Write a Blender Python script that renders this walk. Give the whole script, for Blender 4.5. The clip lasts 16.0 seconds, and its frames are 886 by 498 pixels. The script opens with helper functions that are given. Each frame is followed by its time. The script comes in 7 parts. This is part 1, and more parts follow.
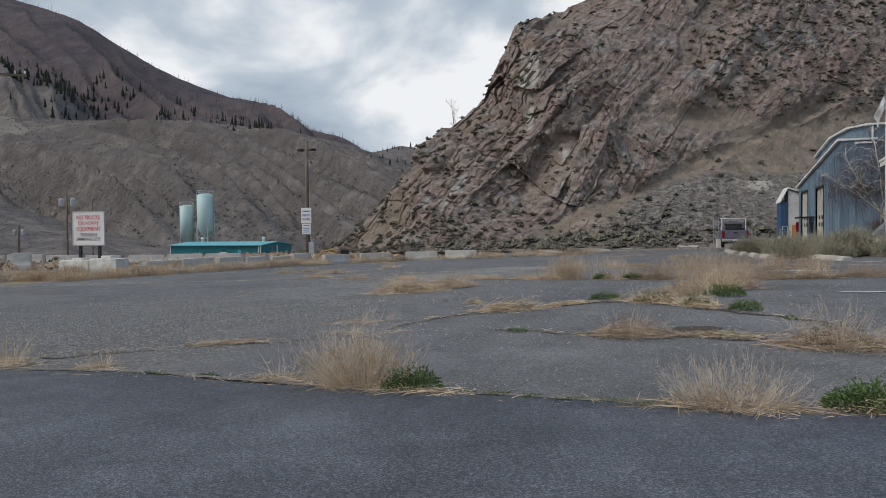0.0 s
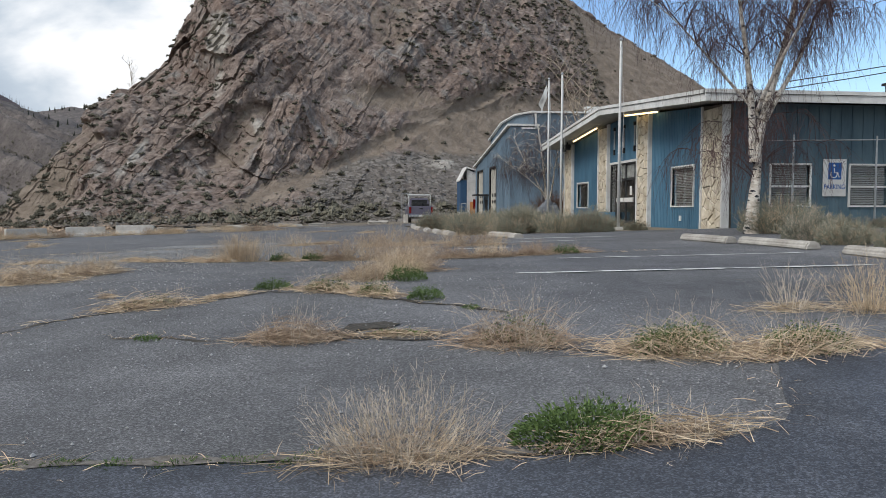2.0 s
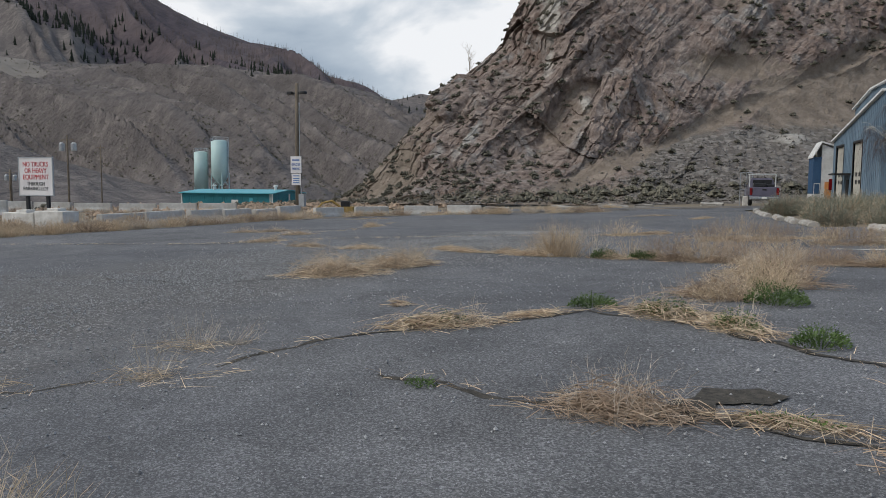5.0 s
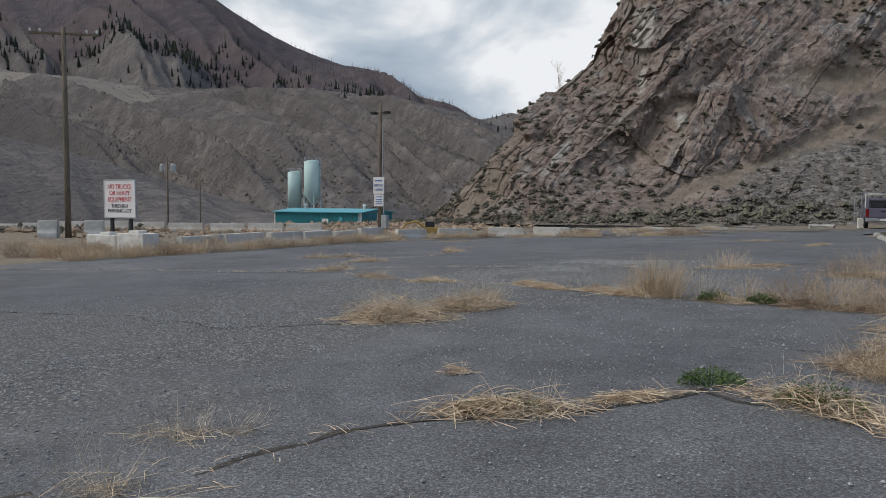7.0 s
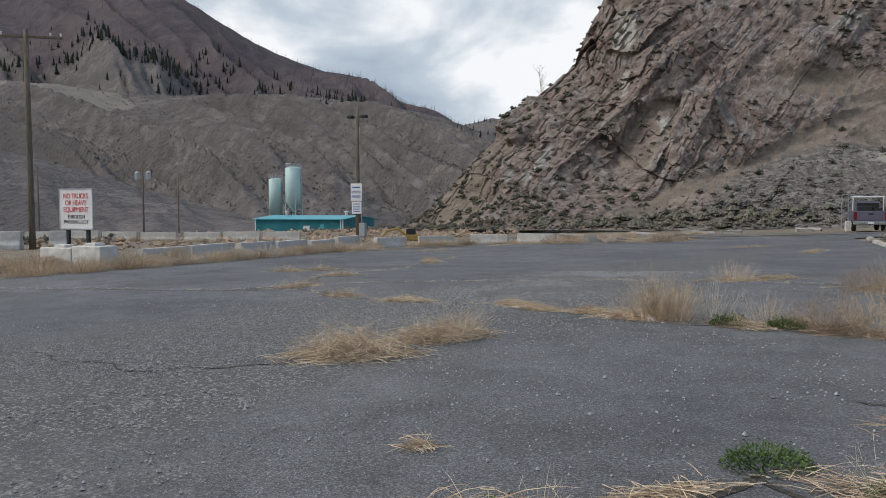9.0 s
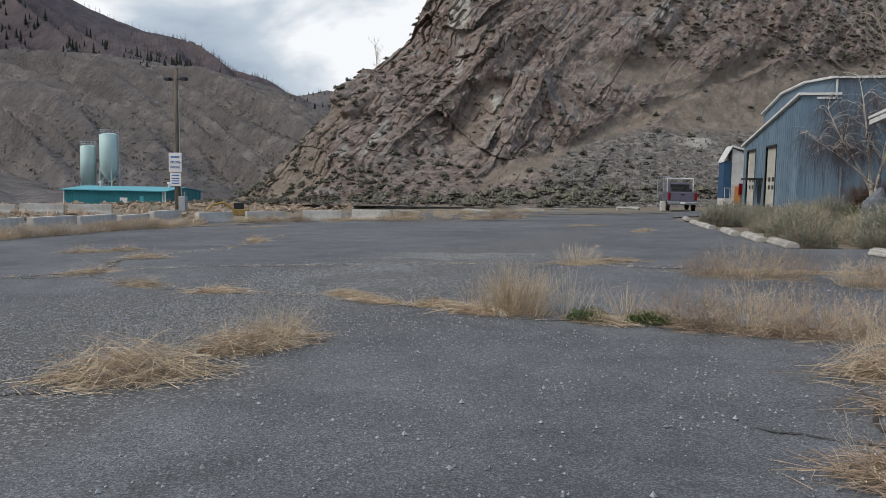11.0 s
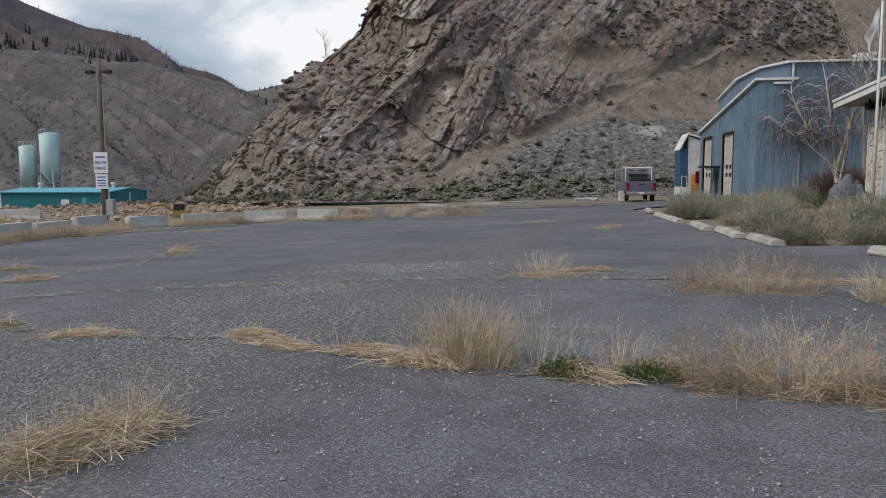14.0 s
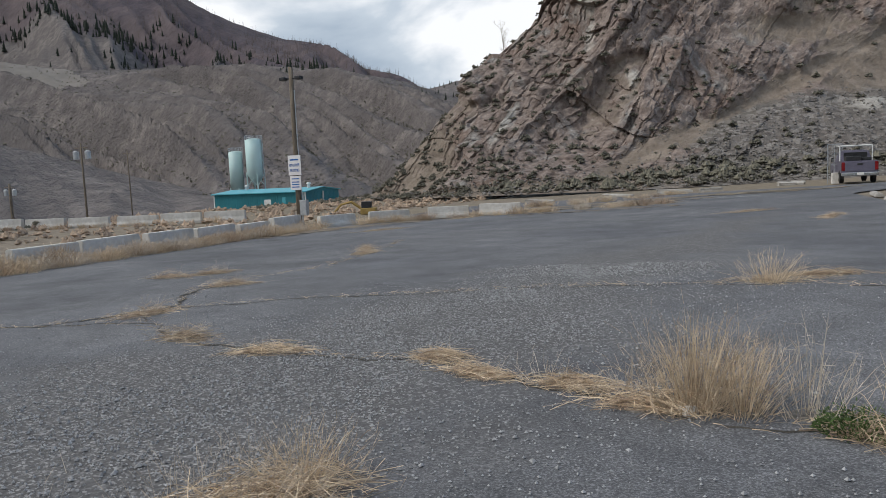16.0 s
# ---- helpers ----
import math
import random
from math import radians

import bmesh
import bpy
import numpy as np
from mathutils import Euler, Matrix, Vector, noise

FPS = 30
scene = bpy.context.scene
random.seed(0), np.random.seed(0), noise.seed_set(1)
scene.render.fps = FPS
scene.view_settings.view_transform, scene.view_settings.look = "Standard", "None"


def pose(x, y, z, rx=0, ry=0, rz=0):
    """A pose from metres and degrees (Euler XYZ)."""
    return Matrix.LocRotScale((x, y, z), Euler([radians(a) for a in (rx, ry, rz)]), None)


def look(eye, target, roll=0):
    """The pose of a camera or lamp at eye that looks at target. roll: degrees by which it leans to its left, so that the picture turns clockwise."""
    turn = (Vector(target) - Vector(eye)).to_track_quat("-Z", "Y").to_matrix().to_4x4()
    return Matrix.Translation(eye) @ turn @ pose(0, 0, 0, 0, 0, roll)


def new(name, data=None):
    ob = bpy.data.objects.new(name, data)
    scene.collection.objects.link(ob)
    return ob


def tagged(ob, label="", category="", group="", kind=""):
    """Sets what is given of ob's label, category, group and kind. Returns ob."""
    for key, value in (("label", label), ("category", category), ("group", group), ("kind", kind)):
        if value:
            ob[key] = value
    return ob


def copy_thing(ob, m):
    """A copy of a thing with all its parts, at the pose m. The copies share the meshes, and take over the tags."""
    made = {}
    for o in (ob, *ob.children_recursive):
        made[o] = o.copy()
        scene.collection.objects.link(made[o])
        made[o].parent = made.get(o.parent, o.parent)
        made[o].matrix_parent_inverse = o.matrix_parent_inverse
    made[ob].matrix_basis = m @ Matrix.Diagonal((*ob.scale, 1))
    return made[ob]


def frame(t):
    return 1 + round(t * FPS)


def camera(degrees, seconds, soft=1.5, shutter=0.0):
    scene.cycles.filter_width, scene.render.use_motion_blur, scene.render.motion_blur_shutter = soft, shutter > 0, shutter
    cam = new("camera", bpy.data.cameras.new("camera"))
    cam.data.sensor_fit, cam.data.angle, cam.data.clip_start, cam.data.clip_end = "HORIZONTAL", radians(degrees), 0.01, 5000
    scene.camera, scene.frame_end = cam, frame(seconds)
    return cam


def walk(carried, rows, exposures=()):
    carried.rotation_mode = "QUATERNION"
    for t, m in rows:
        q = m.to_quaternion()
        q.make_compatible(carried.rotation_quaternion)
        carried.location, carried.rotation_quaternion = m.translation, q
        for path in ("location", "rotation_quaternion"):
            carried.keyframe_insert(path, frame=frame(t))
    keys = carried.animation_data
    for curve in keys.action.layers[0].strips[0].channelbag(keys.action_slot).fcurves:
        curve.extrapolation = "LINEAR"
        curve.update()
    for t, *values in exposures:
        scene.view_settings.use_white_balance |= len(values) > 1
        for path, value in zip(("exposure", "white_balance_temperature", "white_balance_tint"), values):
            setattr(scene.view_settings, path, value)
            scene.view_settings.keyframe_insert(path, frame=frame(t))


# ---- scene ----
cam = camera(61.8, 16.0, soft=0.75)
PATH = [
    (0, (2.876, 2.073, 1.108), (2.306, 3.99, 1.069), -0.5),
    (0.5, (2.91, 2.546, 1.145), (2.499, 4.502, 1.107), -0.9),
    (1, (2.924, 2.962, 1.122), (2.769, 4.956, 1.067), -0.8),
    (1.5, (2.928, 3.377, 1.155), (3.07, 5.37, 1.069), -0.1),
    (2, (3.096, 3.749, 1.152), (3.327, 5.732, 1.04), 0.1),
    (2.5, (3.165, 4.073, 1.157), (3.384, 6.056, 1.013), 0.4),
    (3, (3.086, 4.468, 1.203), (3.199, 6.459, 1.046), 0.5),
    (3.5, (3.072, 4.853, 1.195), (2.912, 6.84, 1.025), 0.1),
    (4, (3.059, 5.22, 1.245), (2.562, 7.15, 1.077), -0.5),
    (6.5, (2.572, 7.091, 1.371), (1.858, 8.951, 1.203), 0.6),
    (7, (2.512, 7.501, 1.439), (1.672, 9.312, 1.314), 0.4),
    (7.5, (2.289, 7.853, 1.443), (1.393, 9.639, 1.376), 0.3),
    (8, (2.128, 8.2, 1.473), (1.227, 9.985, 1.42), 0.1),
    (8.5, (2.107, 8.632, 1.496), (1.242, 10.434, 1.423), -0.1),
    (9, (2.028, 8.951, 1.505), (1.228, 10.78, 1.395), -0.1),
    (11.5, (1.55, 10.761, 1.558), (1.306, 12.737, 1.369), 0.7),
    (12, (1.565, 11.183, 1.604), (1.464, 13.169, 1.393), 0.3),
    (12.5, (1.455, 11.537, 1.627), (1.506, 13.525, 1.415), 0.7),
    (13, (1.453, 11.878, 1.614), (1.538, 13.865, 1.402), 0.7),
    (13.5, (1.537, 12.224, 1.664), (1.49, 14.212, 1.459), 0.4),
    (14, (1.432, 12.533, 1.652), (1.169, 14.507, 1.459), -0.3),
    (14.5, (1.305, 12.809, 1.667), (0.832, 14.741, 1.462), -0.7),
    (15, (1.292, 13.147, 1.677), (0.688, 15.042, 1.464), -2.0),
    (15.5, (1.185, 13.41, 1.691), (0.512, 15.28, 1.472), -2.7),
    (16, (0.988, 13.562, 1.718), (0.258, 15.413, 1.513), -2.6),
]
EXPOSURES = [(0, 0.06), (1.0, 0.16), (2.0, 0.3), (2.5, 0.24), (3.5, 0.36), (4.2, 0.16), (7.5, 0.03), (9.0, 0.16), (11.5, 0.18), (12.2, 0.24), (13.0, 0.2), (14.5, 0.14), (15.0, 0.34), (15.5, 0.22), (16.0, 0.24)]
walk(cam, [(t, look(eye, target, roll)) for t, eye, target, roll in PATH], EXPOSURES)

# ---- light ----
world = bpy.data.worlds.new("sky")
scene.world = world
world.use_nodes = True
wt = world.node_tree
wt.nodes.clear()


def wnode(kind, **props):
    n = wt.nodes.new(kind)
    for k, v in props.items():
        n.inputs[k].default_value = v
    return n


SUN_EL, SUN_AZ = 46.0, -118.0
sky = wt.nodes.new("ShaderNodeTexSky")
sky.sky_type, sky.sun_disc = "NISHITA", False
sky.sun_elevation, sky.sun_rotation = radians(SUN_EL), radians(SUN_AZ)
sky.dust_density, sky.air_density, sky.ozone_density = 0.1, 1.0, 4.0
tc = wt.nodes.new("ShaderNodeTexCoord")
stretch = wt.nodes.new("ShaderNodeMapping")
stretch.inputs["Scale"].default_value = (1.0, 1.0, 1.9)
stretch.inputs["Location"].default_value = (0.35, 0.1, 0.2)
n1 = wnode("ShaderNodeTexNoise", Scale=4.0, Detail=8.0, Roughness=0.5, Distortion=0.25)
n2 = wnode("ShaderNodeTexNoise", Scale=2.3, Detail=6.0, Roughness=0.5, Distortion=0.2)
# cloud cover thins out towards the east
east = wt.nodes.new("ShaderNodeVectorMath")
east.operation = "DOT_PRODUCT"
east.inputs[1].default_value = (0.86, 0.5, 0.1)
cover = wt.nodes.new("ShaderNodeMapRange")
for k, v in (("From Min", 0.42), ("From Max", 0.64), ("To Min", 0.42), ("To Max", -0.6)):
    cover.inputs[k].default_value = v
add = wt.nodes.new("ShaderNodeMath")
mask = wt.nodes.new("ShaderNodeMapRange")
mask.interpolation_type = "SMOOTHSTEP"
for k, v in (("From Min", 0.42), ("From Max", 0.66)):
    mask.inputs[k].default_value = v
tone = wt.nodes.new("ShaderNodeValToRGB")
tone.color_ramp.elements[0].position, tone.color_ramp.elements[0].color = 0.37, (0.36, 0.44, 0.54, 1)
tone.color_ramp.elements[1].position, tone.color_ramp.elements[1].color = 0.61, (0.92, 0.94, 0.97, 1)
mid_tone = tone.color_ramp.elements.new(0.5)
mid_tone.color = (0.53, 0.605, 0.69, 1)
bg_sky = wnode("ShaderNodeBackground", Strength=0.14)
bg_cloud = wnode("ShaderNodeBackground", Strength=0.9)
mix = wt.nodes.new("ShaderNodeMixShader")
out = wt.nodes.new("ShaderNodeOutputWorld")
ln = wt.links.new
ln(tc.outputs["Generated"], stretch.inputs["Vector"])
ln(stretch.outputs["Vector"], n1.inputs["Vector"])
ln(stretch.outputs["Vector"], n2.inputs["Vector"])
ln(tc.outputs["Generated"], east.inputs[0])
ln(east.outputs["Value"], cover.inputs["Value"])
ln(n2.outputs["Fac"], add.inputs[0])
ln(cover.outputs["Result"], add.inputs[1])
ln(add.outputs["Value"], mask.inputs["Value"])
ln(n1.outputs["Fac"], tone.inputs["Fac"])
ln(sky.outputs["Color"], bg_sky.inputs["Color"])
ln(tone.outputs["Color"], bg_cloud.inputs["Color"])
ln(mask.outputs["Result"], mix.inputs["Fac"])
ln(bg_sky.outputs["Background"], mix.inputs[1])
ln(bg_cloud.outputs["Background"], mix.inputs[2])
ln(mix.outputs["Shader"], out.inputs["Surface"])

sun_data = bpy.data.lights.new("sun", "SUN")
sun_data.energy, sun_data.angle, sun_data.color = 1.9, radians(20), (1.0, 0.975, 0.94)
sun = new("sun", sun_data)
ra, re_ = radians(SUN_AZ), radians(SUN_EL)
sun.matrix_world = look((0, 0, 60), (-60 * math.sin(ra) * math.cos(re_), -60 * math.cos(ra) * math.cos(re_), 60 - 60 * math.sin(re_)))



# ---- materials ----
def ramp_mat(name, stops, scale=4.0, rough=0.9, bump=0.3, bump_scale=40.0, detail=8.0, metal=0.0, big=None, big_scale=0.3, stretch_by=(1, 1, 1),
             vary=0.0, spec=0.3, dist=0.02):
    """A worn surface: a colour ramp over fine noise, a second noise of large stains and tone patches (big: colour,
    amount), relief, and variation piece by piece.
    """
    m = bpy.data.materials.new(name)
    m.use_nodes = True
    nt = m.node_tree
    p = nt.nodes["Principled BSDF"]
    p.inputs["Roughness"].default_value = rough
    p.inputs["Metallic"].default_value = metal
    p.inputs["Specular IOR Level"].default_value = spec
    co = nt.nodes.new("ShaderNodeTexCoord")
    mp = nt.nodes.new("ShaderNodeMapping")
    mp.inputs["Scale"].default_value = stretch_by
    nt.links.new(co.outputs["Object"], mp.inputs["Vector"])
    a = nt.nodes.new("ShaderNodeTexNoise")
    a.inputs["Scale"].default_value, a.inputs["Detail"].default_value, a.inputs["Roughness"].default_value = scale, detail, 0.65
    nt.links.new(mp.outputs["Vector"], a.inputs["Vector"])
    r = nt.nodes.new("ShaderNodeValToRGB")
    els = r.color_ramp.elements
    lo, hi = 0.3, 0.7
    for i, c in enumerate(stops):
        pos = lo + (hi - lo) * i / max(1, len(stops) - 1)
        e = els[i] if i < 2 else els.new(pos)
        e.position = pos
        e.color = (*c, 1)
    nt.links.new(a.outputs["Fac"], r.inputs["Fac"])
    colour = r.outputs["Color"]
    if big:
        b = nt.nodes.new("ShaderNodeTexNoise")
        b.inputs["Scale"].default_value, b.inputs["Detail"].default_value = big_scale, 5.0
        nt.links.new(mp.outputs["Vector"], b.inputs["Vector"])
        k = nt.nodes.new("ShaderNodeMapRange")
        k.inputs["From Min"].default_value, k.inputs["From Max"].default_value, k.inputs["To Max"].default_value = 0.42, 0.66, big[1]
        nt.links.new(b.outputs["Fac"], k.inputs["Value"])
        x = nt.nodes.new("ShaderNodeMix")
        x.data_type = "RGBA"
        x.inputs[7].default_value = (*big[0], 1)
        nt.links.new(k.outputs["Result"], x.inputs[0])
        nt.links.new(colour, x.inputs[6])
        colour = x.outputs[2]
    if vary:
        o = nt.nodes.new("ShaderNodeObjectInfo")
        g = nt.nodes.new("ShaderNodeNewGeometry")
        s = nt.nodes.new("ShaderNodeMath")
        nt.links.new(o.outputs["Random"], s.inputs[0])
        nt.links.new(g.outputs["Random Per Island"], s.inputs[1])
        k = nt.nodes.new("ShaderNodeMapRange")
        k.inputs["From Max"].default_value = 2.0
        k.inputs["To Min"].default_value, k.inputs["To Max"].default_value = 1 - vary, 1 + vary
        nt.links.new(s.outputs[0], k.inputs["Value"])
        h = nt.nodes.new("ShaderNodeHueSaturation")
        nt.links.new(k.outputs["Result"], h.inputs["Value"])
        nt.links.new(colour, h.inputs["Color"])
        colour = h.outputs["Color"]
    nt.links.new(colour, p.inputs["Base Color"])
    if bump:
        f = nt.nodes.new("ShaderNodeTexNoise")
        f.inputs["Scale"].default_value, f.inputs["Detail"].default_value = bump_scale, 6.0
        nt.links.new(mp.outputs["Vector"], f.inputs["Vector"])
        bn = nt.nodes.new("ShaderNodeBump")
        bn.inputs["Strength"].default_value, bn.inputs["Distance"].default_value = bump, dist
        nt.links.new(f.outputs["Fac"], bn.inputs["Height"])
        nt.links.new(bn.outputs["Normal"], p.inputs["Normal"])
    return m


def glow_mat(name, colour, strength):
    m = bpy.data.materials.new(name)
    m.use_nodes = True
    p = m.node_tree.nodes["Principled BSDF"]
    p.inputs["Base Color"].default_value = (*colour, 1)
    p.inputs["Emission Color"].default_value = (*colour, 1)
    p.inputs["Emission Strength"].default_value = strength
    return m


def glass_mat(name, tint=(0.8, 0.85, 0.86)):
    m = bpy.data.materials.new(name)
    m.use_nodes = True
    p = m.node_tree.nodes["Principled BSDF"]
    p.inputs["Base Color"].default_value = (*tint, 1)
    p.inputs["Roughness"].default_value = 0.03
    p.inputs["Transmission Weight"].default_value = 1.0
    p.inputs["IOR"].default_value = 1.45
    return m




def speckle(m, scale, lo, hi):
    """Fine light and dark aggregate grains over a material's colour."""
    nt = m.node_tree
    p = nt.nodes["Principled BSDF"]
    old = p.inputs["Base Color"].links[0].from_socket
    co = nt.nodes.new("ShaderNodeTexCoord")
    v = nt.nodes.new("ShaderNodeTexVoronoi")
    v.inputs["Scale"].default_value = scale
    nt.links.new(co.outputs["Object"], v.inputs["Vector"])
    bw = nt.nodes.new("ShaderNodeSeparateColor")
    nt.links.new(v.outputs["Color"], bw.inputs["Color"])
    k = nt.nodes.new("ShaderNodeMapRange")
    k.inputs["To Min"].default_value, k.inputs["To Max"].default_value = lo, hi
    pw = nt.nodes.new("ShaderNodeMath")
    pw.operation = "POWER"
    pw.inputs[1].default_value = 2.2
    nt.links.new(bw.outputs["Red"], pw.inputs[0])
    nt.links.new(pw.outputs[0], k.inputs["Value"])
    x = nt.nodes.new("ShaderNodeMix")
    x.data_type, x.blend_type = "RGBA", "MULTIPLY"
    x.inputs[0].default_value = 1.0
    nt.links.new(old, x.inputs[6])
    nt.links.new(k.outputs["Result"], x.inputs[7])
    nt.links.new(x.outputs[2], p.inputs["Base Color"])
    return x


def mottle(m, scale, lo, hi):
    """Uneven ageing: a soft multiply over a material's colour."""
    nt = m.node_tree
    p = nt.nodes["Principled BSDF"]
    old = p.inputs["Base Color"].links[0].from_socket
    co = nt.nodes.new("ShaderNodeTexCoord")
    n = nt.nodes.new("ShaderNodeTexNoise")
    n.inputs["Scale"].default_value, n.inputs["Detail"].default_value, n.inputs["Roughness"].default_value, n.inputs["Distortion"].default_value = scale, 9.0, 0.62, 0.6
    nt.links.new(co.outputs["Object"], n.inputs["Vector"])
    k = nt.nodes.new("ShaderNodeMapRange")
    for key, v in (("From Min", 0.32), ("From Max", 0.68), ("To Min", lo), ("To Max", hi)):
        k.inputs[key].default_value = v
    nt.links.new(n.outputs["Fac"], k.inputs["Value"])
    x = nt.nodes.new("ShaderNodeMix")
    x.data_type, x.blend_type = "RGBA", "MULTIPLY"
    x.inputs[0].default_value = 1.0
    nt.links.new(old, x.inputs[6])
    nt.links.new(k.outputs["Result"], x.inputs[7])
    nt.links.new(x.outputs[2], p.inputs["Base Color"])


def gravel_worn(m):
    """Loose pale gravel where the lot's wearing course has gone: broad tracks that run north-west."""
    nt = m.node_tree
    p = nt.nodes["Principled BSDF"]
    old = p.inputs["Base Color"].links[0].from_socket
    co = nt.nodes.new("ShaderNodeTexCoord")
    sep = nt.nodes.new("ShaderNodeSeparateXYZ")
    nt.links.new(co.outputs["Object"], sep.inputs[0])

    def calc(op, a, b=None):
        n = nt.nodes.new("ShaderNodeMath")
        n.operation = op
        for i, v in enumerate((a, b)):
            if v is None:
                continue
            if isinstance(v, (int, float)):
                n.inputs[i].default_value = v
            else:
                nt.links.new(v, n.inputs[i])
        return n.outputs[0]
    u = calc("ABSOLUTE", calc("ADD", calc("SUBTRACT", sep.outputs["X"], calc("MULTIPLY", sep.outputs["Y"], 0.25)), 7.6))
    nz = nt.nodes.new("ShaderNodeTexNoise")
    nz.inputs["Scale"].default_value, nz.inputs["Detail"].default_value = 0.6, 8.0
    nt.links.new(co.outputs["Object"], nz.inputs["Vector"])
    half = calc("SUBTRACT", 4.5, calc("MULTIPLY", sep.outputs["Y"], 0.11))
    w = calc("SUBTRACT", calc("ADD", half, calc("MULTIPLY", calc("SUBTRACT", nz.outputs["Fac"], 0.5), 4.5)), u)
    k = nt.nodes.new("ShaderNodeMapRange")
    k.inputs["From Min"].default_value, k.inputs["From Max"].default_value = -0.5, 0.7
    nt.links.new(w, k.inputs["Value"])
    stone = nt.nodes.new("ShaderNodeTexVoronoi")
    stone.inputs["Scale"].default_value = 48.0
    nt.links.new(co.outputs["Object"], stone.inputs["Vector"])
    fine = nt.nodes.new("ShaderNodeSeparateColor")
    nt.links.new(stone.outputs["Color"], fine.inputs["Color"])
    r = nt.nodes.new("ShaderNodeValToRGB")
    r.color_ramp.elements[0].position, r.color_ramp.elements[0].color = 0.35, (0.082, 0.078, 0.076, 1)
    r.color_ramp.elements[1].position, r.color_ramp.elements[1].color = 1.0, (0.34, 0.33, 0.32, 1)
    mid = r.color_ramp.elements.new(0.78)
    mid.color = (0.135, 0.13, 0.127, 1)
    nt.links.new(fine.outputs["Red"], r.inputs["Fac"])
    x = nt.nodes.new("ShaderNodeMix")
    x.data_type = "RGBA"
    nt.links.new(calc("MULTIPLY", k.outputs["Result"], 0.9), x.inputs[0])
    nt.links.new(old, x.inputs[6])
    nt.links.new(r.outputs["Color"], x.inputs[7])
    nt.links.new(x.outputs[2], p.inputs["Base Color"])


ASPHALT = ramp_mat("aged_asphalt", [(0.066, 0.0655, 0.068), (0.118, 0.1175, 0.121), (0.188, 0.187, 0.187)], 48, 0.92, 0.6, 130, 10, big=((0.092, 0.093, 0.1), 0.85), big_scale=0.2, dist=0.008)
mottle(ASPHALT, 1.3, 0.8, 1.2)
mottle(ASPHALT, 0.3, 0.82, 1.2)
speckle(ASPHALT, 110, 0.72, 1.8)
gravel_worn(ASPHALT)
# The paler bluish patches paint the fresh surface's sheen into its colour.
NEW_ASPHALT = ramp_mat("new_asphalt", [(0.034, 0.037, 0.045), (0.058, 0.063, 0.075), (0.095, 0.1, 0.112)], 40, 0.72, 0.5, 120, 9, big=((0.1, 0.106, 0.122), 0.7), big_scale=0.45, dist=0.008)
mottle(NEW_ASPHALT, 1.6, 0.75, 1.25)
speckle(NEW_ASPHALT, 120, 0.65, 2.2)
CRACK = ramp_mat("crack_dirt", [(0.03, 0.028, 0.025), (0.1, 0.088, 0.072)], 18, 0.98, 0.8, 60)
DUST = ramp_mat("gravel_dust", [(0.1, 0.09, 0.078), (0.18, 0.162, 0.142), (0.27, 0.25, 0.225)], 26, 0.96, 0.9, 120, 10, dist=0.02)
DIRT = ramp_mat("dry_ground", [(0.10, 0.08, 0.06), (0.19, 0.155, 0.115), (0.27, 0.225, 0.165)], 1.6, 0.97, 0.6, 9, 10, big=((0.2, 0.165, 0.11), 0.6), big_scale=0.04, dist=0.05)
PEBBLE = ramp_mat("pebbles", [(0.26, 0.26, 0.262), (0.48, 0.475, 0.465)], 30, 0.9, 0.0, vary=0.5)
CONCRETE = ramp_mat("weathered_concrete", [(0.45, 0.425, 0.385), (0.61, 0.585, 0.545), (0.73, 0.705, 0.665)], 3.0, 0.92, 0.5, 45, big=((0.4, 0.365, 0.315), 0.6), big_scale=0.9, vary=0.08)
HILL = ramp_mat("dry_hillside", [(0.075, 0.066, 0.064), (0.135, 0.117, 0.11), (0.215, 0.187, 0.172)], 0.1, 0.97, 1.0, 0.45, 14, big=((0.085, 0.075, 0.073), 0.8), big_scale=0.014, dist=2.2)
# Burnt tones, lowered further: the slope's cloud shadow is in the colour.
BURNT = ramp_mat("burnt_hillside", [(0.036, 0.03, 0.04), (0.066, 0.054, 0.064), (0.108, 0.086, 0.09)], 0.03, 0.97, 0.9, 0.1, 12, big=((0.13, 0.098, 0.09), 0.6), big_scale=0.005, dist=4.0)
PALE_DIRT = ramp_mat("graded_bench_dirt", [(0.155, 0.137, 0.12), (0.225, 0.2, 0.172)], 0.06, 0.97, 0.4, 0.5, 8)
STRAW = ramp_mat("dry_straw", [(0.34, 0.24, 0.152), (0.57, 0.44, 0.3), (0.76, 0.625, 0.455)], 7, 0.85, 0.0, vary=0.35)
STRAW_RED = ramp_mat("dry_stems", [(0.2, 0.142, 0.1), (0.36, 0.265, 0.188), (0.5, 0.388, 0.285)], 7, 0.88, 0.0, vary=0.35)
STRAW_PALE = ramp_mat("pale_stems", [(0.37, 0.3, 0.225), (0.53, 0.45, 0.36), (0.66, 0.58, 0.48)], 7, 0.85, 0.0, vary=0.3)
WEED = ramp_mat("green_weed_leaf", [(0.035, 0.062, 0.018), (0.085, 0.135, 0.038), (0.15, 0.215, 0.07)], 9, 0.75, 0.0, vary=0.45)
SAGE = ramp_mat("sagebrush_leaf", [(0.145, 0.148, 0.112), (0.235, 0.24, 0.185), (0.33, 0.332, 0.262)], 6, 0.9, 0.0, vary=0.35)
SAGE_DARK = ramp_mat("hillside_brush", [(0.075, 0.068, 0.05), (0.125, 0.115, 0.086), (0.185, 0.172, 0.132)], 3, 0.95, 0.0, vary=0.45)
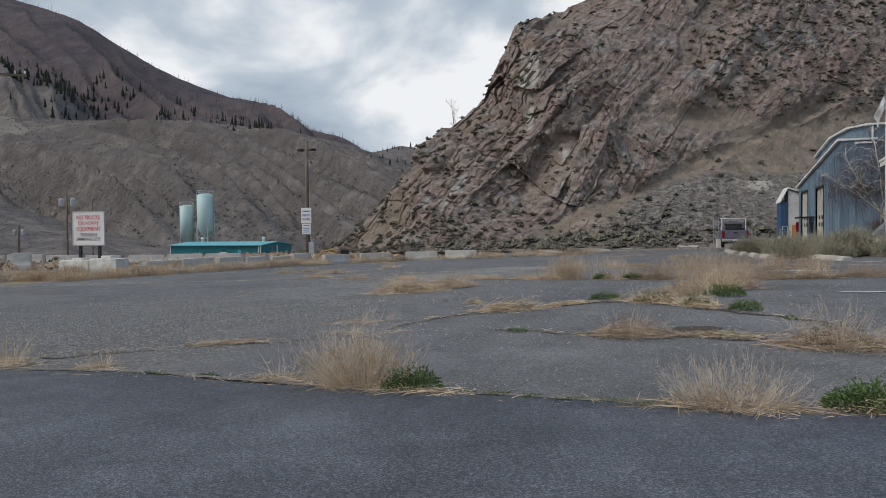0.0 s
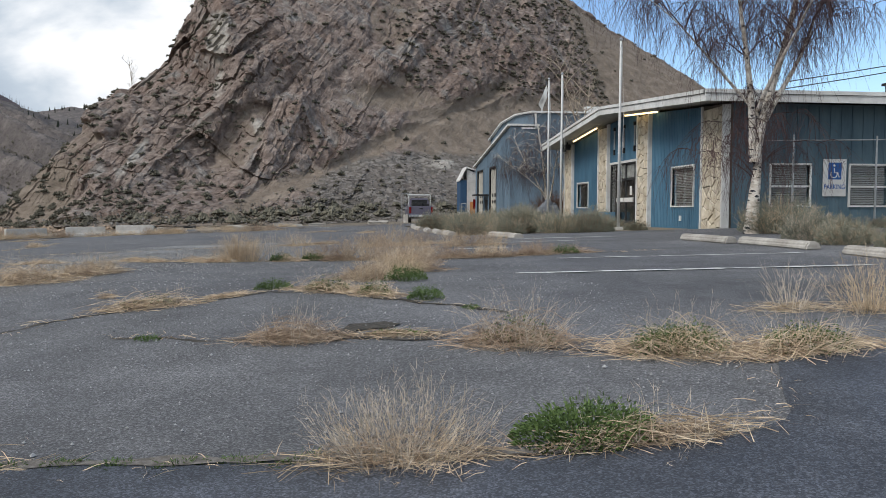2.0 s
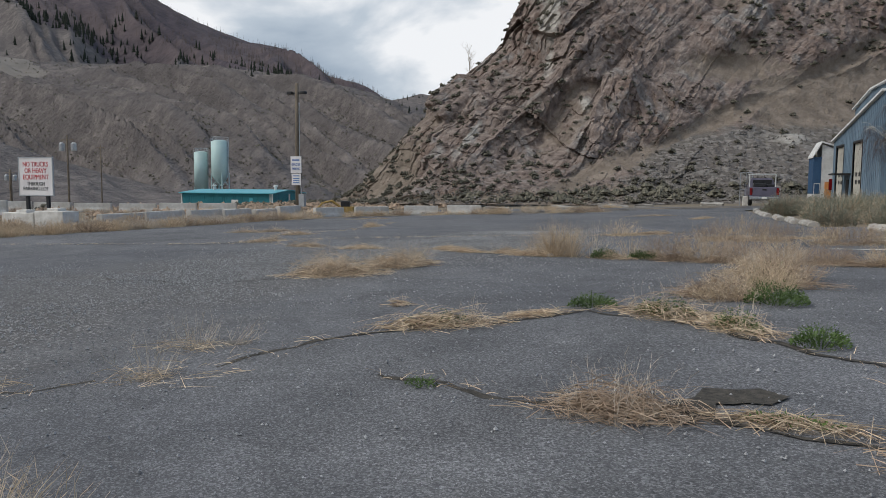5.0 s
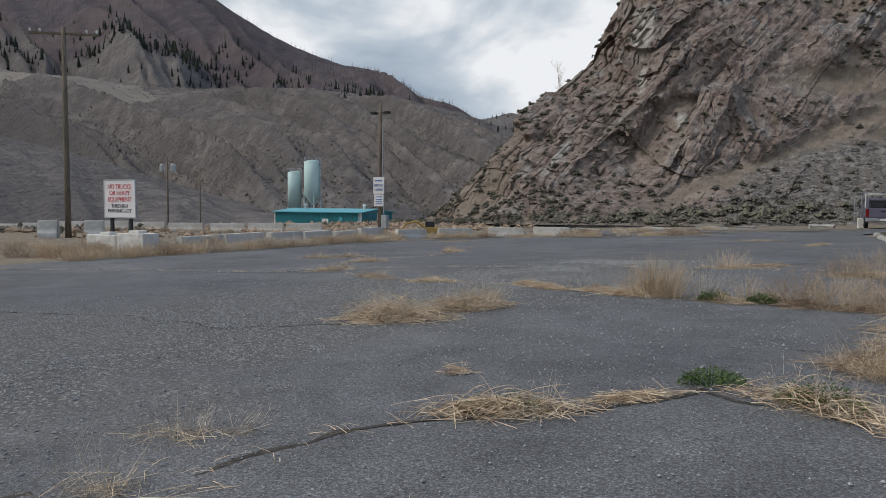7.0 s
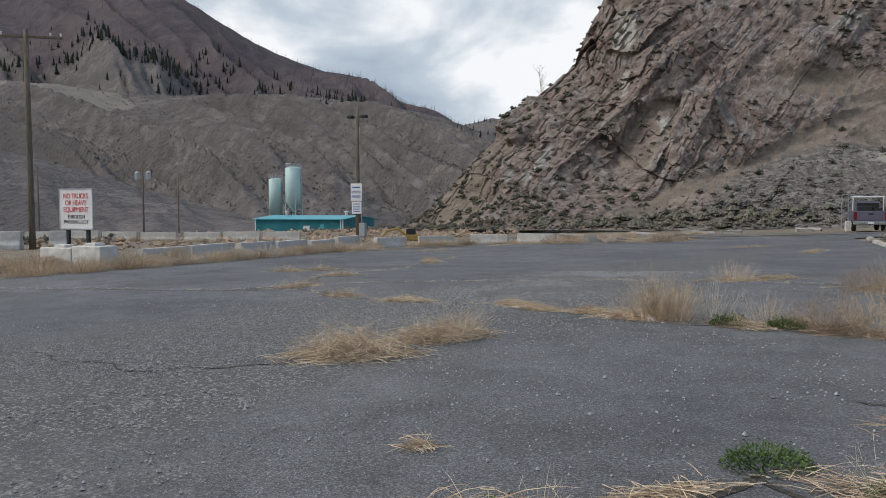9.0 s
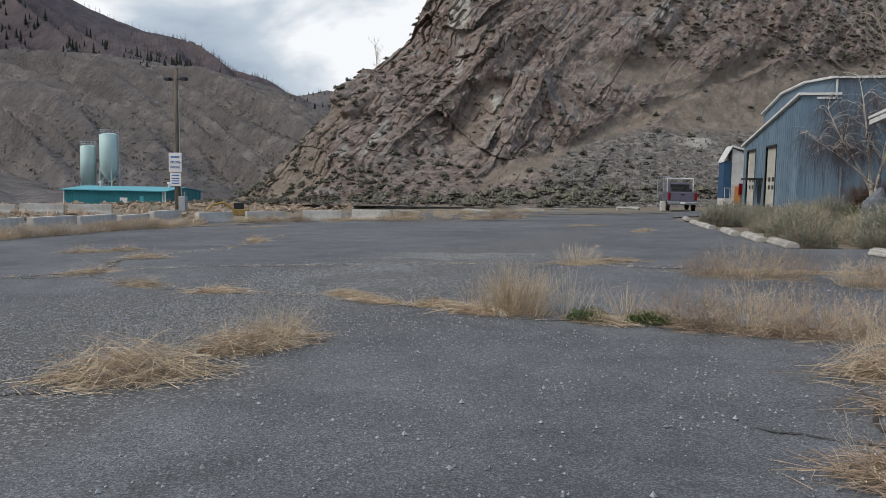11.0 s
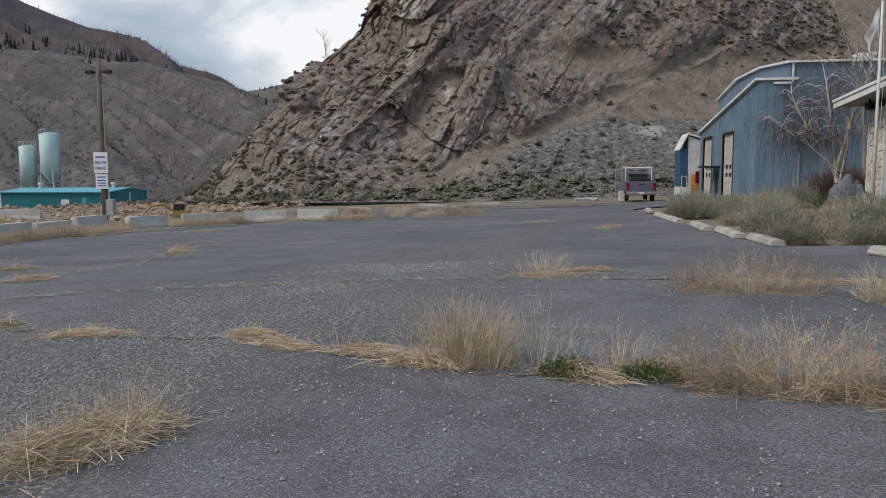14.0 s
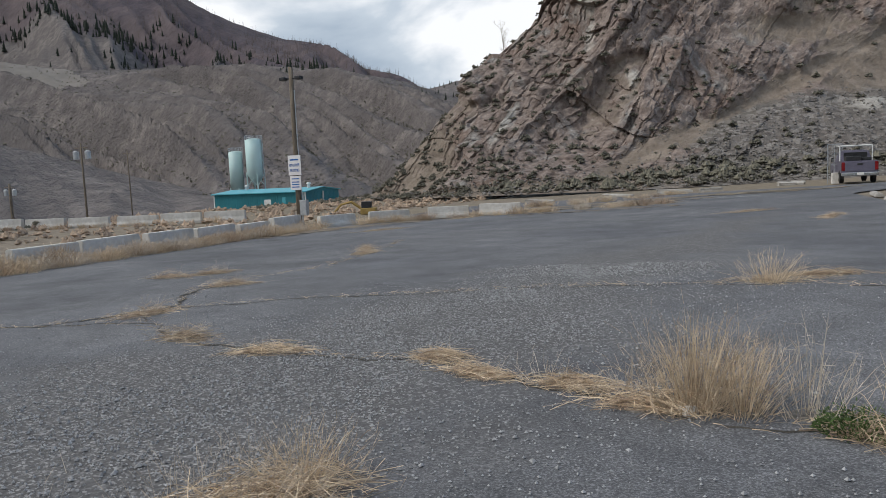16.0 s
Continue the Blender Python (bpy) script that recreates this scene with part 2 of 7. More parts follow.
CONIFER = ramp_mat("conifer_needles", [(0.012, 0.016, 0.012), (0.03, 0.036, 0.024)], 2, 0.95, 0.0, vary=0.4)
SNAG = ramp_mat("burnt_trunks", [(0.05, 0.04, 0.038), (0.13, 0.105, 0.09)], 2, 0.95, 0.0, vary=0.4)
BIRCH = ramp_mat("birch_bark", [(0.07, 0.055, 0.045), (0.55, 0.48, 0.4), (0.74, 0.69, 0.62), (0.8, 0.76, 0.7)], 3.2, 0.85, 0.5, 25, 8, stretch_by=(1, 1, 2.6))
TWIG = ramp_mat("birch_twigs", [(0.05, 0.03, 0.03), (0.13, 0.08, 0.075)], 3, 0.9, 0.0, vary=0.3)
PALE_BARK = ramp_mat("pale_bark", [(0.25, 0.2, 0.15), (0.45, 0.38, 0.3)], 5, 0.9, 0.3, 30)
POLE_WOOD = ramp_mat("pole_wood", [(0.07, 0.055, 0.04), (0.15, 0.12, 0.09), (0.21, 0.175, 0.13)], 3, 0.92, 0.5, 20, stretch_by=(6, 6, 0.5))
BLUE = ramp_mat("blue_siding", [(0.065, 0.155, 0.23), (0.088, 0.195, 0.285), (0.115, 0.235, 0.325)], 1.6, 0.62, 0.12, 30, big=((0.05, 0.105, 0.16), 0.5), big_scale=0.35, stretch_by=(1, 1, 0.4))
BLUE_OLD = ramp_mat("faded_blue_metal", [(0.105, 0.16, 0.21), (0.15, 0.215, 0.275), (0.19, 0.26, 0.32)], 0.7, 0.6, 0.15, 12, big=((0.11, 0.145, 0.185), 0.6), big_scale=0.25, stretch_by=(1, 1, 0.3))
SLATE = ramp_mat("grey_blue_boards", [(0.06, 0.1, 0.13), (0.09, 0.145, 0.18), (0.12, 0.18, 0.215)], 1.2, 0.7, 0.2, 25, stretch_by=(2, 2, 0.3))
WHITE = ramp_mat("weathered_white_paint", [(0.55, 0.55, 0.54), (0.7, 0.7, 0.68), (0.8, 0.8, 0.78)], 2.2, 0.6, 0.1, 30, big=((0.42, 0.4, 0.37), 0.5), big_scale=0.6)
SOFFIT = ramp_mat("soffit_paint", [(0.35, 0.35, 0.34), (0.5, 0.5, 0.48)], 1.2, 0.8, 0.1, 20)
STONE = ramp_mat("cream_flagstone", [(0.4, 0.33, 0.24), (0.57, 0.5, 0.39), (0.7, 0.63, 0.52)], 2.6, 0.9, 0.6, 22, vary=0.2)
MORTAR = ramp_mat("mortar", [(0.05, 0.042, 0.033), (0.14, 0.12, 0.095)], 9, 0.95, 0.5, 50)
TEAL = ramp_mat("teal_metal", [(0.02, 0.16, 0.19), (0.03, 0.2, 0.235)], 0.8, 0.5, 0.05, 10, big=((0.02, 0.12, 0.15), 0.5), big_scale=0.2)
TEAL_ROOF = ramp_mat("teal_roof", [(0.06, 0.3, 0.36), (0.1, 0.38, 0.45)], 0.8, 0.45, 0.05, 10)
SILO = ramp_mat("pale_silo_paint", [(0.42, 0.58, 0.56), (0.52, 0.68, 0.66)], 0.6, 0.5, 0.05, 6, big=((0.4, 0.5, 0.47), 0.5), big_scale=0.3)
DARK = ramp_mat("dark_metal", [(0.015, 0.015, 0.016), (0.035, 0.035, 0.036)], 6, 0.5, 0.1, 40)
STEEL = ramp_mat("galvanised_steel", [(0.3, 0.31, 0.32), (0.46, 0.47, 0.48)], 5, 0.45, 0.1, 40, metal=0.6)
POLE_WHITE = ramp_mat("white_pole_paint", [(0.5, 0.5, 0.49), (0.68, 0.68, 0.66)], 4, 0.5, 0.05, 40)
SIGN_WHITE = ramp_mat("sign_face", [(0.66, 0.63, 0.62), (0.76, 0.74, 0.73)], 1.5, 0.55, 0.0, big=((0.6, 0.55, 0.54), 0.5), big_scale=1.2)
SIGN_RED = ramp_mat("red_letters", [(0.5, 0.05, 0.06), (0.6, 0.1, 0.1)], 4, 0.6, 0.0)
SIGN_BLACK = ramp_mat("black_letters", [(0.02, 0.02, 0.025), (0.05, 0.05, 0.055)], 4, 0.6, 0.0)
SIGN_BLUE = ramp_mat("blue_letters", [(0.02, 0.09, 0.3), (0.03, 0.13, 0.38)], 4, 0.5, 0.0)
LINE = ramp_mat("faded_line_paint", [(0.3, 0.3, 0.29), (0.6, 0.6, 0.57), (0.72, 0.72, 0.69)], 7, 0.85, 0.3, 60)
TRUCK = ramp_mat("grey_purple_car_paint", [(0.1, 0.09, 0.125), (0.135, 0.125, 0.165)], 2, 0.35, 0.0, metal=0.1, spec=0.5)
CHROME = ramp_mat("chrome", [(0.5, 0.5, 0.5), (0.62, 0.62, 0.62)], 3, 0.22, 0.0, metal=0.9)
RUBBER = ramp_mat("rubber", [(0.012, 0.012, 0.012), (0.028, 0.028, 0.028)], 8, 0.9, 0.2, 60)
TAIL = ramp_mat("red_lens", [(0.14, 0.008, 0.01), (0.2, 0.012, 0.014)], 6, 0.25, 0.0)
YELLOW = ramp_mat("machine_yellow", [(0.26, 0.17, 0.05), (0.38, 0.26, 0.09)], 2, 0.7, 0.1, 20)
GARAGE = ramp_mat("cream_garage_door", [(0.42, 0.4, 0.35), (0.56, 0.54, 0.48)], 1.8, 0.6, 0.1, 20, big=((0.34, 0.31, 0.26), 0.5), big_scale=0.5)
PAPER = ramp_mat("paper", [(0.6, 0.58, 0.54), (0.72, 0.7, 0.67)], 3, 0.8, 0.0)
BLIND = ramp_mat("window_blind", [(0.22, 0.215, 0.2), (0.33, 0.32, 0.3)], 3, 0.7, 0.0)
INSIDE = ramp_mat("dim_interior", [(0.05, 0.045, 0.04), (0.1, 0.09, 0.08)], 1.5, 0.9, 0.0)
BOULDER_PALE = ramp_mat("talus_stone", [(0.1, 0.089, 0.079), (0.175, 0.158, 0.142), (0.27, 0.25, 0.225)], 1.2, 0.95, 0.0, vary=0.35)
BOULDER = ramp_mat("boulder", [(0.1, 0.11, 0.125), (0.18, 0.19, 0.205)], 2.5, 0.9, 0.7, 12)
RUST = ramp_mat("rusty_brush", [(0.07, 0.04, 0.028), (0.14, 0.085, 0.06)], 3, 0.95, 0.0, vary=0.4)
ORANGE = ramp_mat("orange_board", [(0.5, 0.2, 0.06), (0.6, 0.28, 0.1)], 2, 0.6, 0.0)
GLASS = glass_mat("window_glass")
SHED_BLUE = ramp_mat("navy_door_paint", [(0.03, 0.075, 0.15), (0.045, 0.1, 0.19)], 2, 0.6, 0.1, 20)
LAMP = glow_mat("warm_tube", (1.0, 0.74, 0.36), 2.2)


def cliff_mat():
    """Banded brown rock, loose brown soil, grey scree and pale scars, each where the slope's own attributes put it."""
    m = bpy.data.materials.new("cliff_rock")
    m.use_nodes = True
    nt = m.node_tree
    p = nt.nodes["Principled BSDF"]
    p.inputs["Roughness"].default_value, p.inputs["Specular IOR Level"].default_value = 0.95, 0.2
    link = nt.links.new
    co = nt.nodes.new("ShaderNodeTexCoord").outputs["Object"]
    dip = nt.nodes.new("ShaderNodeMapping")
    dip.inputs["Rotation"].default_value = (0, radians(-58), 0)
    link(co, dip.inputs["Vector"])
    dip = dip.outputs["Vector"]

    def stretched(v, k):
        q = nt.nodes.new("ShaderNodeVectorMath")
        q.operation = "MULTIPLY"
        q.inputs[1].default_value = k
        link(v, q.inputs[0])
        return q.outputs[0]

    def grain(v, scale, detail=8.0, rough=0.65):
        q = nt.nodes.new("ShaderNodeTexNoise")
        q.inputs["Scale"].default_value, q.inputs["Detail"].default_value, q.inputs["Roughness"].default_value = scale, detail, rough
        link(v, q.inputs["Vector"])
        return q.outputs["Fac"]

    def cells(v, scale):
        q = nt.nodes.new("ShaderNodeTexVoronoi")
        q.inputs["Scale"].default_value = scale
        link(v, q.inputs["Vector"])
        w = nt.nodes.new("ShaderNodeSeparateColor")
        link(q.outputs["Color"], w.inputs["Color"])
        return w.outputs["Red"]

    def ramp(fac, *stops):
        q = nt.nodes.new("ShaderNodeValToRGB")
        els = q.color_ramp.elements
        for i, (pos, c) in enumerate(stops):
            e = els[i] if i < 2 else els.new(pos)
            e.position, e.color = pos, (*c, 1)
        link(fac, q.inputs["Fac"])
        return q.outputs["Color"]

    def span(v, a, b, lo=0.0, hi=1.0):
        q = nt.nodes.new("ShaderNodeMapRange")
        for k, x in (("From Min", a), ("From Max", b), ("To Min", lo), ("To Max", hi)):
            q.inputs[k].default_value = x
        link(v, q.inputs["Value"])
        return q.outputs["Result"]

    def blend(fac, a, b):
        q = nt.nodes.new("ShaderNodeMix")
        q.data_type = "RGBA"
        link(fac, q.inputs[0])
        link(a, q.inputs[6])
        link(b, q.inputs[7])
        return q.outputs[2]

    def calc(op, a, b):
        q = nt.nodes.new("ShaderNodeMath")
        q.operation = op
        for i, v in enumerate((a, b)):
            if isinstance(v, (int, float)):
                q.inputs[i].default_value = v
            else:
                link(v, q.inputs[i])
        return q.outputs[0]

    def cover(name):
        q = nt.nodes.new("ShaderNodeAttribute")
        q.attribute_name = name
        return q.outputs["Fac"]
    slab = stretched(dip, (0.3, 1.0, 1.0))
    broad = grain(stretched(dip, (0.35, 1.0, 1.0)), 0.11, 6)
    fine = grain(co, 0.9, 14, 0.7)
    rock = ramp(fine, (0.3, (0.075, 0.058, 0.051)), (0.47, (0.185, 0.145, 0.125)), (0.6, (0.28, 0.226, 0.194)), (0.72, (0.44, 0.385, 0.337)))
    red = ramp(fine, (0.3, (0.078, 0.055, 0.046)), (0.5, (0.175, 0.128, 0.106)), (0.7, (0.3, 0.228, 0.19)))
    grey = ramp(fine, (0.3, (0.1, 0.094, 0.089)), (0.5, (0.225, 0.211, 0.196)), (0.7, (0.41, 0.39, 0.362)))
    c = blend(span(broad, 0.5, 0.62), rock, red)
    c = blend(span(grain(stretched(dip, (0.25, 1.0, 1.0)), 0.3, 5), 0.53, 0.68), c, grey)
    soil = ramp(grain(co, 0.5, 12, 0.7), (0.32, (0.135, 0.108, 0.085)), (0.5, (0.205, 0.166, 0.132)), (0.68, (0.28, 0.232, 0.188)))
    c = blend(span(calc("ADD", cover("soil"), calc("MULTIPLY", calc("SUBTRACT", grain(co, 0.7, 8), 0.5), 1.6)), 0.35, 0.65), c, soil)
    scree = ramp(cells(co, 1.7), (0.0, (0.085, 0.078, 0.071)), (0.6, (0.152, 0.14, 0.127)), (1.0, (0.26, 0.243, 0.222)))
    c = blend(span(calc("ADD", cover("scree"), calc("MULTIPLY", calc("SUBTRACT", grain(co, 0.4, 8), 0.5), 1.6)), 0.4, 0.75, 0.0, 0.8), c, scree)
    pale = ramp(fine, (0.3, (0.22, 0.2, 0.175)), (0.65, (0.5, 0.47, 0.42)))
    c = blend(span(calc("ADD", cover("scar"), calc("MULTIPLY", calc("SUBTRACT", grain(slab, 0.5, 8), 0.5), 1.4)), 0.45, 0.75, 0.0, 0.85), c, pale)
    link(c, p.inputs["Base Color"])
    rocky = span(cover("soil"), 0.2, 0.8, 1.0, 0.25)
    h = calc("ADD", calc("MULTIPLY", cells(slab, 0.55), 0.55), calc("MULTIPLY", cells(slab, 1.6), 0.3))
    h = calc("ADD", calc("MULTIPLY", h, rocky), calc("MULTIPLY", grain(co, 2.4, 12, 0.7), 0.5))
    b = nt.nodes.new("ShaderNodeBump")
    b.inputs["Strength"].default_value, b.inputs["Distance"].default_value = 0.75, 0.6
    link(h, b.inputs["Height"])
    link(b.outputs["Normal"], p.inputs["Normal"])
    return m


ROCK = cliff_mat()
KERB = ramp_mat("worn_kerb_concrete", [(0.27, 0.25, 0.225), (0.4, 0.375, 0.34), (0.52, 0.49, 0.45)], 4.0, 0.94, 0.6, 45, big=((0.22, 0.2, 0.17), 0.7), big_scale=1.1, vary=0.12)


# ---- helpers ----
def part(name, bm, material, parent=None, label="", smooth=False):
    """Links a bmesh as one mesh object, under a thing or a part if one is given."""
    me = bpy.data.meshes.new(name)
    bm.to_mesh(me)
    bm.free()
    me.materials.append(material)
    if smooth:
        me.polygons.foreach_set("use_smooth", [True] * len(me.polygons))
    ob = new(name, me)
    if parent:
        ob.parent = parent
    if label:
        ob["label"] = label
    return ob


def thing(name, m, label, category, group="", kind=""):
    ob = new(name)
    ob.matrix_world = m
    ob.empty_display_size = 0.2
    return tagged(ob, label, category, group, kind)


def box(bm, x0, y0, z0, x1, y1, z1, bev=0.0):
    r = bmesh.ops.create_cube(bm, size=1)
    vs = r["verts"]
    for v in vs:
        v.co = Vector(((x0 + x1) / 2 + v.co.x * (x1 - x0), (y0 + y1) / 2 + v.co.y * (y1 - y0), (z0 + z1) / 2 + v.co.z * (z1 - z0)))
    if bev:
        es = list({e for v in vs for e in v.link_edges})
        bmesh.ops.bevel(bm, geom=es, offset=bev, segments=2, affect="EDGES", profile=0.6)
    return vs


def boxes(*dims, bev=0.0):
    bm = bmesh.new()
    for d in dims:
        box(bm, *d, bev=bev)
    return bm


def tube(bm, pts, radii, n=8, cap=True):
    """A tube through the points with a radius at each."""
    rings = []
    for i, p in enumerate(pts):
        p = Vector(p)
        a = Vector(pts[max(0, i - 1)])
        b = Vector(pts[min(len(pts) - 1, i + 1)])
        d = (b - a).normalized()
        u = d.orthogonal().normalized() if abs(d.z) < 0.95 else d.cross(Vector((1, 0.01, 0))).normalized()
        if abs(d.z) < 0.95:
            u = d.cross(Vector((0, 0, 1))).normalized()
        w = d.cross(u)
        rings.append([bm.verts.new(p + radii[i] * (math.cos(2 * math.pi * k / n) * u + math.sin(2 * math.pi * k / n) * w)) for k in range(n)])
    for r, s in zip(rings, rings[1:]):
        for k in range(n):
            bm.faces.new((r[k], r[(k + 1) % n], s[(k + 1) % n], s[k]))
    if cap and n > 2:
        bm.faces.new(rings[0][::-1])
        bm.faces.new(rings[-1])


def prism(bm, poly, axis, a, b):
    """A polygon in the two other axes, drawn out along an axis from a to b."""
    def at(u, v, w):
        return {"x": (w, u, v), "y": (u, w, v), "z": (u, v, w)}[axis]
    lo = [bm.verts.new(at(u, v, a)) for u, v in poly]
    hi = [bm.verts.new(at(u, v, b)) for u, v in poly]
    bm.faces.new(lo)
    bm.faces.new(hi[::-1])
    for i in range(len(poly)):
        j = (i + 1) % len(poly)
        bm.faces.new((lo[j], lo[i], hi[i], hi[j]))
    bmesh.ops.recalc_face_normals(bm, faces=bm.faces)


def raw(name, verts, faces, material, smooth=True):
    me = bpy.data.meshes.new(name)
    me.from_pydata([tuple(v) for v in verts], [], faces)
    me.materials.append(material)
    if smooth:
        me.polygons.foreach_set("use_smooth", [True] * len(me.polygons))
    me.update()
    return new(name, me)


def grid_faces(nu, nv):
    i = np.arange((nu - 1) * (nv - 1))
    u, v = i // (nv - 1), i % (nv - 1)
    a = u * nv + v
    return np.stack([a, a + nv, a + nv + 1, a + 1], 1).tolist()


def text_part(name, words, size, material, parent, m, width=None, depth=0.004):
    cu = bpy.data.curves.new(name, "FONT")
    cu.body, cu.size, cu.extrude, cu.align_x, cu.align_y = words, size, depth, "CENTER", "CENTER"
    tmp = bpy.data.objects.new(name, cu)
    scene.collection.objects.link(tmp)
    me = bpy.data.meshes.new_from_object(tmp.evaluated_get(bpy.context.evaluated_depsgraph_get()))
    bpy.data.objects.remove(tmp)
    bpy.data.curves.remove(cu)
    if width:
        xs = [v.co.x for v in me.vertices]
        k = width / max(1e-6, max(xs) - min(xs))
        for v in me.vertices:
            v.co.x *= k
    me.transform(m)
    me.materials.clear()
    me.materials.append(material)
    ob = new(name, me)
    ob.parent = parent
    return ob


def smooth_step(a, b, v):
    u = np.clip((np.asarray(v, float) - a) / (b - a), 0, 1)
    return u * u * (3 - 2 * u)


def hash3(x, y, z):
    n = (x * 374761393 + y * 668265263 + z * 2147483647 + 1013904223) & 0xFFFFFFFF
    n = ((n ^ (n >> 13)) * 1274126177) & 0xFFFFFFFF
    return ((n ^ (n >> 16)) & 0xFFFF) / 65535.0


def vnoise(x, y, z):
    """Smooth noise from -1 to 1 at many places at once."""
    x, y, z = np.broadcast_arrays(np.asarray(x, float), np.asarray(y, float), np.asarray(z, float))
    xi, yi, zi = (np.floor(v).astype(np.int64) for v in (x, y, z))
    fx, fy, fz = x - xi, y - yi, z - zi
    fx, fy, fz = (f * f * f * (f * (f * 6 - 15) + 10) for f in (fx, fy, fz))
    r = 0
    for dx in (0, 1):
        for dy in (0, 1):
            for dz in (0, 1):
                w = (fx if dx else 1 - fx) * (fy if dy else 1 - fy) * (fz if dz else 1 - fz)
                r = r + w * hash3(xi + dx, yi + dy, zi + dz)
    return r * 2 - 1


def fbm(x, y, z, octaves=5, ridged=False):
    t, a, n = 0, 1.0, 0
    for o in range(octaves):
        v = vnoise(x * 2 ** o + 7.3 * o, y * 2 ** o + 3.1 * o, z * 2 ** o + 5.7 * o)
        t = t + a * ((1 - 2 * np.abs(v)) if ridged else v)
        n += a
        a *= 0.52
    return t / n


def ground_z(x, y):
    """The lie of the land round the lot: it falls gently to the west and north."""
    x, y = np.asarray(x, float), np.asarray(y, float)
    return 0.1 - 4.2 * smooth_step(50, 100, -x) + 0.028 * (np.clip(x, -30, 30) - 1.5) - 0.0115 * np.maximum(0, np.minimum(y, 110) - 25) - 0.2 * (1 - smooth_step(8, 13, y))


def gz(x, y):
    return float(ground_z(x, y))

# ---- ground ----
def sheet(name, xs, ys, lift, material, rough=0.0, label="", category=""):
    X, Y = np.meshgrid(xs, ys, indexing="ij")
    Z = ground_z(X, Y) + lift
    if rough:
        Z = Z + rough * fbm(X * 0.6, Y * 0.6, 0.5, 3) + 0.35 * rough * fbm(X * 4, Y * 4, 2.5, 2)
    ob = raw(name, np.stack([X, Y, Z], -1).reshape(-1, 3), grid_faces(len(xs), len(ys)), material)
    return tagged(ob, label, category, kind="structure")


steps = np.concatenate([-np.geomspace(4000, 112, 18), -np.linspace(108, 30, 24), np.linspace(-27, 27, 37), np.geomspace(30, 4000, 26)])
gy = np.concatenate([-np.geomspace(4000, 12, 22), np.linspace(-9, 120, 70), np.geomspace(125, 4200, 26)])
sheet("ground", steps, gy, -0.06, DIRT, 0.02, "dry brown dirt and stubble flats around the lot", "ground")

# the old lot: its west edge runs along the barriers, its north edge below the cliff
px_ = np.linspace(0, 1, 150)
py_ = np.linspace(0, 1, 170)
U, V = np.meshgrid(px_, py_, indexing="ij")
ymin = 7.05 + 0.25 * np.sin(U * 7.0) - 1.1 * smooth_step(0.3, 0.62, U) * (1 - smooth_step(0.66, 0.7, U)) * 0.25
Y = 6.6 + (V ** 1.5) * (68.0 - 6.6)
west = -17.6 + 1.0 * np.sin(Y * 0.21) * 0.3
east_edge = np.where(Y < 28.2, 19.5, 6.15) + 0.0 * Y
east_edge = 19.5 + (6.15 - 19.5) * smooth_step(27.6, 28.6, Y) + 4.5 * smooth_step(52, 60, Y)
X = west + U * (east_edge - west)
Z = ground_z(X, Y) + 0.012 * fbm(X * 0.5, Y * 0.5, 0.3, 4) + 0.006 * fbm(X * 3, Y * 3, 1.3, 2)
lot = raw("pavement", np.stack([X, Y, Z], -1).reshape(-1, 3), grid_faces(150, 170), ASPHALT)
tagged(lot, "aged grey asphalt lot, cracked and worn to gravel", "pavement", kind="structure")

# the fresh dark strip at the street, with a ragged edge against the old lot
ex = np.linspace(-30, 30, 420)
edge_y = (np.interp(ex, [-30, -3.5, -1.9, -0.4, 0.9, 1.8, 3.1, 4.0, 4.9, 5.45, 5.75, 6.1, 9, 30], [8.4, 7.95, 7.95, 7.6, 7.45, 7.35, 7.2, 7.1, 7.2, 7.5, 8.1, 8.7, 9.6, 10.2])
          + 0.05 * fbm(ex * 1.3, 0.0, 0.0, 4) + 0.02 * fbm(ex * 9, 3.0, 0.0, 2))
rows_ = [np.stack([ex, -22 + (edge_y + 22) * k, ground_z(ex, -22 + (edge_y + 22) * k) + 0.022 - (0.03 if k == 1 else 0)], -1) for k in (0, 0.25, 0.5, 0.7, 0.82, 0.9, 0.96, 0.9995, 1)]
road = raw("road", np.stack(rows_, 1).reshape(-1, 3), grid_faces(420, 9), NEW_ASPHALT)
tagged(road, "smooth dark newly laid asphalt strip at the street", "road", kind="structure")


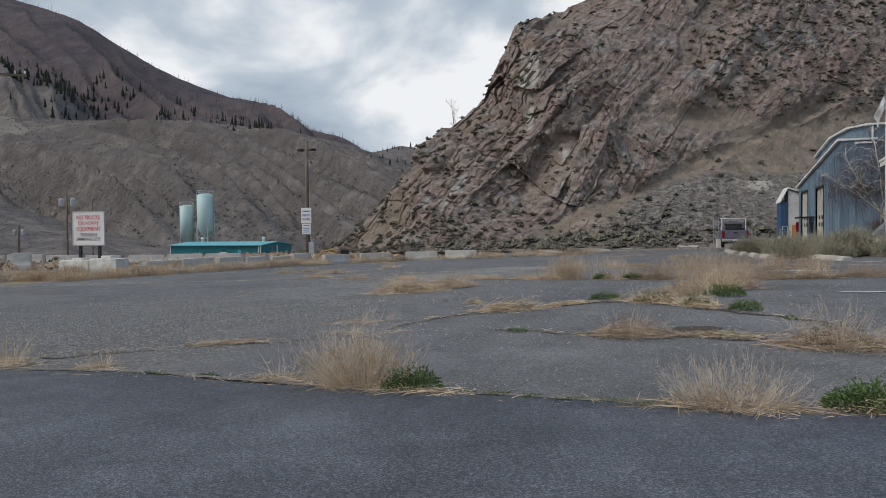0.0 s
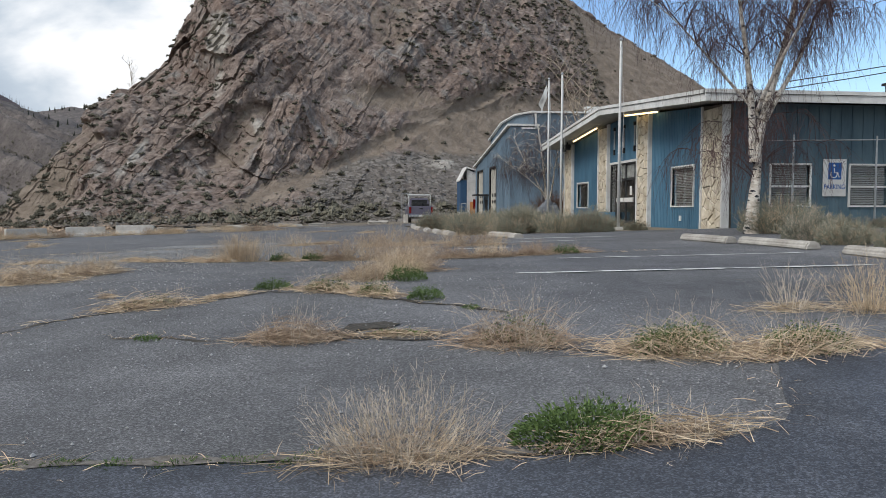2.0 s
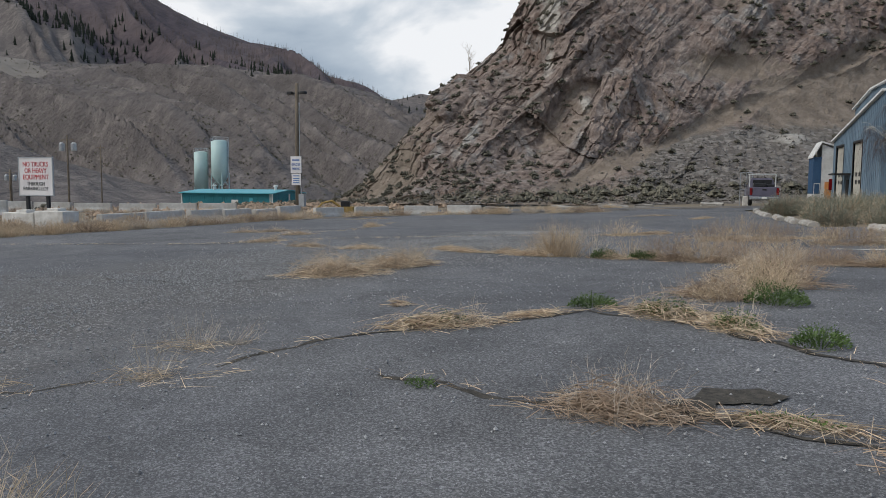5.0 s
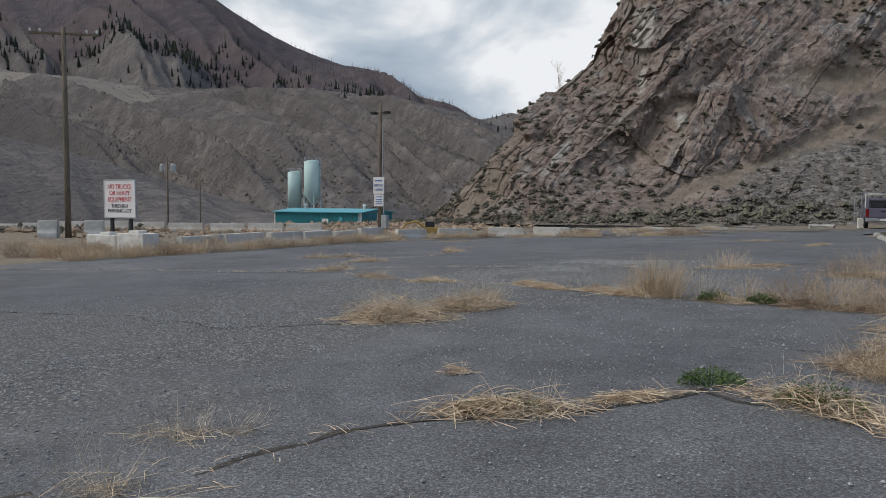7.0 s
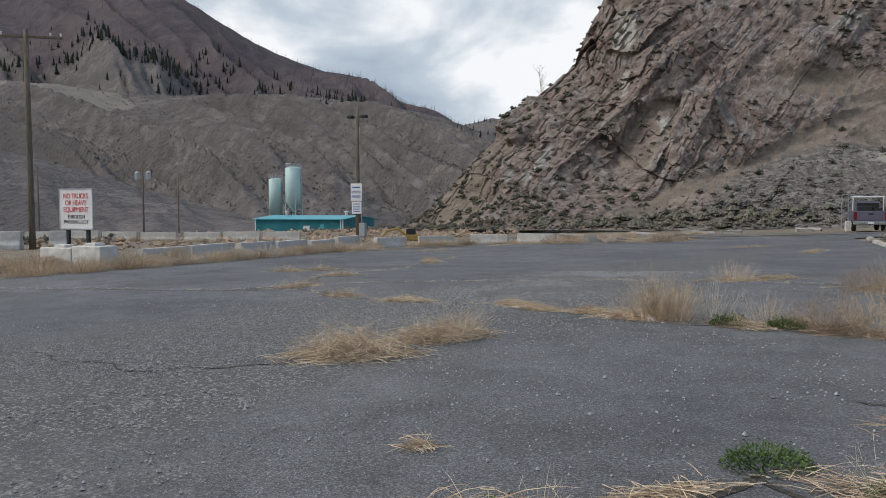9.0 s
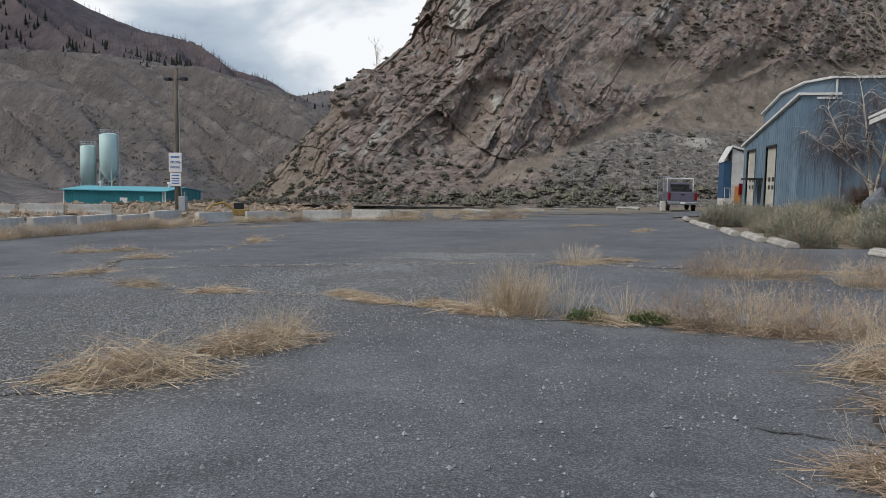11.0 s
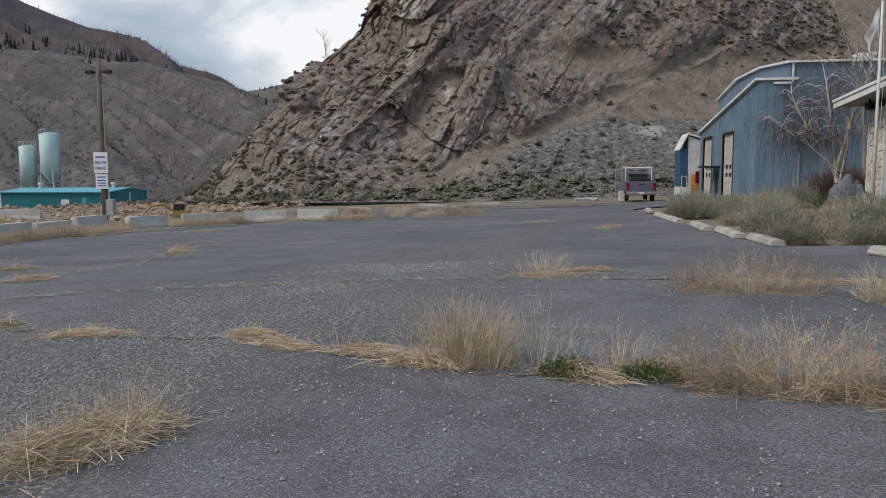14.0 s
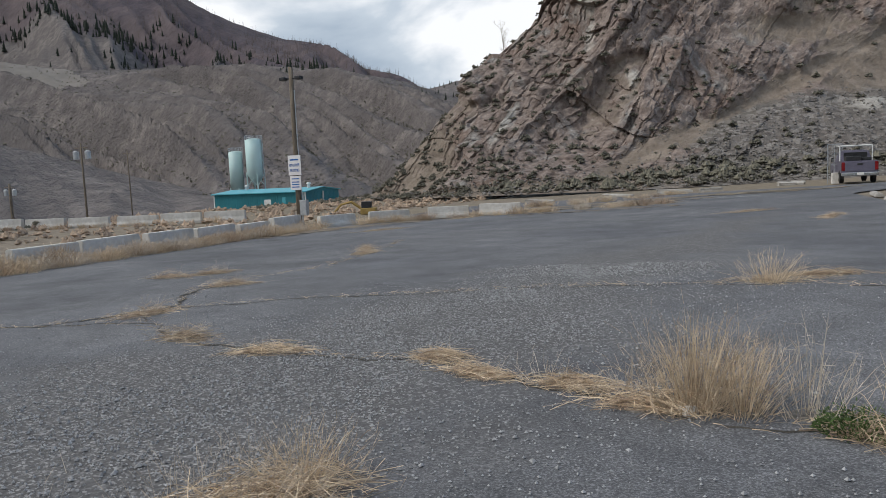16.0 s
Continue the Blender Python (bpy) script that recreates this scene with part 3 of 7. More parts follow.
def ribbon(name, pts, width, lift, material, wob, label, seed, category="crack"):
    """A ragged strip lying on the pavement along a line."""
    rnd = random.Random(seed)
    P = []
    for (x0, y0), (x1, y1) in zip(pts, pts[1:]):
        n = max(3, int(math.hypot(x1 - x0, y1 - y0) / 0.12))
        P += [(x0 + (x1 - x0) * i / n, y0 + (y1 - y0) * i / n) for i in range(n)]
    P.append(pts[-1])
    P = np.array(P)
    off = wob * fbm(P[:, 0] * 1.7 + seed, P[:, 1] * 1.7, 0.2, 4)
    d = np.gradient(P, axis=0)
    d /= np.maximum(1e-6, np.linalg.norm(d, axis=1))[:, None]
    nrm = np.stack([-d[:, 1], d[:, 0]], 1)
    c = P + nrm * off[:, None]
    w = width * (0.35 + 1.1 * np.array([rnd.random() for _ in c])) * (0.55 + 0.6 * (fbm(c[:, 0] * 0.8, c[:, 1] * 0.8, seed * 1.0, 3) + 0.6))
    w[0] = w[-1] = 0.004
    a, b = c + nrm * w[:, None] / 2, c - nrm * w[:, None] / 2
    V_ = np.stack([np.concatenate([q, (ground_z(q[:, 0], q[:, 1]) + lift)[:, None]], 1) for q in (a, b)], 1).reshape(-1, 3)
    ob = raw(name, V_, grid_faces(len(c), 2), material)
    return tagged(ob, label, category, kind="structure")


CRACKS = [
    [(-4.2, 8.6), (-2.6, 9.3), (-1.3, 9.7), (-0.7, 10.2), (0.3, 11.6), (1.0, 11.95), (1.4, 12.3), (2.0, 13.1), (2.5, 12.7), (3.1, 12.3), (3.7, 11.7), (4.6, 10.9)],
    [(0.9, 10.6), (1.3, 10.5), (2.0, 10.25), (3.0, 10.2), (3.9, 9.9), (4.8, 9.5), (5.5, 9.0), (6.3, 8.7)],
    [(-8.1, 20.9), (-6.5, 21.3), (-5.0, 20.3), (-3.4, 19.9), (-1.5, 19.6), (-0.1, 18.8), (0.9, 18.35), (2.2, 18.25), (3.6, 17.6), (5.0, 17.4), (7.0, 17.8), (9.0, 17.6)],
    [(-17, 20.0), (-12, 20.6), (-8.1, 20.9), (-7.0, 22.3), (-5.0, 23.1), (-3.2, 23.5), (-0.8, 24.0), (1.4, 23.9), (4.5, 23.3), (7.0, 23.0)],
    [(-6.5, 21.3), (-7.9, 24.1), (-7.7, 25.8), (-7.1, 27.1), (-7.6, 30.0), (-8.4, 34.0)],
    [(-9.0, 14.0), (-6.0, 14.6), (-3.6, 14.2), (-1.9, 14.9)],
    [(2.6, 14.9), (3.3, 14.6), (3.6, 16.4), (3.9, 17.5)],
    [(2.0, 33.0), (3.5, 33.4), (5.0, 32.5)], [(-9, 45), (-4, 44), (1, 46), (5, 45)], [(-12, 36), (-8, 37), (-3, 36.5)],
]
for i, c in enumerate(CRACKS):
    ribbon("pavement_crack", c, 0.052 if i < 5 else 0.035, 0.005, CRACK, 0.22, "dark crack filled with dirt across the old asphalt", i)
ribbon("pavement_patch", [(2.75, 10.05), (3.1, 10.55), (3.5, 10.6)], 0.28, 0.010, CRACK, 0.05, "dark dirt-filled hole in the asphalt", 35, "pavement")

# dirt drifted over the far edge of the lot
for i, (line, w) in enumerate((([(-15, 49.5), (-9, 54), (-2, 60), (5, 64)], 2.6), ([(-16, 46), (-12, 48.5), (-6, 52.5), (0, 57)], 1.2), ([(-17, 38), (-15.5, 43), (-13, 47)], 1.6), ([(-9, 47), (-5, 48.2), (-1, 49.0)], 0.7), ([(0, 60), (4, 61), (8, 63.5)], 1.4))):
    ribbon("dirt_drift", line, w, 0.02, DIRT, 0.7, "brown dirt drifted over the asphalt's far edge", 60 + i, "dirt")

# parking lines
for x0, y0, x1, y1 in ((5.3, 14.1, 10.4, 13.4), (6.6, 16.6, 10.9, 15.9), (5.3, 20.35, 6.6, 20.2), (6.2, 22.5, 8.8, 22.3), (7.4, 24.1, 10.5, 23.8), (-6.0, 52.0, -3.0, 52.3), (-1.0, 55.5, 2.5, 56.0)):
    ribbon("parking_line", [(x0, y0), (x1, y1)], 0.13, 0.012, LINE, 0.015, "worn white painted parking line", int(x0 * 10), "marking")

# loose stones
rnd = np.random.default_rng(5)
n = 56000
sy = np.concatenate([9.0 + 17.5 * rnd.random(44000), rnd.uniform(7.6, 24, 12000)])
sx = np.concatenate([0.25 * sy[:44000] - 7.6 + rnd.normal(0, 0.62, 44000) * (4.5 - 0.11 * sy[:44000]), rnd.uniform(-9, 6, 12000)])
clump = fbm(sx * 0.9, sy * 0.9, 0.0, 3)
sx = sx + 0.25 * clump
r = rnd.uniform(0.0045, 0.0125, n) * np.where(rnd.random(n) < 0.05, 1.8, 1.0) * np.where(clump < -0.15, 0.6, 1.0)
octa = np.array([(1, 0, 0), (0, 1, 0), (-1, 0, 0), (0, -1, 0), (0, 0, 1), (0, 0, -0.5)])
V_ = octa[None] * (r[:, None, None] * rnd.uniform(0.6, 1.3, (n, 6, 1)))
V_ = V_ + np.stack([sx, sy, ground_z(sx, sy) + 0.008], -1)[:, None]
F_ = np.array([(0, 1, 4), (1, 2, 4), (2, 3, 4), (3, 0, 4), (1, 0, 5), (2, 1, 5), (3, 2, 5), (0, 3, 5)])
gravel = raw("gravel", V_.reshape(-1, 3), (F_[None] + 6 * np.arange(n)[:, None, None]).reshape(-1, 3).tolist(), PEBBLE, False)
tagged(gravel, "scattered loose grey stones on worn asphalt", "gravel", kind="stuff")


# ---- the cliff and the hills ----
def loft(name, lower, upper, nu, nv, profile, relief, material, label, category, smooth):
    """A slope between a foot line and a crest line: profile(s) gives the rise, relief(x, y, z, u, s) the broken surface."""
    lo, hi = np.array(lower, float), np.array(upper, float)

    def along(line, u):
        k = np.linspace(0, 1, len(line))
        return np.stack([np.interp(u, k, line[:, i]) for i in range(3)], -1)
    u = np.linspace(0, 1, nu)
    s = np.linspace(0, 1, nv)
    a, b = along(lo, u)[:, None], along(hi, u)[:, None]
    S = s[None, :, None]
    P = a + (b - a) * S
    P[..., 2] = a[..., 2] + (b[..., 2] - a[..., 2]) * profile(s)[None]
    P = P + relief(P[..., 0], P[..., 1], P[..., 2], u[:, None], s[None, :])
    ob = raw(name, P.reshape(-1, 3), grid_faces(nu, nv), material, smooth)
    return tagged(ob, label, category, kind="structure"), P


CLIFF_FOOT = [(-60, 112, -2), (-43.5, 104, -1.6), (-36, 98, -1.3), (-27, 91, -1.1), (-18, 88, -0.9), (-9, 89, -0.9), (0, 90, -0.7), (9, 91, -0.5), (20, 94, -0.3), (34, 96, 0), (52, 100, 0), (75, 108, 0), (105, 120, 0)]
CLIFF_TOP = [(-52, 122, -2.0), (-43.2, 107.5, 0.4), (-40, 113, 6), (-36.5, 124.5, 13.8), (-33.6, 132, 19.6), (-28.5, 136, 26), (-23.6, 140, 39.8), (-14, 148, 44.8), (8, 165, 58), (48, 190, 59), (66, 190, 47), (81, 188, 38), (110, 186, 16)]


def cliff_profile(s):
    return 0.62 * s ** 1.15 + 0.38 * smooth_step(0.3, 0.8, s)


def facets(u, v, su, sv, seed):
    """Angular blocks: each cell is a plane with a height and a tilt of its own."""
    v = v / sv
    cv = np.floor(v).astype(np.int64)
    u = u / su + 0.5 * (cv % 2) + 0.37 * cv
    cu = np.floor(u).astype(np.int64)
    a, b, c = (hash3(cu, cv, np.full(cu.shape, seed + k, np.int64)) - 0.5 for k in range(3))
    return a + 1.5 * b * (u - cu - 0.5) + 1.5 * c * (v - cv - 0.5)


def cliff_cover(x, y, z, u, s):
    """How far loose soil, grey scree and pale scars cover the slope, each from 0 to 1."""
    wob = fbm(x * 0.09, z * 0.12, 3.0, 4)
    # the soil chute falls from the upper right towards the middle of the foot
    chute = np.exp(-((z + 1.6 * wob - (0.5 + 0.52 * (x + 13))) / 2.0) ** 2) * smooth_step(-17, -9, x) * (1 - smooth_step(26, 36, x))
    bench = np.exp(-((x - 9) / 8.5) ** 2 - ((z - 18.5) / 2.6) ** 2)
    bowl = smooth_step(9, 15, x + 3 * wob) * smooth_step(4, 8, z) * (1 - smooth_step(15, 20, z - 0.1 * x + 3 * wob))
    east = smooth_step(44, 54, x + 6 * wob) * (1 - smooth_step(0.86, 0.93, s + 0.04 * wob))
    fill = smooth_step(0.12, 0.36, fbm(x * 0.11 - z * 0.06, z * 0.07 + x * 0.05, 9.0, 4)) * smooth_step(0.04, 0.12, s)
    low = 0.9 * (1 - smooth_step(0.05, 0.2, s + 0.07 * wob))
    soil = np.clip(np.maximum.reduce([chute, bench, 0.9 * bowl, east, 0.5 * fill, low, 0.75 * (1 - smooth_step(-36, -28, x)) * (1 - smooth_step(5, 12, z))]), 0, 1)
    below = smooth_step(0.5, 3.0, (0.5 + 0.52 * (x + 13)) - z + 1.5 * wob) * smooth_step(-10, 2, x) * (1 - smooth_step(34, 44, x)) * (1 - smooth_step(7, 12, z))
    foot = 0.75 * (1 - smooth_step(2.0, 6.5, z + 2 * wob)) * smooth_step(-30, -18, x) * smooth_step(-0.1, 0.3, fbm(x * 0.12, z * 0.2, 5.0, 3))
    scree = np.clip(np.maximum(below, foot), 0, 1)
    scar = np.maximum.reduce([1.15 * np.exp(-((x + 17.6) / 2.4) ** 2 - ((z - 27) / 6.0) ** 2), 0.8 * np.exp(-((x + 16.6) / 1.6) ** 2 - ((z - 19.0) / 3.5) ** 2), 0.85 * np.exp(-((x + 26.8 - 0.35 * (z - 6)) / 1.1) ** 2 - ((z - 7.5) / 4.0) ** 2),
                              np.exp(-((x - 16.0) / 2.4) ** 2 - ((z - 7.6) / 1.1) ** 2), 0.9 * np.exp(-((x + 10.5) / 1.2) ** 2 - ((z - 12.5) / 1.8) ** 2), 0.6 * np.exp(-((x + 27) / 4.0) ** 2 - ((z - 31) / 5.0) ** 2)])
    return soil, scree, scar


def cliff_relief(x, y, z, u, s):
    soil, scree, scar = cliff_cover(x, y, z, u, s)
    steep = (1 - 0.88 * soil) * (1 - 0.7 * scree) * smooth_step(0.02, 0.12, s)
    phi = 1.02
    w1, w2 = fbm(x * 0.1, z * 0.1, 0.0, 3), fbm(x * 0.1, z * 0.1, 6.0, 3)
    across = x * math.sin(phi) - z * math.cos(phi) + 2.8 * w1
    along = x * math.cos(phi) + z * math.sin(phi) + 4.0 * w2
    big = fbm(x * 0.04, y * 0.02, z * 0.03, 3, True)
    ribs = fbm(across * 0.12, along * 0.03, 1.0, 3, True)
    cracks = np.abs(vnoise(across * 0.34, along * 0.06, 4.0)) ** 0.5
    joints = np.abs(vnoise(across * 0.13 + 3, along * 0.22, 8.0)) ** 0.5
    blocks = fbm(x * 0.5, y * 0.25, z * 0.55, 5, True)
    f1 = facets(across + 0.3 * blocks, along + 0.8 * ribs, 5.0, 13.0, 11)
    f2 = facets(across + 0.45 * blocks, along - 0.5 * blocks, 2.3, 4.6, 21)
    f3 = facets(across + 0.3 * blocks, along - 0.4 * blocks, 0.8, 1.9, 31)
    rubble = fbm(x * 0.55, y * 0.55, z * 0.55, 5)
    hold = smooth_step(0.0, 0.05, s) * (0.2 + 0.8 * (1 - smooth_step(0.92, 1.0, s)))
    calm = (1 - 0.45 * smooth_step(0.52, 0.6, u)) * (1 - 0.5 * (1 - smooth_step(0.2, 0.34, u)) * (1 - smooth_step(0.35, 0.6, s)))
    push = hold * (steep * calm * (2.6 * big + 1.9 * ribs + 1.7 * f1 + 0.85 * f2 + 0.45 * f3 + 1.1 * cracks + 0.9 * joints + 0.25 * blocks) + 0.16 * rubble + 0.22 * scree * facets(x + w1, z + w2, 0.9, 0.9, 41)
                   - 0.6 * soil + 0.9 * scar * (1 - smooth_step(12, 16, z)))
    d = np.zeros(x.shape + (3,))
    d[..., 1] = -push
    d[..., 0] = -0.4 * push * (1 - smooth_step(0.3, 0.5, u)) + 0.15 * hold * steep * blocks
    d[..., 2] = 0.25 * hold * rubble + 0.1 * hold * steep * blocks + 1.1 * smooth_step(0.9, 1, s) * fbm(x * 0.3, y * 0.3, 4.0, 4)
    return d


cliff, CLIFF_P = loft("cliff", CLIFF_FOOT, CLIFF_TOP, 800, 360, cliff_profile, cliff_relief, ROCK, "steep broken brown rock cliff above a talus slope", "cliff", False)
us, ss = np.meshgrid(np.linspace(0, 1, 800), np.linspace(0, 1, 360), indexing="ij")
for key, field in zip(("soil", "scree", "scar"), cliff_cover(CLIFF_P[..., 0], CLIFF_P[..., 1], CLIFF_P[..., 2], us, ss)):
    cliff.data.attributes.new(key, "FLOAT", "POINT").data.foreach_set("value", field.astype(np.float32).ravel())


def polar(rows, R):
    return [(R * math.sin(radians(a)), R * math.cos(radians(a)), z) for a, z in rows]


def even(rows, lo, hi, n):
    a = np.linspace(lo, hi, n)
    return list(zip(a, np.interp(a, [r[0] for r in rows], [r[1] for r in rows])))


def gullies(scale, depth, lean):
    def relief(x, y, z, u, s):
        az = np.arctan2(x, y)
        k = az * scale + lean * s + 0.35 * fbm(x * 0.004, y * 0.004, 1.0, 3)
        g1 = 0.5 - 1.6 * np.abs(vnoise(k, s * 0.8, 0.0))
        g2 = fbm(k * 2.3 + 1.2 * s, s * 1.0, 3.0, 4, True)
        hold = smooth_step(0.02, 0.3, s) * (1 - smooth_step(0.82, 1.0, s))
        d = np.zeros(x.shape + (3,))
        d[..., 2] = hold * depth * (0.75 * g1 + 0.6 * g2) + depth * 0.05 * fbm(az * scale * 6, s * 9, 2.0, 3)
        return d
    return relief


near_hill = even([(-95, 100), (-75, 108), (-57, 106), (-50, 104), (-46, 99), (-40, 102), (-36, 105), (-31, 101), (-28, 98), (-23, 85), (-20, 71), (-15, 50), (-5, 25), (8, 10)], -95, 8, 60)
hills, HILL_P = loft("hillside", polar(even([(-95, -6), (8, -7)], -95, 8, 60), 260), polar(near_hill, 700), 520, 150,
                     lambda s: 0.55 * s + 0.45 * s ** 2, gullies(12, 25, 4.0), HILL, "dry gullied brown hillside across the valley", "hill", True)
burnt = even([(-95, 430), (-75, 480), (-57, 513), (-46.6, 560), (-42.7, 532), (-41, 498), (-38.8, 452), (-36.6, 412), (-34.5, 386), (-32.7, 362), (-29.8, 350), (-26.1, 272), (-22.2, 222), (-15, 110), (-5, 40)], -95, -5, 90)
mountain, BURNT_P = loft("mountain", polar(even([(-95, 60), (-5, 30)], -95, -5, 90), 760), polar(burnt, 2000), 420, 130,
                         lambda s: 0.7 * s + 0.3 * s ** 1.8, gullies(12, 50, 1.6), BURNT, "fire-burnt mountain slope with bare standing snags", "mountain", True)
notch = even([(-30, 110), (-24, 150), (-22.2, 166), (-20.9, 172), (-19.2, 184), (-17.4, 164), (-12, 120), (0, 60)], -30, 0, 30)
far_hill, FAR_P = loft("distant_hill", polar([(-30, 20), (0, 20)], 900), polar(notch, 1500), 120, 60, lambda s: s, gullies(15, 16, 1.0), HILL, "distant hill with scattered conifers in the valley notch", "hill", True)
bench = even([(-95, 40), (-75, 34), (-56, 25.5), (-49, 17), (-41.7, 5), (-36, -3), (-25, -6.5)], -95, -25, 40)
terrace, _ = loft("terrace", polar(even([(-95, -6.8), (-25, -6.8)], -95, -25, 40), 160), polar(bench, 300), 160, 40, lambda s: s ** 1.3, gullies(20, 2.0, 1.0), HILL, "low dry terrace at the foot of the hills", "hill", True)


def second_cover(ob, P, material, where):
    """Gives the faces of a slope for which where(azimuth, s, x, y, z) holds a second material."""
    nu, nv = P.shape[:2]
    q = P[:-1, :-1]
    az = np.degrees(np.arctan2(q[..., 0], q[..., 1]))
    on = where(az, np.linspace(0, 1, nv)[None, :-1] + 0 * az, q[..., 0], q[..., 1], q[..., 2])
    ob.data.materials.append(material)
    ob.data.polygons.foreach_set("material_index", on.astype(np.int32).ravel())


second_cover(mountain, BURNT_P, HILL, lambda az, s, x, y, z: s < 0.44 + 0.16 * fbm(x * 0.004, y * 0.004, 0.0, 4))
second_cover(hills, HILL_P, PALE_DIRT, lambda az, s, x, y, z: (az < -46.5 + 3.0 * fbm(x * 0.02, y * 0.02, 5.0, 4)) & (s > 0.86 + 0.05 * fbm(x * 0.012, y * 0.012, 0.0, 3)))


def scatter(name, P, count, size, material, label, category, seed, weight, shape="bush", lumps=7):
    """Many small plants on a slope, joined: weight(u, s, x, y, z) says how thickly they stand."""
    rg = np.random.default_rng(seed)
    nu, nv = P.shape[:2]
    ui, si = np.meshgrid(np.arange(nu) / nu, np.arange(nv) / nv, indexing="ij")
    w = np.clip(weight(ui, si, P[..., 0], P[..., 1], P[..., 2]) + 0.0 * ui, 0, None)
    w[0], w[-1], w[:, 0], w[:, -1] = 0, 0, 0, 0
    pick = rg.choice(nu * nv, count, p=w.ravel() / w.sum())
    iu, iv = np.minimum(pick // nv, nu - 2), np.minimum(pick % nv, nv - 2)
    a, b = rg.random((count, 1)), rg.random((count, 1))
    p = P[iu, iv] * (1 - a) * (1 - b) + P[iu + 1, iv] * a * (1 - b) + P[iu, iv + 1] * (1 - a) * b + P[iu + 1, iv + 1] * a * b
    h = size * rg.uniform(0.4, 1.3, count) ** 1.3
    if shape == "bush":
        ang, far = rg.uniform(0, 6.28, (count, lumps)), rg.uniform(0.05, 0.6, (count, lumps))
        c = p[:, None] + h[:, None, None] * np.stack([np.cos(ang) * far, np.sin(ang) * far, rg.uniform(0.08, 0.5, (count, lumps)) * (1.1 - far)], -1)
        v = c[:, :, None] + octa * (h[:, None, None, None] * rg.uniform(0.1, 0.4, (count, lumps, 6, 1)))
        v, f = v.reshape(-1, 6, 3), F_
    elif shape == "conifer":
        k = np.arange(4)
        ringa = np.linspace(0, 6.28, 6)[:-1]
        ww = h[:, None, None] * 0.2 * (1.05 - 0.24 * k)[None, :, None] * rg.uniform(0.6, 1.25, (count, 4, 5))
        ring = np.stack([np.cos(ringa) * ww, np.sin(ringa) * ww, h[:, None, None] * (0.1 + 0.22 * k)[None, :, None] + 0 * ww], -1)
        tip = np.zeros((count, 4, 1, 3))
        tip[..., 2] = (h[:, None] * np.minimum(1, 0.46 + 0.2 * k))[..., None]
        v = (p[:, None, None] + np.concatenate([ring, tip], 2)).reshape(-1, 6, 3)
        f = np.array([(i, (i + 1) % 5, 5) for i in range(5)])
    else:
        w_ = np.maximum(0.25, h * 0.03)[:, None, None] * np.array([(-1, 0, 0), (1, 0, 0), (0, 1, 0), (0, 0, 0)])
        top = np.zeros((count, 4, 3))
        top[:, :3, 2], top[:, 3, 2] = -1, h
        top[:, 3, :2] = rg.normal(0, 0.05, (count, 2)) * h[:, None]
        v, f = p[:, None] + w_ + top, np.array([(0, 1, 3), (1, 2, 3), (2, 0, 3)])
    faces = (f[None] + v.shape[1] * np.arange(len(v))[:, None, None]).reshape(-1, 3).tolist()
    return tagged(raw(name, v.reshape(-1, 3), faces, material, False), label, category, kind="stuff")


def hollow(P):
    """Where a slope's gullies run: 0 on the spurs, 1 in the hollows."""
    z = P[..., 2]
    k = 12
    pad = np.pad(z, ((k, k), (0, 0)), mode="edge")
    mean = sum(pad[i:i + len(z)] for i in range(0, 2 * k + 1, 2)) / (k + 1)
    return smooth_step(-2.0, 6.0, mean - z)


SOIL, SCREE_, _ = cliff_cover(CLIFF_P[..., 0], CLIFF_P[..., 1], CLIFF_P[..., 2], us, ss)
scatter("cliff_brush", CLIFF_P, 2600, 0.72, SAGE_DARK, "grey-brown sagebrush clumps over talus and ledges", "shrubs", 3,
        lambda u, s, x, y, z: 0.12 + 0.15 * (s < 0.12) + 1.3 * smooth_step(6, 16, x) * smooth_step(17, 24, z) * (x < 52) - 0.11 * SOIL, lumps=12)
scatter("scree_stones", CLIFF_P, 5000, 0.55, BOULDER_PALE, "fallen angular stones on the talus", "stones", 12, lambda u, s, x, y, z: 0.02 + SCREE_ * (s < 0.4) + 0.6 * (s < 0.15), lumps=1)
scatter("foot_brush", CLIFF_P, 130, 0.95, SAGE_DARK, "grey sagebrush along the cliff's foot", "shrubs", 4, lambda u, s, x, y, z: ((s > 0.015) & (s < 0.09) & (u > 0.1) & (u < 0.75)) * (0.2 + (x > -22)), lumps=26)
# Thickest in the hollows, where it also stands in for their shade.
scatter("hill_brush", HILL_P, 26000, 1.5, SAGE_DARK, "dark brush dotted over the gullied hillside", "shrubs", 6, lambda u, s, x, y, z: 0.12 + hollow(HILL_P), lumps=3)
scatter("conifers", BURNT_P, 2200, 14, CONIFER, "dark conifers in scattered stands on the slope", "trees", 7,
        lambda u, s, x, y, z: smooth_step(0.2, 0.3, s) * (1 - smooth_step(0.45, 0.6, s)) * smooth_step(-0.3, 0.3, fbm(x * 0.01, y * 0.01, 2.0, 3)), "conifer")
scatter("conifers_far", FAR_P, 150, 9, CONIFER, "conifers along a distant ridge", "trees", 8, lambda u, s, x, y, z: s > 0.86, "conifer")
scatter("conifers_edge", HILL_P, 130, 5.5, CONIFER, "small dark conifers near the hill's crest", "trees", 9, lambda u, s, x, y, z: (s > 0.9) * (x > -420) * (np.sin(x * 0.05) > -0.2), "conifer")
scatter("conifers_gully", HILL_P, 60, 15, CONIFER, "tall dark conifers in the gully below the bench", "trees", 19, lambda u, s, x, y, z: (s > 0.5) * (s < 0.8) * (np.degrees(np.arctan2(x, y)) < -52.5), "conifer")
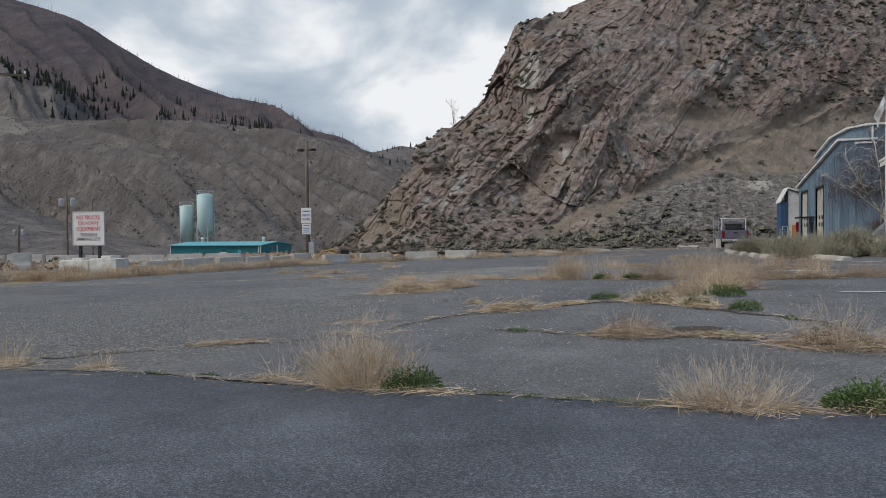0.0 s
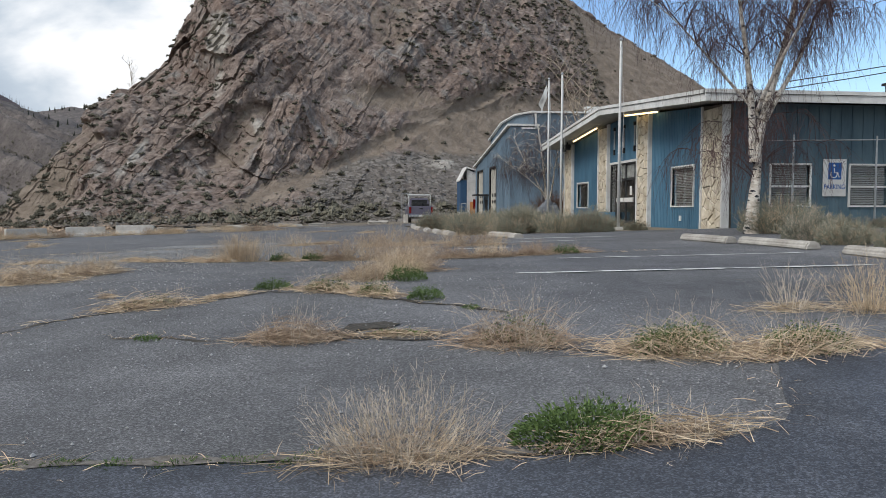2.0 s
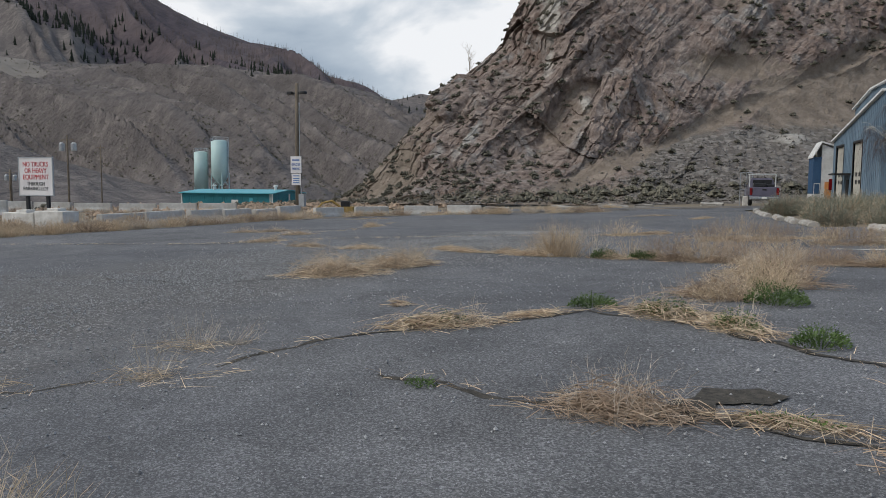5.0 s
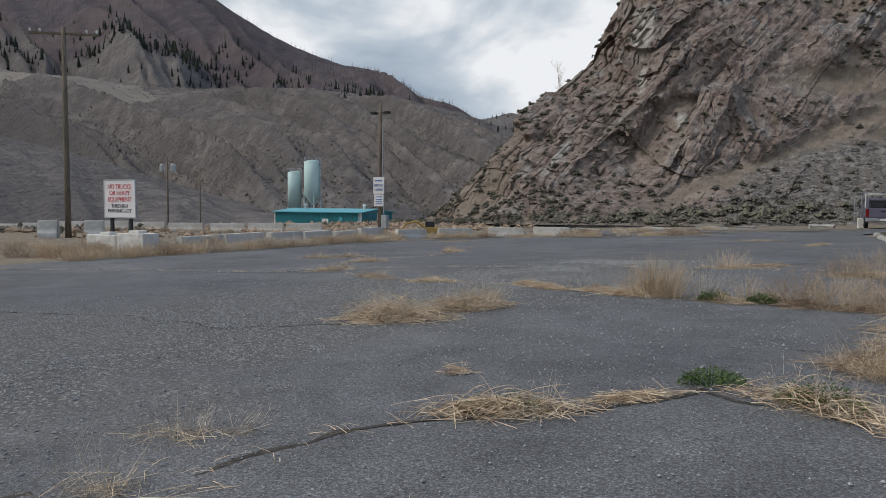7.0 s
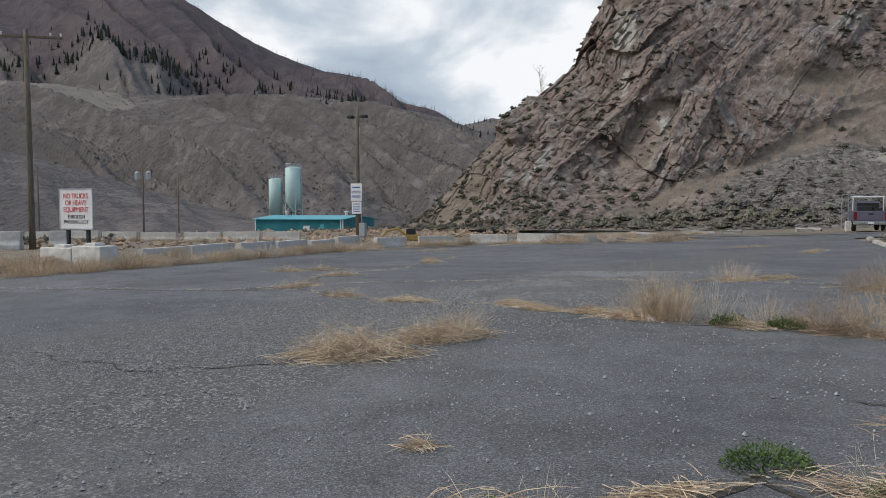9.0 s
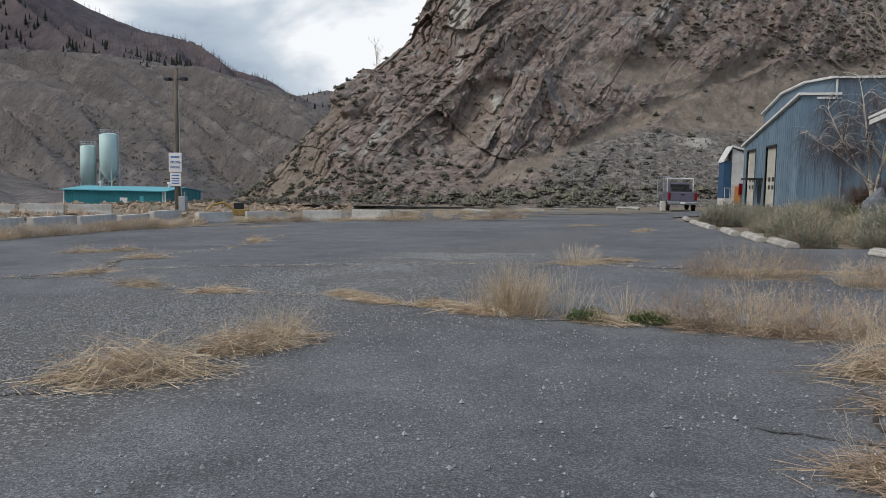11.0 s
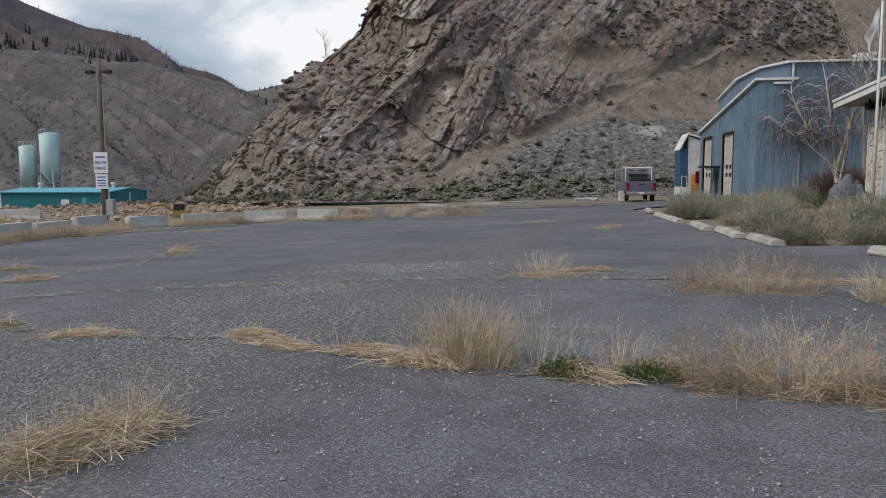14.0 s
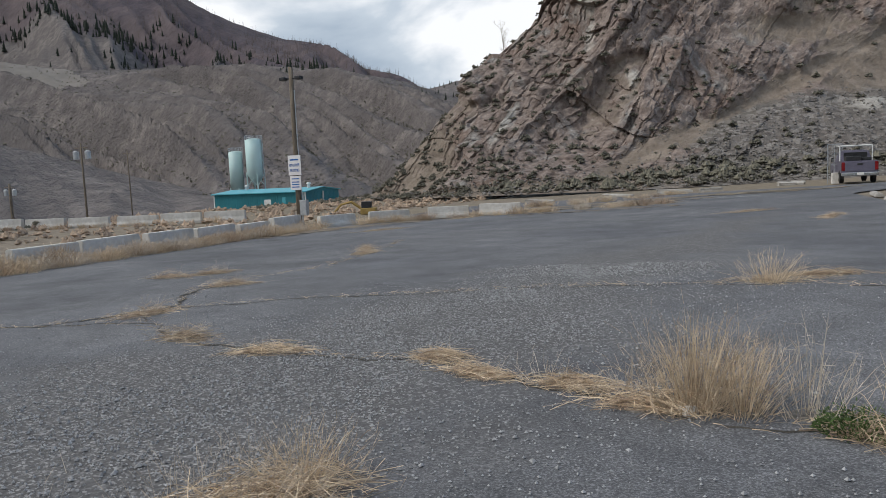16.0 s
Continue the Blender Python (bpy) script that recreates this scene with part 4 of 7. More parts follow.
scatter("snags", BURNT_P, 15000, 13, SNAG, "bare burnt tree trunks on the mountain", "trees", 10, lambda u, s, x, y, z: smooth_step(0.34, 0.6, s), "snag")

# brush and stubble over the valley floor west of the lot
rv = np.random.default_rng(14)
vx, vy = np.meshgrid(np.linspace(-235, -23, 90), np.linspace(36, 255, 60), indexing="ij")
FLAT_P = np.stack([vx, vy, ground_z(vx, vy) - 0.05], -1)
scatter("valley_brush", FLAT_P, 6000, 0.85, SAGE_DARK, "low brown brush over the valley floor", "shrubs", 15, lambda u, s, x, y, z: (x < -48) * smooth_step(-0.15, 0.3, fbm(x * 0.03, y * 0.05, 0.0, 2)), lumps=6)
scatter("valley_stubble", FLAT_P, 6000, 0.65, STRAW_RED, "dry tan weeds over the valley floor", "weeds", 16, lambda u, s, x, y, z: (y < 120) * (x < -24) * 1.0, lumps=6)
# dirt tracks across the valley floor
for i, line in enumerate(([(-150, 60), (-110, 84), (-84, 112), (-60, 150)], [(-230, 150), (-170, 168), (-120, 190), (-80, 215)], [(-210, 110), (-150, 128), (-105, 138)])):
    ribbon("dirt_track", line, 2.6, 0.09, PALE_DIRT, 0.8, "pale dirt track across the valley floor", 80 + i, "track")

# ---- the office ----
OFX, OY0, OY1, OMID, OG = 15.576, 27.7, 47.0, 37.45, 0.28
office = thing("office_building", pose(0, 0, 0), "blue low-gabled office with cream stone pillars", "building")


def wall_top(y):
    return 5.42 - abs(y - OMID) * 0.079


def wall_piece(bm, y0, y1, z0, z1=None, x0=OFX, x1=OFX + 0.2):
    """A length of the gable wall; without z1 it runs up to the slope of the roof."""
    if z1 is None:
        ys = [y0] + ([OMID] if y0 < OMID < y1 else []) + [y1]
        poly = [(y0, z0), (y1, z0)] + [(y, wall_top(y)) for y in reversed(ys)]
    else:
        poly = [(y0, z0), (y1, z0), (y1, z1), (y0, z1)]
    prism(bm, poly, "x", x0, x1)


WIN_A, WIN_C, LOBBY = (30.15, 32.05, 1.24, 2.72), (42.78, 44.75, 1.18, 2.5), (35.5, 39.4, 3.33)


def wall_panel(*a):
    bm = bmesh.new()
    wall_piece(bm, *a)
    part("wall_panel", bm, BLUE, office)


for y0, y1, w in ((29.3, 34.2, WIN_A), (40.8, 45.5, WIN_C)):
    wall_panel(y0, w[0], OG)
    wall_panel(w[1], y1, OG)
    wall_panel(w[0], w[1], OG, w[2])
    wall_panel(w[0], w[1], w[3])
wall_panel(LOBBY[0], LOBBY[1], LOBBY[2])
bm = bmesh.new()
for y0, y1, w in ((29.3, 34.2, WIN_A), (40.8, 45.5, WIN_C), (35.5, 39.4, None)):
    y = y0 + 0.1
    while y < y1 - 0.05:
        z0 = LOBBY[2] + 0.02 if w is None else OG
        spans = [(z0, wall_top(y))]
        if w and w[0] - 0.06 < y < w[1] + 0.06:
            spans = [(OG, w[2] - 0.06), (w[3] + 0.06, wall_top(y))]
        for a, b in spans:
            box(bm, OFX - 0.018, y - 0.022, a, OFX + 0.002, y + 0.022, b)
        y += 0.15
tagged(part("siding_ribs", bm, BLUE, office), kind="stuff")

# side, back and north walls
SIDE_X1 = 44.0
SW = [(17.17, 18.58), (20.08, 21.5), (23.4, 24.8), (27.4, 28.8)]
bm = bmesh.new()
x = OFX + 0.2
for a, b in SW + [(SIDE_X1, SIDE_X1)]:
    box(bm, x, OY0, OG - 0.2, a, OY0 + 0.2, 4.7)
    if b > a:
        box(bm, a, OY0, OG - 0.2, b, OY0 + 0.2, 1.25)
        box(bm, a, OY0, 2.63, b, OY0 + 0.2, 4.7)
    x = b
part("side_wall", bm, SLATE, office)
bm = bmesh.new()
x = OFX + 0.5
while x < SIDE_X1:
    spans = [(OG - 0.2, 4.7)]
    if any(a - 0.08 < x < b + 0.08 for a, b in SW):
        spans = [(OG - 0.2, 1.18), (2.72, 4.7)]
    for a, b in spans:
        part("batten", boxes((x - 0.025, OY0 - 0.022, a, x + 0.025, OY0 + 0.002, b)), SLATE, office)
    x += 0.405
bm = boxes((OFX + 0.2, OY1 - 0.2, OG - 0.2, SIDE_X1, OY1, 4.7), (SIDE_X1, OY0, OG - 0.2, SIDE_X1 + 0.2, OY1, 5.4), (OFX + 0.2, 28.0, 2.95, SIDE_X1, 46.7, 3.05), (OFX + 0.2, 28, OG - 0.25, SIDE_X1, 46.7, OG - 0.02))
part("back_walls", bm, INSIDE, office)
bm = boxes((20.0, 28.0, OG, 20.15, 46.7, 2.95), (OFX + 0.25, 34.3, OG, 20.0, 34.45, 3.4), (OFX + 0.25, 40.5, OG, 20.0, 40.65, 3.4))
part("partition", bm, INSIDE, office)

# pillars with flagstone veneer
PILLARS = [(27.72, 29.3), (34.2, 35.5), (39.4, 40.8), (45.5, 47.0)]
for pi, (y0, y1) in enumerate(PILLARS):
    bm = bmesh.new()
    wall_piece(bm, y0, y1, OG - 0.1, None, OFX - 0.1, OFX + 0.2)
    pil = part("pillar", bm, MORTAR, office, "cream flagstone pillar with dark joints")
    bm = bmesh.new()
    for e in (y0 - 0.04, y1 - 0.05):
        wall_piece(bm, e, e + 0.09, OG - 0.1, None, OFX - 0.17, OFX + 0.1)
    part("edge_trim", bm, WHITE, pil)
    rs = random.Random(40 + pi)
    top = min(wall_top(y0), wall_top(y1)) - 0.03
    lo_c, hi_c = (y0 + 0.07, OG), (y1 - 0.07, top)
    seeds, z = [], OG + 0.12
    while z < top:
        u = lo_c[0] + rs.uniform(0.05, 0.3)
        while u < hi_c[0]:
            seeds.append((u + rs.uniform(-0.08, 0.08), z + rs.uniform(-0.13, 0.13)))
            u += rs.uniform(0.3, 0.55)
        z += 0.29
    for i, (su, sv) in enumerate(seeds):
        # the stone is all that lies nearer to its own seed than to any other
        poly = [lo_c, (hi_c[0], lo_c[1]), hi_c, (lo_c[0], hi_c[1])]
        for j, (tu, tv) in enumerate(seeds):
            if i == j or abs(tu - su) + abs(tv - sv) > 1.6:
                continue
            nu_, nv_ = tu - su, tv - sv
            ll = math.hypot(nu_, nv_)
            lim = (nu_ * (su + tu) / 2 + nv_ * (sv + tv) / 2) - 0.011 * ll
            cut = []
            for (au, av), (bu, bv) in zip(poly, poly[1:] + poly[:1]):
                da, db = nu_ * au + nv_ * av - lim, nu_ * bu + nv_ * bv - lim
                if da <= 0:
                    cut.append((au, av))
                if da * db < 0:
                    k = da / (da - db)
                    cut.append((au + (bu - au) * k, av + (bv - av) * k))
            poly = cut
            if len(poly) < 3:
                break
        if len(poly) < 3:
            continue
        bm = bmesh.new()
        dx = rs.uniform(0.03, 0.065)
        cu, cv = sum(q[0] for q in poly) / len(poly), sum(q[1] for q in poly) / len(poly)
        base = [bm.verts.new((OFX - 0.1, u, v)) for u, v in poly]
        face = [bm.verts.new((OFX - 0.1 - dx * rs.uniform(0.8, 1.1), cu + (u - cu) * 0.9, cv + (v - cv) * 0.9)) for u, v in poly]
        bm.faces.new(face)
        for k in range(len(poly)):
            j = (k + 1) % len(poly)
            bm.faces.new((base[k], base[j], face[j], face[k]))
        bmesh.ops.recalc_face_normals(bm, faces=bm.faces)
        part("stone", bm, STONE, pil)

# roof: deck, soffit, fascia boards
RX0, RX1, RY0, RY1 = 14.35, 44.6, 26.8, 48.15


def roof_z(y, lift=0.0):
    return 5.5 - abs(y - OMID) * 0.079 + lift


bm = bmesh.new()
prism(bm, [(RY0, roof_z(RY0) + 0.03), (OMID, roof_z(OMID) + 0.03), (RY1, roof_z(RY1) + 0.03), (RY1, roof_z(RY1) + 0.28), (OMID, roof_z(OMID) + 0.28), (RY0, roof_z(RY0) + 0.28)], "x", RX0 + 0.06, RX1)
part("roof_deck", bm, SOFFIT, office, "white low-pitched roof with deep eaves")
bm = bmesh.new()
for a, b in ((RY0, OMID), (OMID, RY1)):
    prism(bm, [(a, roof_z(a) - 0.04), (b, roof_z(b) - 0.04), (b, roof_z(b) + 0.2), (a, roof_z(a) + 0.2)], "x", RX0, RX0 + 0.057)
    prism(bm, [(a, roof_z(a) + 0.215), (b, roof_z(b) + 0.215), (b, roof_z(b) + 0.34), (a, roof_z(a) + 0.34)], "x", RX0 - 0.05, RX0 + 0.3)
part("gable_fascia", bm, WHITE, office, "weathered white fascia board")
bm = boxes((RX0 - 0.05, RY0 - 0.06, roof_z(RY0) - 0.04, RX1, RY0 - 0.003, roof_z(RY0) + 0.2), (RX0 - 0.05, RY0 - 0.1, roof_z(RY0) + 0.215, RX1, RY0 + 0.1, roof_z(RY0) + 0.34))
part("eave_fascia", bm, WHITE, office, "weathered white fascia board")
part("roof_vent", boxes((24.4, 31.0, 4.9, 25.2, 31.8, 6.1), (24.3, 30.9, 6.1, 25.3, 31.9, 6.2)), DARK, office)


def window(w, parent, along="y", slats=True):
    """A framed window in the front (along y) or side wall (along x) with glass and a blind behind."""
    a, b, z0, z1 = w
    f = 0.06

    def put(bm, u0, d0, v0, u1, d1, v1):
        if along == "y":
            box(bm, OFX + d0, u0, v0, OFX + d1, u1, v1)
        else:
            box(bm, u0, OY0 + d0, v0, u1, OY0 + d1, v1)
    bm = bmesh.new()
    for u0, v0, u1, v1 in ((a - f, z0 - f, b + f, z0), (a - f, z1, b + f, z1 + f), (a - f, z0, a, z1), (b, z0, b + f, z1)):
        put(bm, u0, -0.05, v0, u1, 0.08, v1)
    win = part("window", bm, WHITE, parent, "white-framed office window with lowered blind")
    bm = bmesh.new()
    if along == "x":
        put(bm, a, -0.02, z0 + 0.62, b, 0.05, z0 + 0.68)
    else:
        put(bm, a, 0.02, z1 - 0.05, b, 0.05, z1)
    part("cross_bar", bm, WHITE, win)
    bm = bmesh.new()
    put(bm, a, 0.06, z0, b, 0.068, z1)
    part("pane", bm, GLASS, win).visible_shadow = False
    if not slats:
        return win
    bm = bmesh.new()
    z = z0 + 0.04
    while z < z1:
        put(bm, a + 0.02, 0.13, z, b - 0.02, 0.15, z + 0.034)
        z += 0.062
    part("blind", bm, BLIND, win)
    return win


window(WIN_A, office)
window(WIN_C, office, slats=False)
for a, b in SW:
    window((a, b, 1.25, 2.63), office, "x")

# glazed entrance
door = part("entrance", boxes((OFX - 0.02, 35.5, 3.25, OFX + 0.16, 39.4, 3.36)), WHITE, office, "dark glazed entrance with double doors")
bm = boxes(*[(OFX + 0.02, y - 0.045, OG, OFX + 0.12, y + 0.045, 3.25) for y in (35.55, 36.15, 37.3, 38.42, 39.33)],
           *[(OFX + 0.02, 35.6, z, OFX + 0.12, 39.3, z + 0.08) for z in (OG, 2.42, 3.18)], (OFX + 0.02, 36.2, OG + 0.1, OFX + 0.1, 38.4, OG + 0.3))
part("door_frame", bm, DARK, door)
for y0, y1 in ((35.6, 36.1), (36.2, 37.25), (37.35, 38.37), (38.47, 39.28)):
    part("pane", boxes((OFX + 0.06, y0, OG + 0.08, OFX + 0.068, y1, 3.2)), GLASS, door).visible_shadow = False
for y0, y1 in ((36.25, 37.22), (37.38, 38.3)):
    part("push_bar", boxes((OFX - 0.06, y0, 1.42, OFX + 0.02, y1, 1.62), bev=0.01), PAPER, door, "pale push plate across the door")
part("notice", boxes((OFX + 0.045, 36.55, 1.75, OFX + 0.055, 36.8, 2.15)), PAPER, door)
part("roller_blind", boxes((OFX + 0.09, 36.3, 2.55, OFX + 0.1, 37.9, 3.15)), BLIND, door)
part("planter_box", boxes((OFX - 0.5, 38.25, OG - 0.05, OFX - 0.1, 39.6, 0.95), bev=0.02), BLUE, office, "low blue-painted box by the entrance")
for y in (38.68, 37.4, 36.06):
    b_ = part("wall_light", boxes((OFX - 0.07, y - 0.055, 3.75, OFX - 0.02, y + 0.055, 4.98), bev=0.01), STEEL, office, "tall slim chrome wall light")
    part("bracket", boxes((OFX - 0.09, y - 0.065, 3.7, OFX, y + 0.065, 3.95)), DARK, b_)
    part("bracket", boxes((OFX - 0.09, y - 0.065, 4.86, OFX, y + 0.065, 5.02)), DARK, b_)
for y0, y1 in ((40.4, 44.45), (32.75, 36.4)):
    fit_ = bmesh.new()
    for dx, rad in ((0.0, 0.022),):
        tube(fit_, [(15.2 + dx, y0, roof_z(y0) - 0.10), (15.2 + dx, y1, roof_z(y1) - 0.10)], [0.035, 0.035], 8)
    lamp = part("tube_lamp", fit_, LAMP, office, "lit warm fluorescent tube under the eaves")
    bm = bmesh.new()
    prism(bm, [(y0 - 0.05, roof_z(y0 - 0.05) - 0.065), (y1 + 0.05, roof_z(y1 + 0.05) - 0.065), (y1 + 0.05, roof_z(y1 + 0.05) + 0.02), (y0 - 0.05, roof_z(y0 - 0.05) + 0.02)], "x", 15.14, 15.26)
    part("lamp_housing", bm, WHITE, lamp)
for y in (46.2, 45.3):
    part("floodlight", boxes((14.95, y - 0.15, roof_z(y) - 0.42, 15.25, y + 0.15, roof_z(y) - 0.12), (15.05, y - 0.03, roof_z(y) - 0.12, 15.12, y + 0.03, roof_z(y) + 0.05), bev=0.02), DARK, office)
part("outlet_box", boxes((OFX - 0.05, 31.15, 0.65, OFX, 31.3, 0.85), bev=0.01), WHITE, office)

# painted parking sign on the side wall
sgn = thing("parking_sign", pose(19.48, 27.7, 2.2), "white square accessible-parking sign with blue emblem", "sign")
part("panel", boxes((-0.43, -0.05, -0.64, 0.43, -0.026, 0.64), bev=0.008), WHITE, sgn)
part("emblem_field", boxes((-0.24, -0.058, -0.06, 0.24, -0.051, 0.52)), SIGN_BLUE, sgn)
bm = bmesh.new()
tube(bm, [(-0.04 + 0.12 * math.cos(a), -0.062, 0.12 + 0.12 * math.sin(a)) for a in np.linspace(0.6, -3.9, 18)], [0.018] * 18, 6)
tube(bm, [(-0.03, -0.062, 0.33), (-0.02, -0.062, 0.17), (0.1, -0.062, 0.17), (0.15, -0.062, 0.02), (0.19, -0.062, 0.03)], [0.02] * 5, 6)
bmesh.ops.create_uvsphere(bm, u_segments=10, v_segments=8, radius=0.04, matrix=Matrix.Translation((-0.03, -0.062, 0.42)) @ Matrix.Diagonal((1, 0.3, 1, 1)))
part("emblem", bm, WHITE, sgn)
text_part("lettering", "PARKING", 0.24, SIGN_BLUE, sgn, pose(0, -0.053, -0.32, 90, 0, 0), 0.76)

# ---- the warehouse ----
ware = thing("warehouse", pose(0, 0, 0), "faded blue metal-clad warehouse with roller doors", "building")
WX, WY0, WY1, WG = 16.4, 67.6, 86.4, -0.25
bm = bmesh.new()


def low_top(y):
    return 8.25 + (5.65 - 8.25) * (y - WY0) / (WY1 - WY0)


DOORS_W = [(74.0, 77.3), (81.4, 84.8)]
y = WY0
for a, b in DOORS_W + [(WY1, WY1)]:
    prism(bm, [(y, WG), (a, WG), (a, low_top(a)), (y, low_top(y))], "x", WX, WX + 0.25)
    if b > a:
        prism(bm, [(a, 5.0), (b, 5.0), (b, low_top(b)), (a, low_top(a))], "x", WX, WX + 0.25)
    y = b
part("gable_wall", bm, BLUE_OLD, ware)
bm = bmesh.new()
y = WY0 + 0.3
while y < WY1:
    z0 = 5.05 if any(a - 0.1 < y < b + 0.1 for a, b in DOORS_W) else WG
    box(bm, WX - 0.03, y - 0.05, z0, WX + 0.002, y + 0.05, low_top(y))
    y += 0.6
part("gable_ribs", bm, BLUE_OLD, ware)
prism_bm = bmesh.new()
prism(prism_bm, [(WY0 - 0.15, low_top(WY0 - 0.15)), (WY1 + 0.3, low_top(WY1 + 0.3)), (WY1 + 0.3, low_top(WY1 + 0.3) + 0.17), (WY0 - 0.15, low_top(WY0 - 0.15) + 0.17)], "x", WX - 0.25, WX + 2.6)
part("lower_roof", prism_bm, WHITE, ware, "white-edged lean-to roof")
part("front_wall", boxes((WX + 0.25, WY0, WG, 18.5, WY0 + 0.25, 8.2), (18.5, WY0, WG, 44, WY0 + 0.25, 9.4)), BLUE_OLD, ware)
bm = bmesh.new()
x = WX + 0.5
while x < 44:
    box(bm, x - 0.05, WY0 - 0.03, WG, x + 0.05, WY0 + 0.002, 8.2 if x < 18.5 else 9.4)
    x += 0.6
part("front_ribs", bm, BLUE_OLD, ware)
bm = bmesh.new()
prism(bm, [(WY0 + 0.25, 4.0), (88.6, 4.0), (88.6, 8.9), (81.6, 10.0), (74.5, 10.0), (WY0 + 0.25, 9.4)], "x", 18.5, 44)
part("upper_block", bm, BLUE_OLD, ware)
bm = bmesh.new()
line = [(WY0 - 0.2, 9.42), (74.5, 10.02), (81.6, 10.02), (88.9, 8.88)]
for (a, za), (b, zb) in zip(line, line[1:]):
    prism(bm, [(a, za), (b, zb), (b, zb + 0.15), (a, za + 0.15)], "x", 18.25, 44.3)
part("upper_roof", bm, WHITE, ware, "white metal roof edge")
part("downspout", boxes((17.4, WY0 - 0.12, 8.0, 18.7, WY0 - 0.02, 8.14), (18.6, WY0 - 0.12, 8.0, 18.72, WY0 - 0.02, 9.4)), WHITE, ware)
for y0, y1 in DOORS_W:
    d = part("roller_door", boxes((WX + 0.12, y0, WG, WX + 0.2, y1, 5.0)), GARAGE, ware, "cream sectional roller door")
    for k in range(1, 8):
        part("panel", boxes((WX + 0.085, y0 + 0.08, WG + 0.66 * (k - 1) + 0.04, WX + 0.118, y1 - 0.08, WG + 0.66 * k - 0.03), bev=0.008), GARAGE, d)
    part("door_frame", boxes((WX - 0.04, y0 - 0.18, WG, WX + 0.1, y0, 5.1), (WX - 0.04, y1, WG, WX + 0.1, y1 + 0.18, 5.1), (WX - 0.04, y0 - 0.18, 5.0, WX + 0.1, y1 + 0.18, 5.18)), DARK, d)
    for yy in (y0 + 0.7, y0 + 1.9):
        for zz in (1.55, 2.2):
            part("pane", boxes((WX + 0.07, yy, zz, WX + 0.084, yy + 0.6, zz + 0.35)), DARK, d)
part("side_door", boxes((WX - 0.05, 78.6, WG, WX + 0.02, 79.7, 1.95), bev=0.01), DARK, ware, "dark side door")
part("door_canopy", boxes((WX - 1.3, 78.0, 2.35, WX, 80.6, 2.5)), DARK, ware)
part("roof_ventilator", boxes((24.7, 72, 9.7, 25.7, 73.0, 10.5), (24.6, 71.9, 10.5, 25.8, 73.1, 10.65)), WHITE, ware)
part("louvre", boxes(*[(24.5, WY0 - 0.15, 3.2 + 0.34 * k, 27.5, WY0 - 0.02, 3.4 + 0.34 * k) for k in range(6)]), WHITE, ware)
part("meter_pipe", boxes((19.2, WY0 - 0.12, WG, 19.3, WY0 - 0.03, 3.2), (24.4, WY0 - 0.12, WG, 24.52, WY0 - 0.03, 1.8)), STEEL, ware)

# ---- the small shed beyond ----
shed = thing("storage_shed", pose(15.05, 89.0, -0.3), "tall narrow white and blue shed with peaked roof", "shed")
bm = bmesh.new()
prism(bm, [(0.75, 0), (1.95, 0), (1.95, 5.4), (0.75, 5.9)], "y", 0, 3)
part("wall", bm, WHITE, shed)
part("blue_door", boxes((0, -0.02, 0.9, 0.74, 2.9, 4.6)), SHED_BLUE, shed, "blue door panel")
part("lower_panel", boxes((0, 0.0, 0, 0.74, 2.9, 0.88)), WHITE, shed)
bm = bmesh.new()
prism(bm, [(-0.1, 4.5), (0.7, 6.0), (2.05, 5.6), (2.05, 5.75), (0.7, 6.18), (-0.1, 4.66)], "y", -0.25, 3.1)
part("roof", bm, WHITE, shed)
part("rails", boxes((0.1, -0.3, 0.3, 0.14, -0.26, 2.0), (0.6, -0.3, 0.3, 0.64, -0.26, 2.0), (0.1, -0.3, 1.9, 0.64, -0.26, 1.95), (0.1, -0.3, 0.3, 0.64, -0.26, 0.35)), WHITE, shed)
part("orange_board", boxes((1.1, -0.1, 0, 1.7, -0.03, 2.1)), ORANGE, shed)
part("red_box", boxes((1.45, -0.35, 1.3, 1.9, -0.12, 2.4), bev=0.02), TAIL, shed)

# ---- teal building and silos across the yard ----
teal = thing("teal_workshop", pose(-111.6, 155.2, -6.05), "long low teal metal workshop with pale teal roof", "building")
part("wall", boxes((0, 0, 0, 24.6, 15.0, 5.0)), TEAL, teal)
for k in range(40):
    part("wall_rib", boxes((0.25 + 0.61 * k, -0.05, 0, 0.33 + 0.61 * k, 0.01, 4.95)), TEAL, teal)
for k in range(24):
    part("wall_rib", boxes((24.59, 0.3 + 0.61 * k, 0, 24.65, 0.38 + 0.61 * k, 4.95)), TEAL, teal)
bm = bmesh.new()
prism(bm, [(-0.5, 4.92), (7.5, 5.72), (15.5, 4.92), (15.5, 5.1), (7.5, 5.9), (-0.5, 5.1)], "x", -0.5, 25.0)
part("roof", bm, TEAL_ROOF, teal, "pale teal metal roof")
bm = bmesh.new()
prism(bm, [(0, 5.0), (15, 5.0), (7.5, 5.7)], "x", 24.3, 24.6)
part("gable", bm, TEAL, teal)
for x0, x1 in ((-0.08, 0.2), (24.0, 24.2), (24.5, 24.75)):
    part("corner_trim", boxes((x0, -0.1, 0, x1, 0.03, 4.92)), WHITE, teal)
part("downpipe", boxes((24.6, 7.4, 0, 24.85, 7.7, 4.9)), WHITE, teal)
part("window", boxes((13.8, -0.07, 2.3, 15.6, 0.02, 3.5), bev=0.03), WHITE, teal)
part("door", boxes((18.6, -0.07, 0, 19.5, 0.02, 3.9), bev=0.02), TEAL_ROOF, teal)
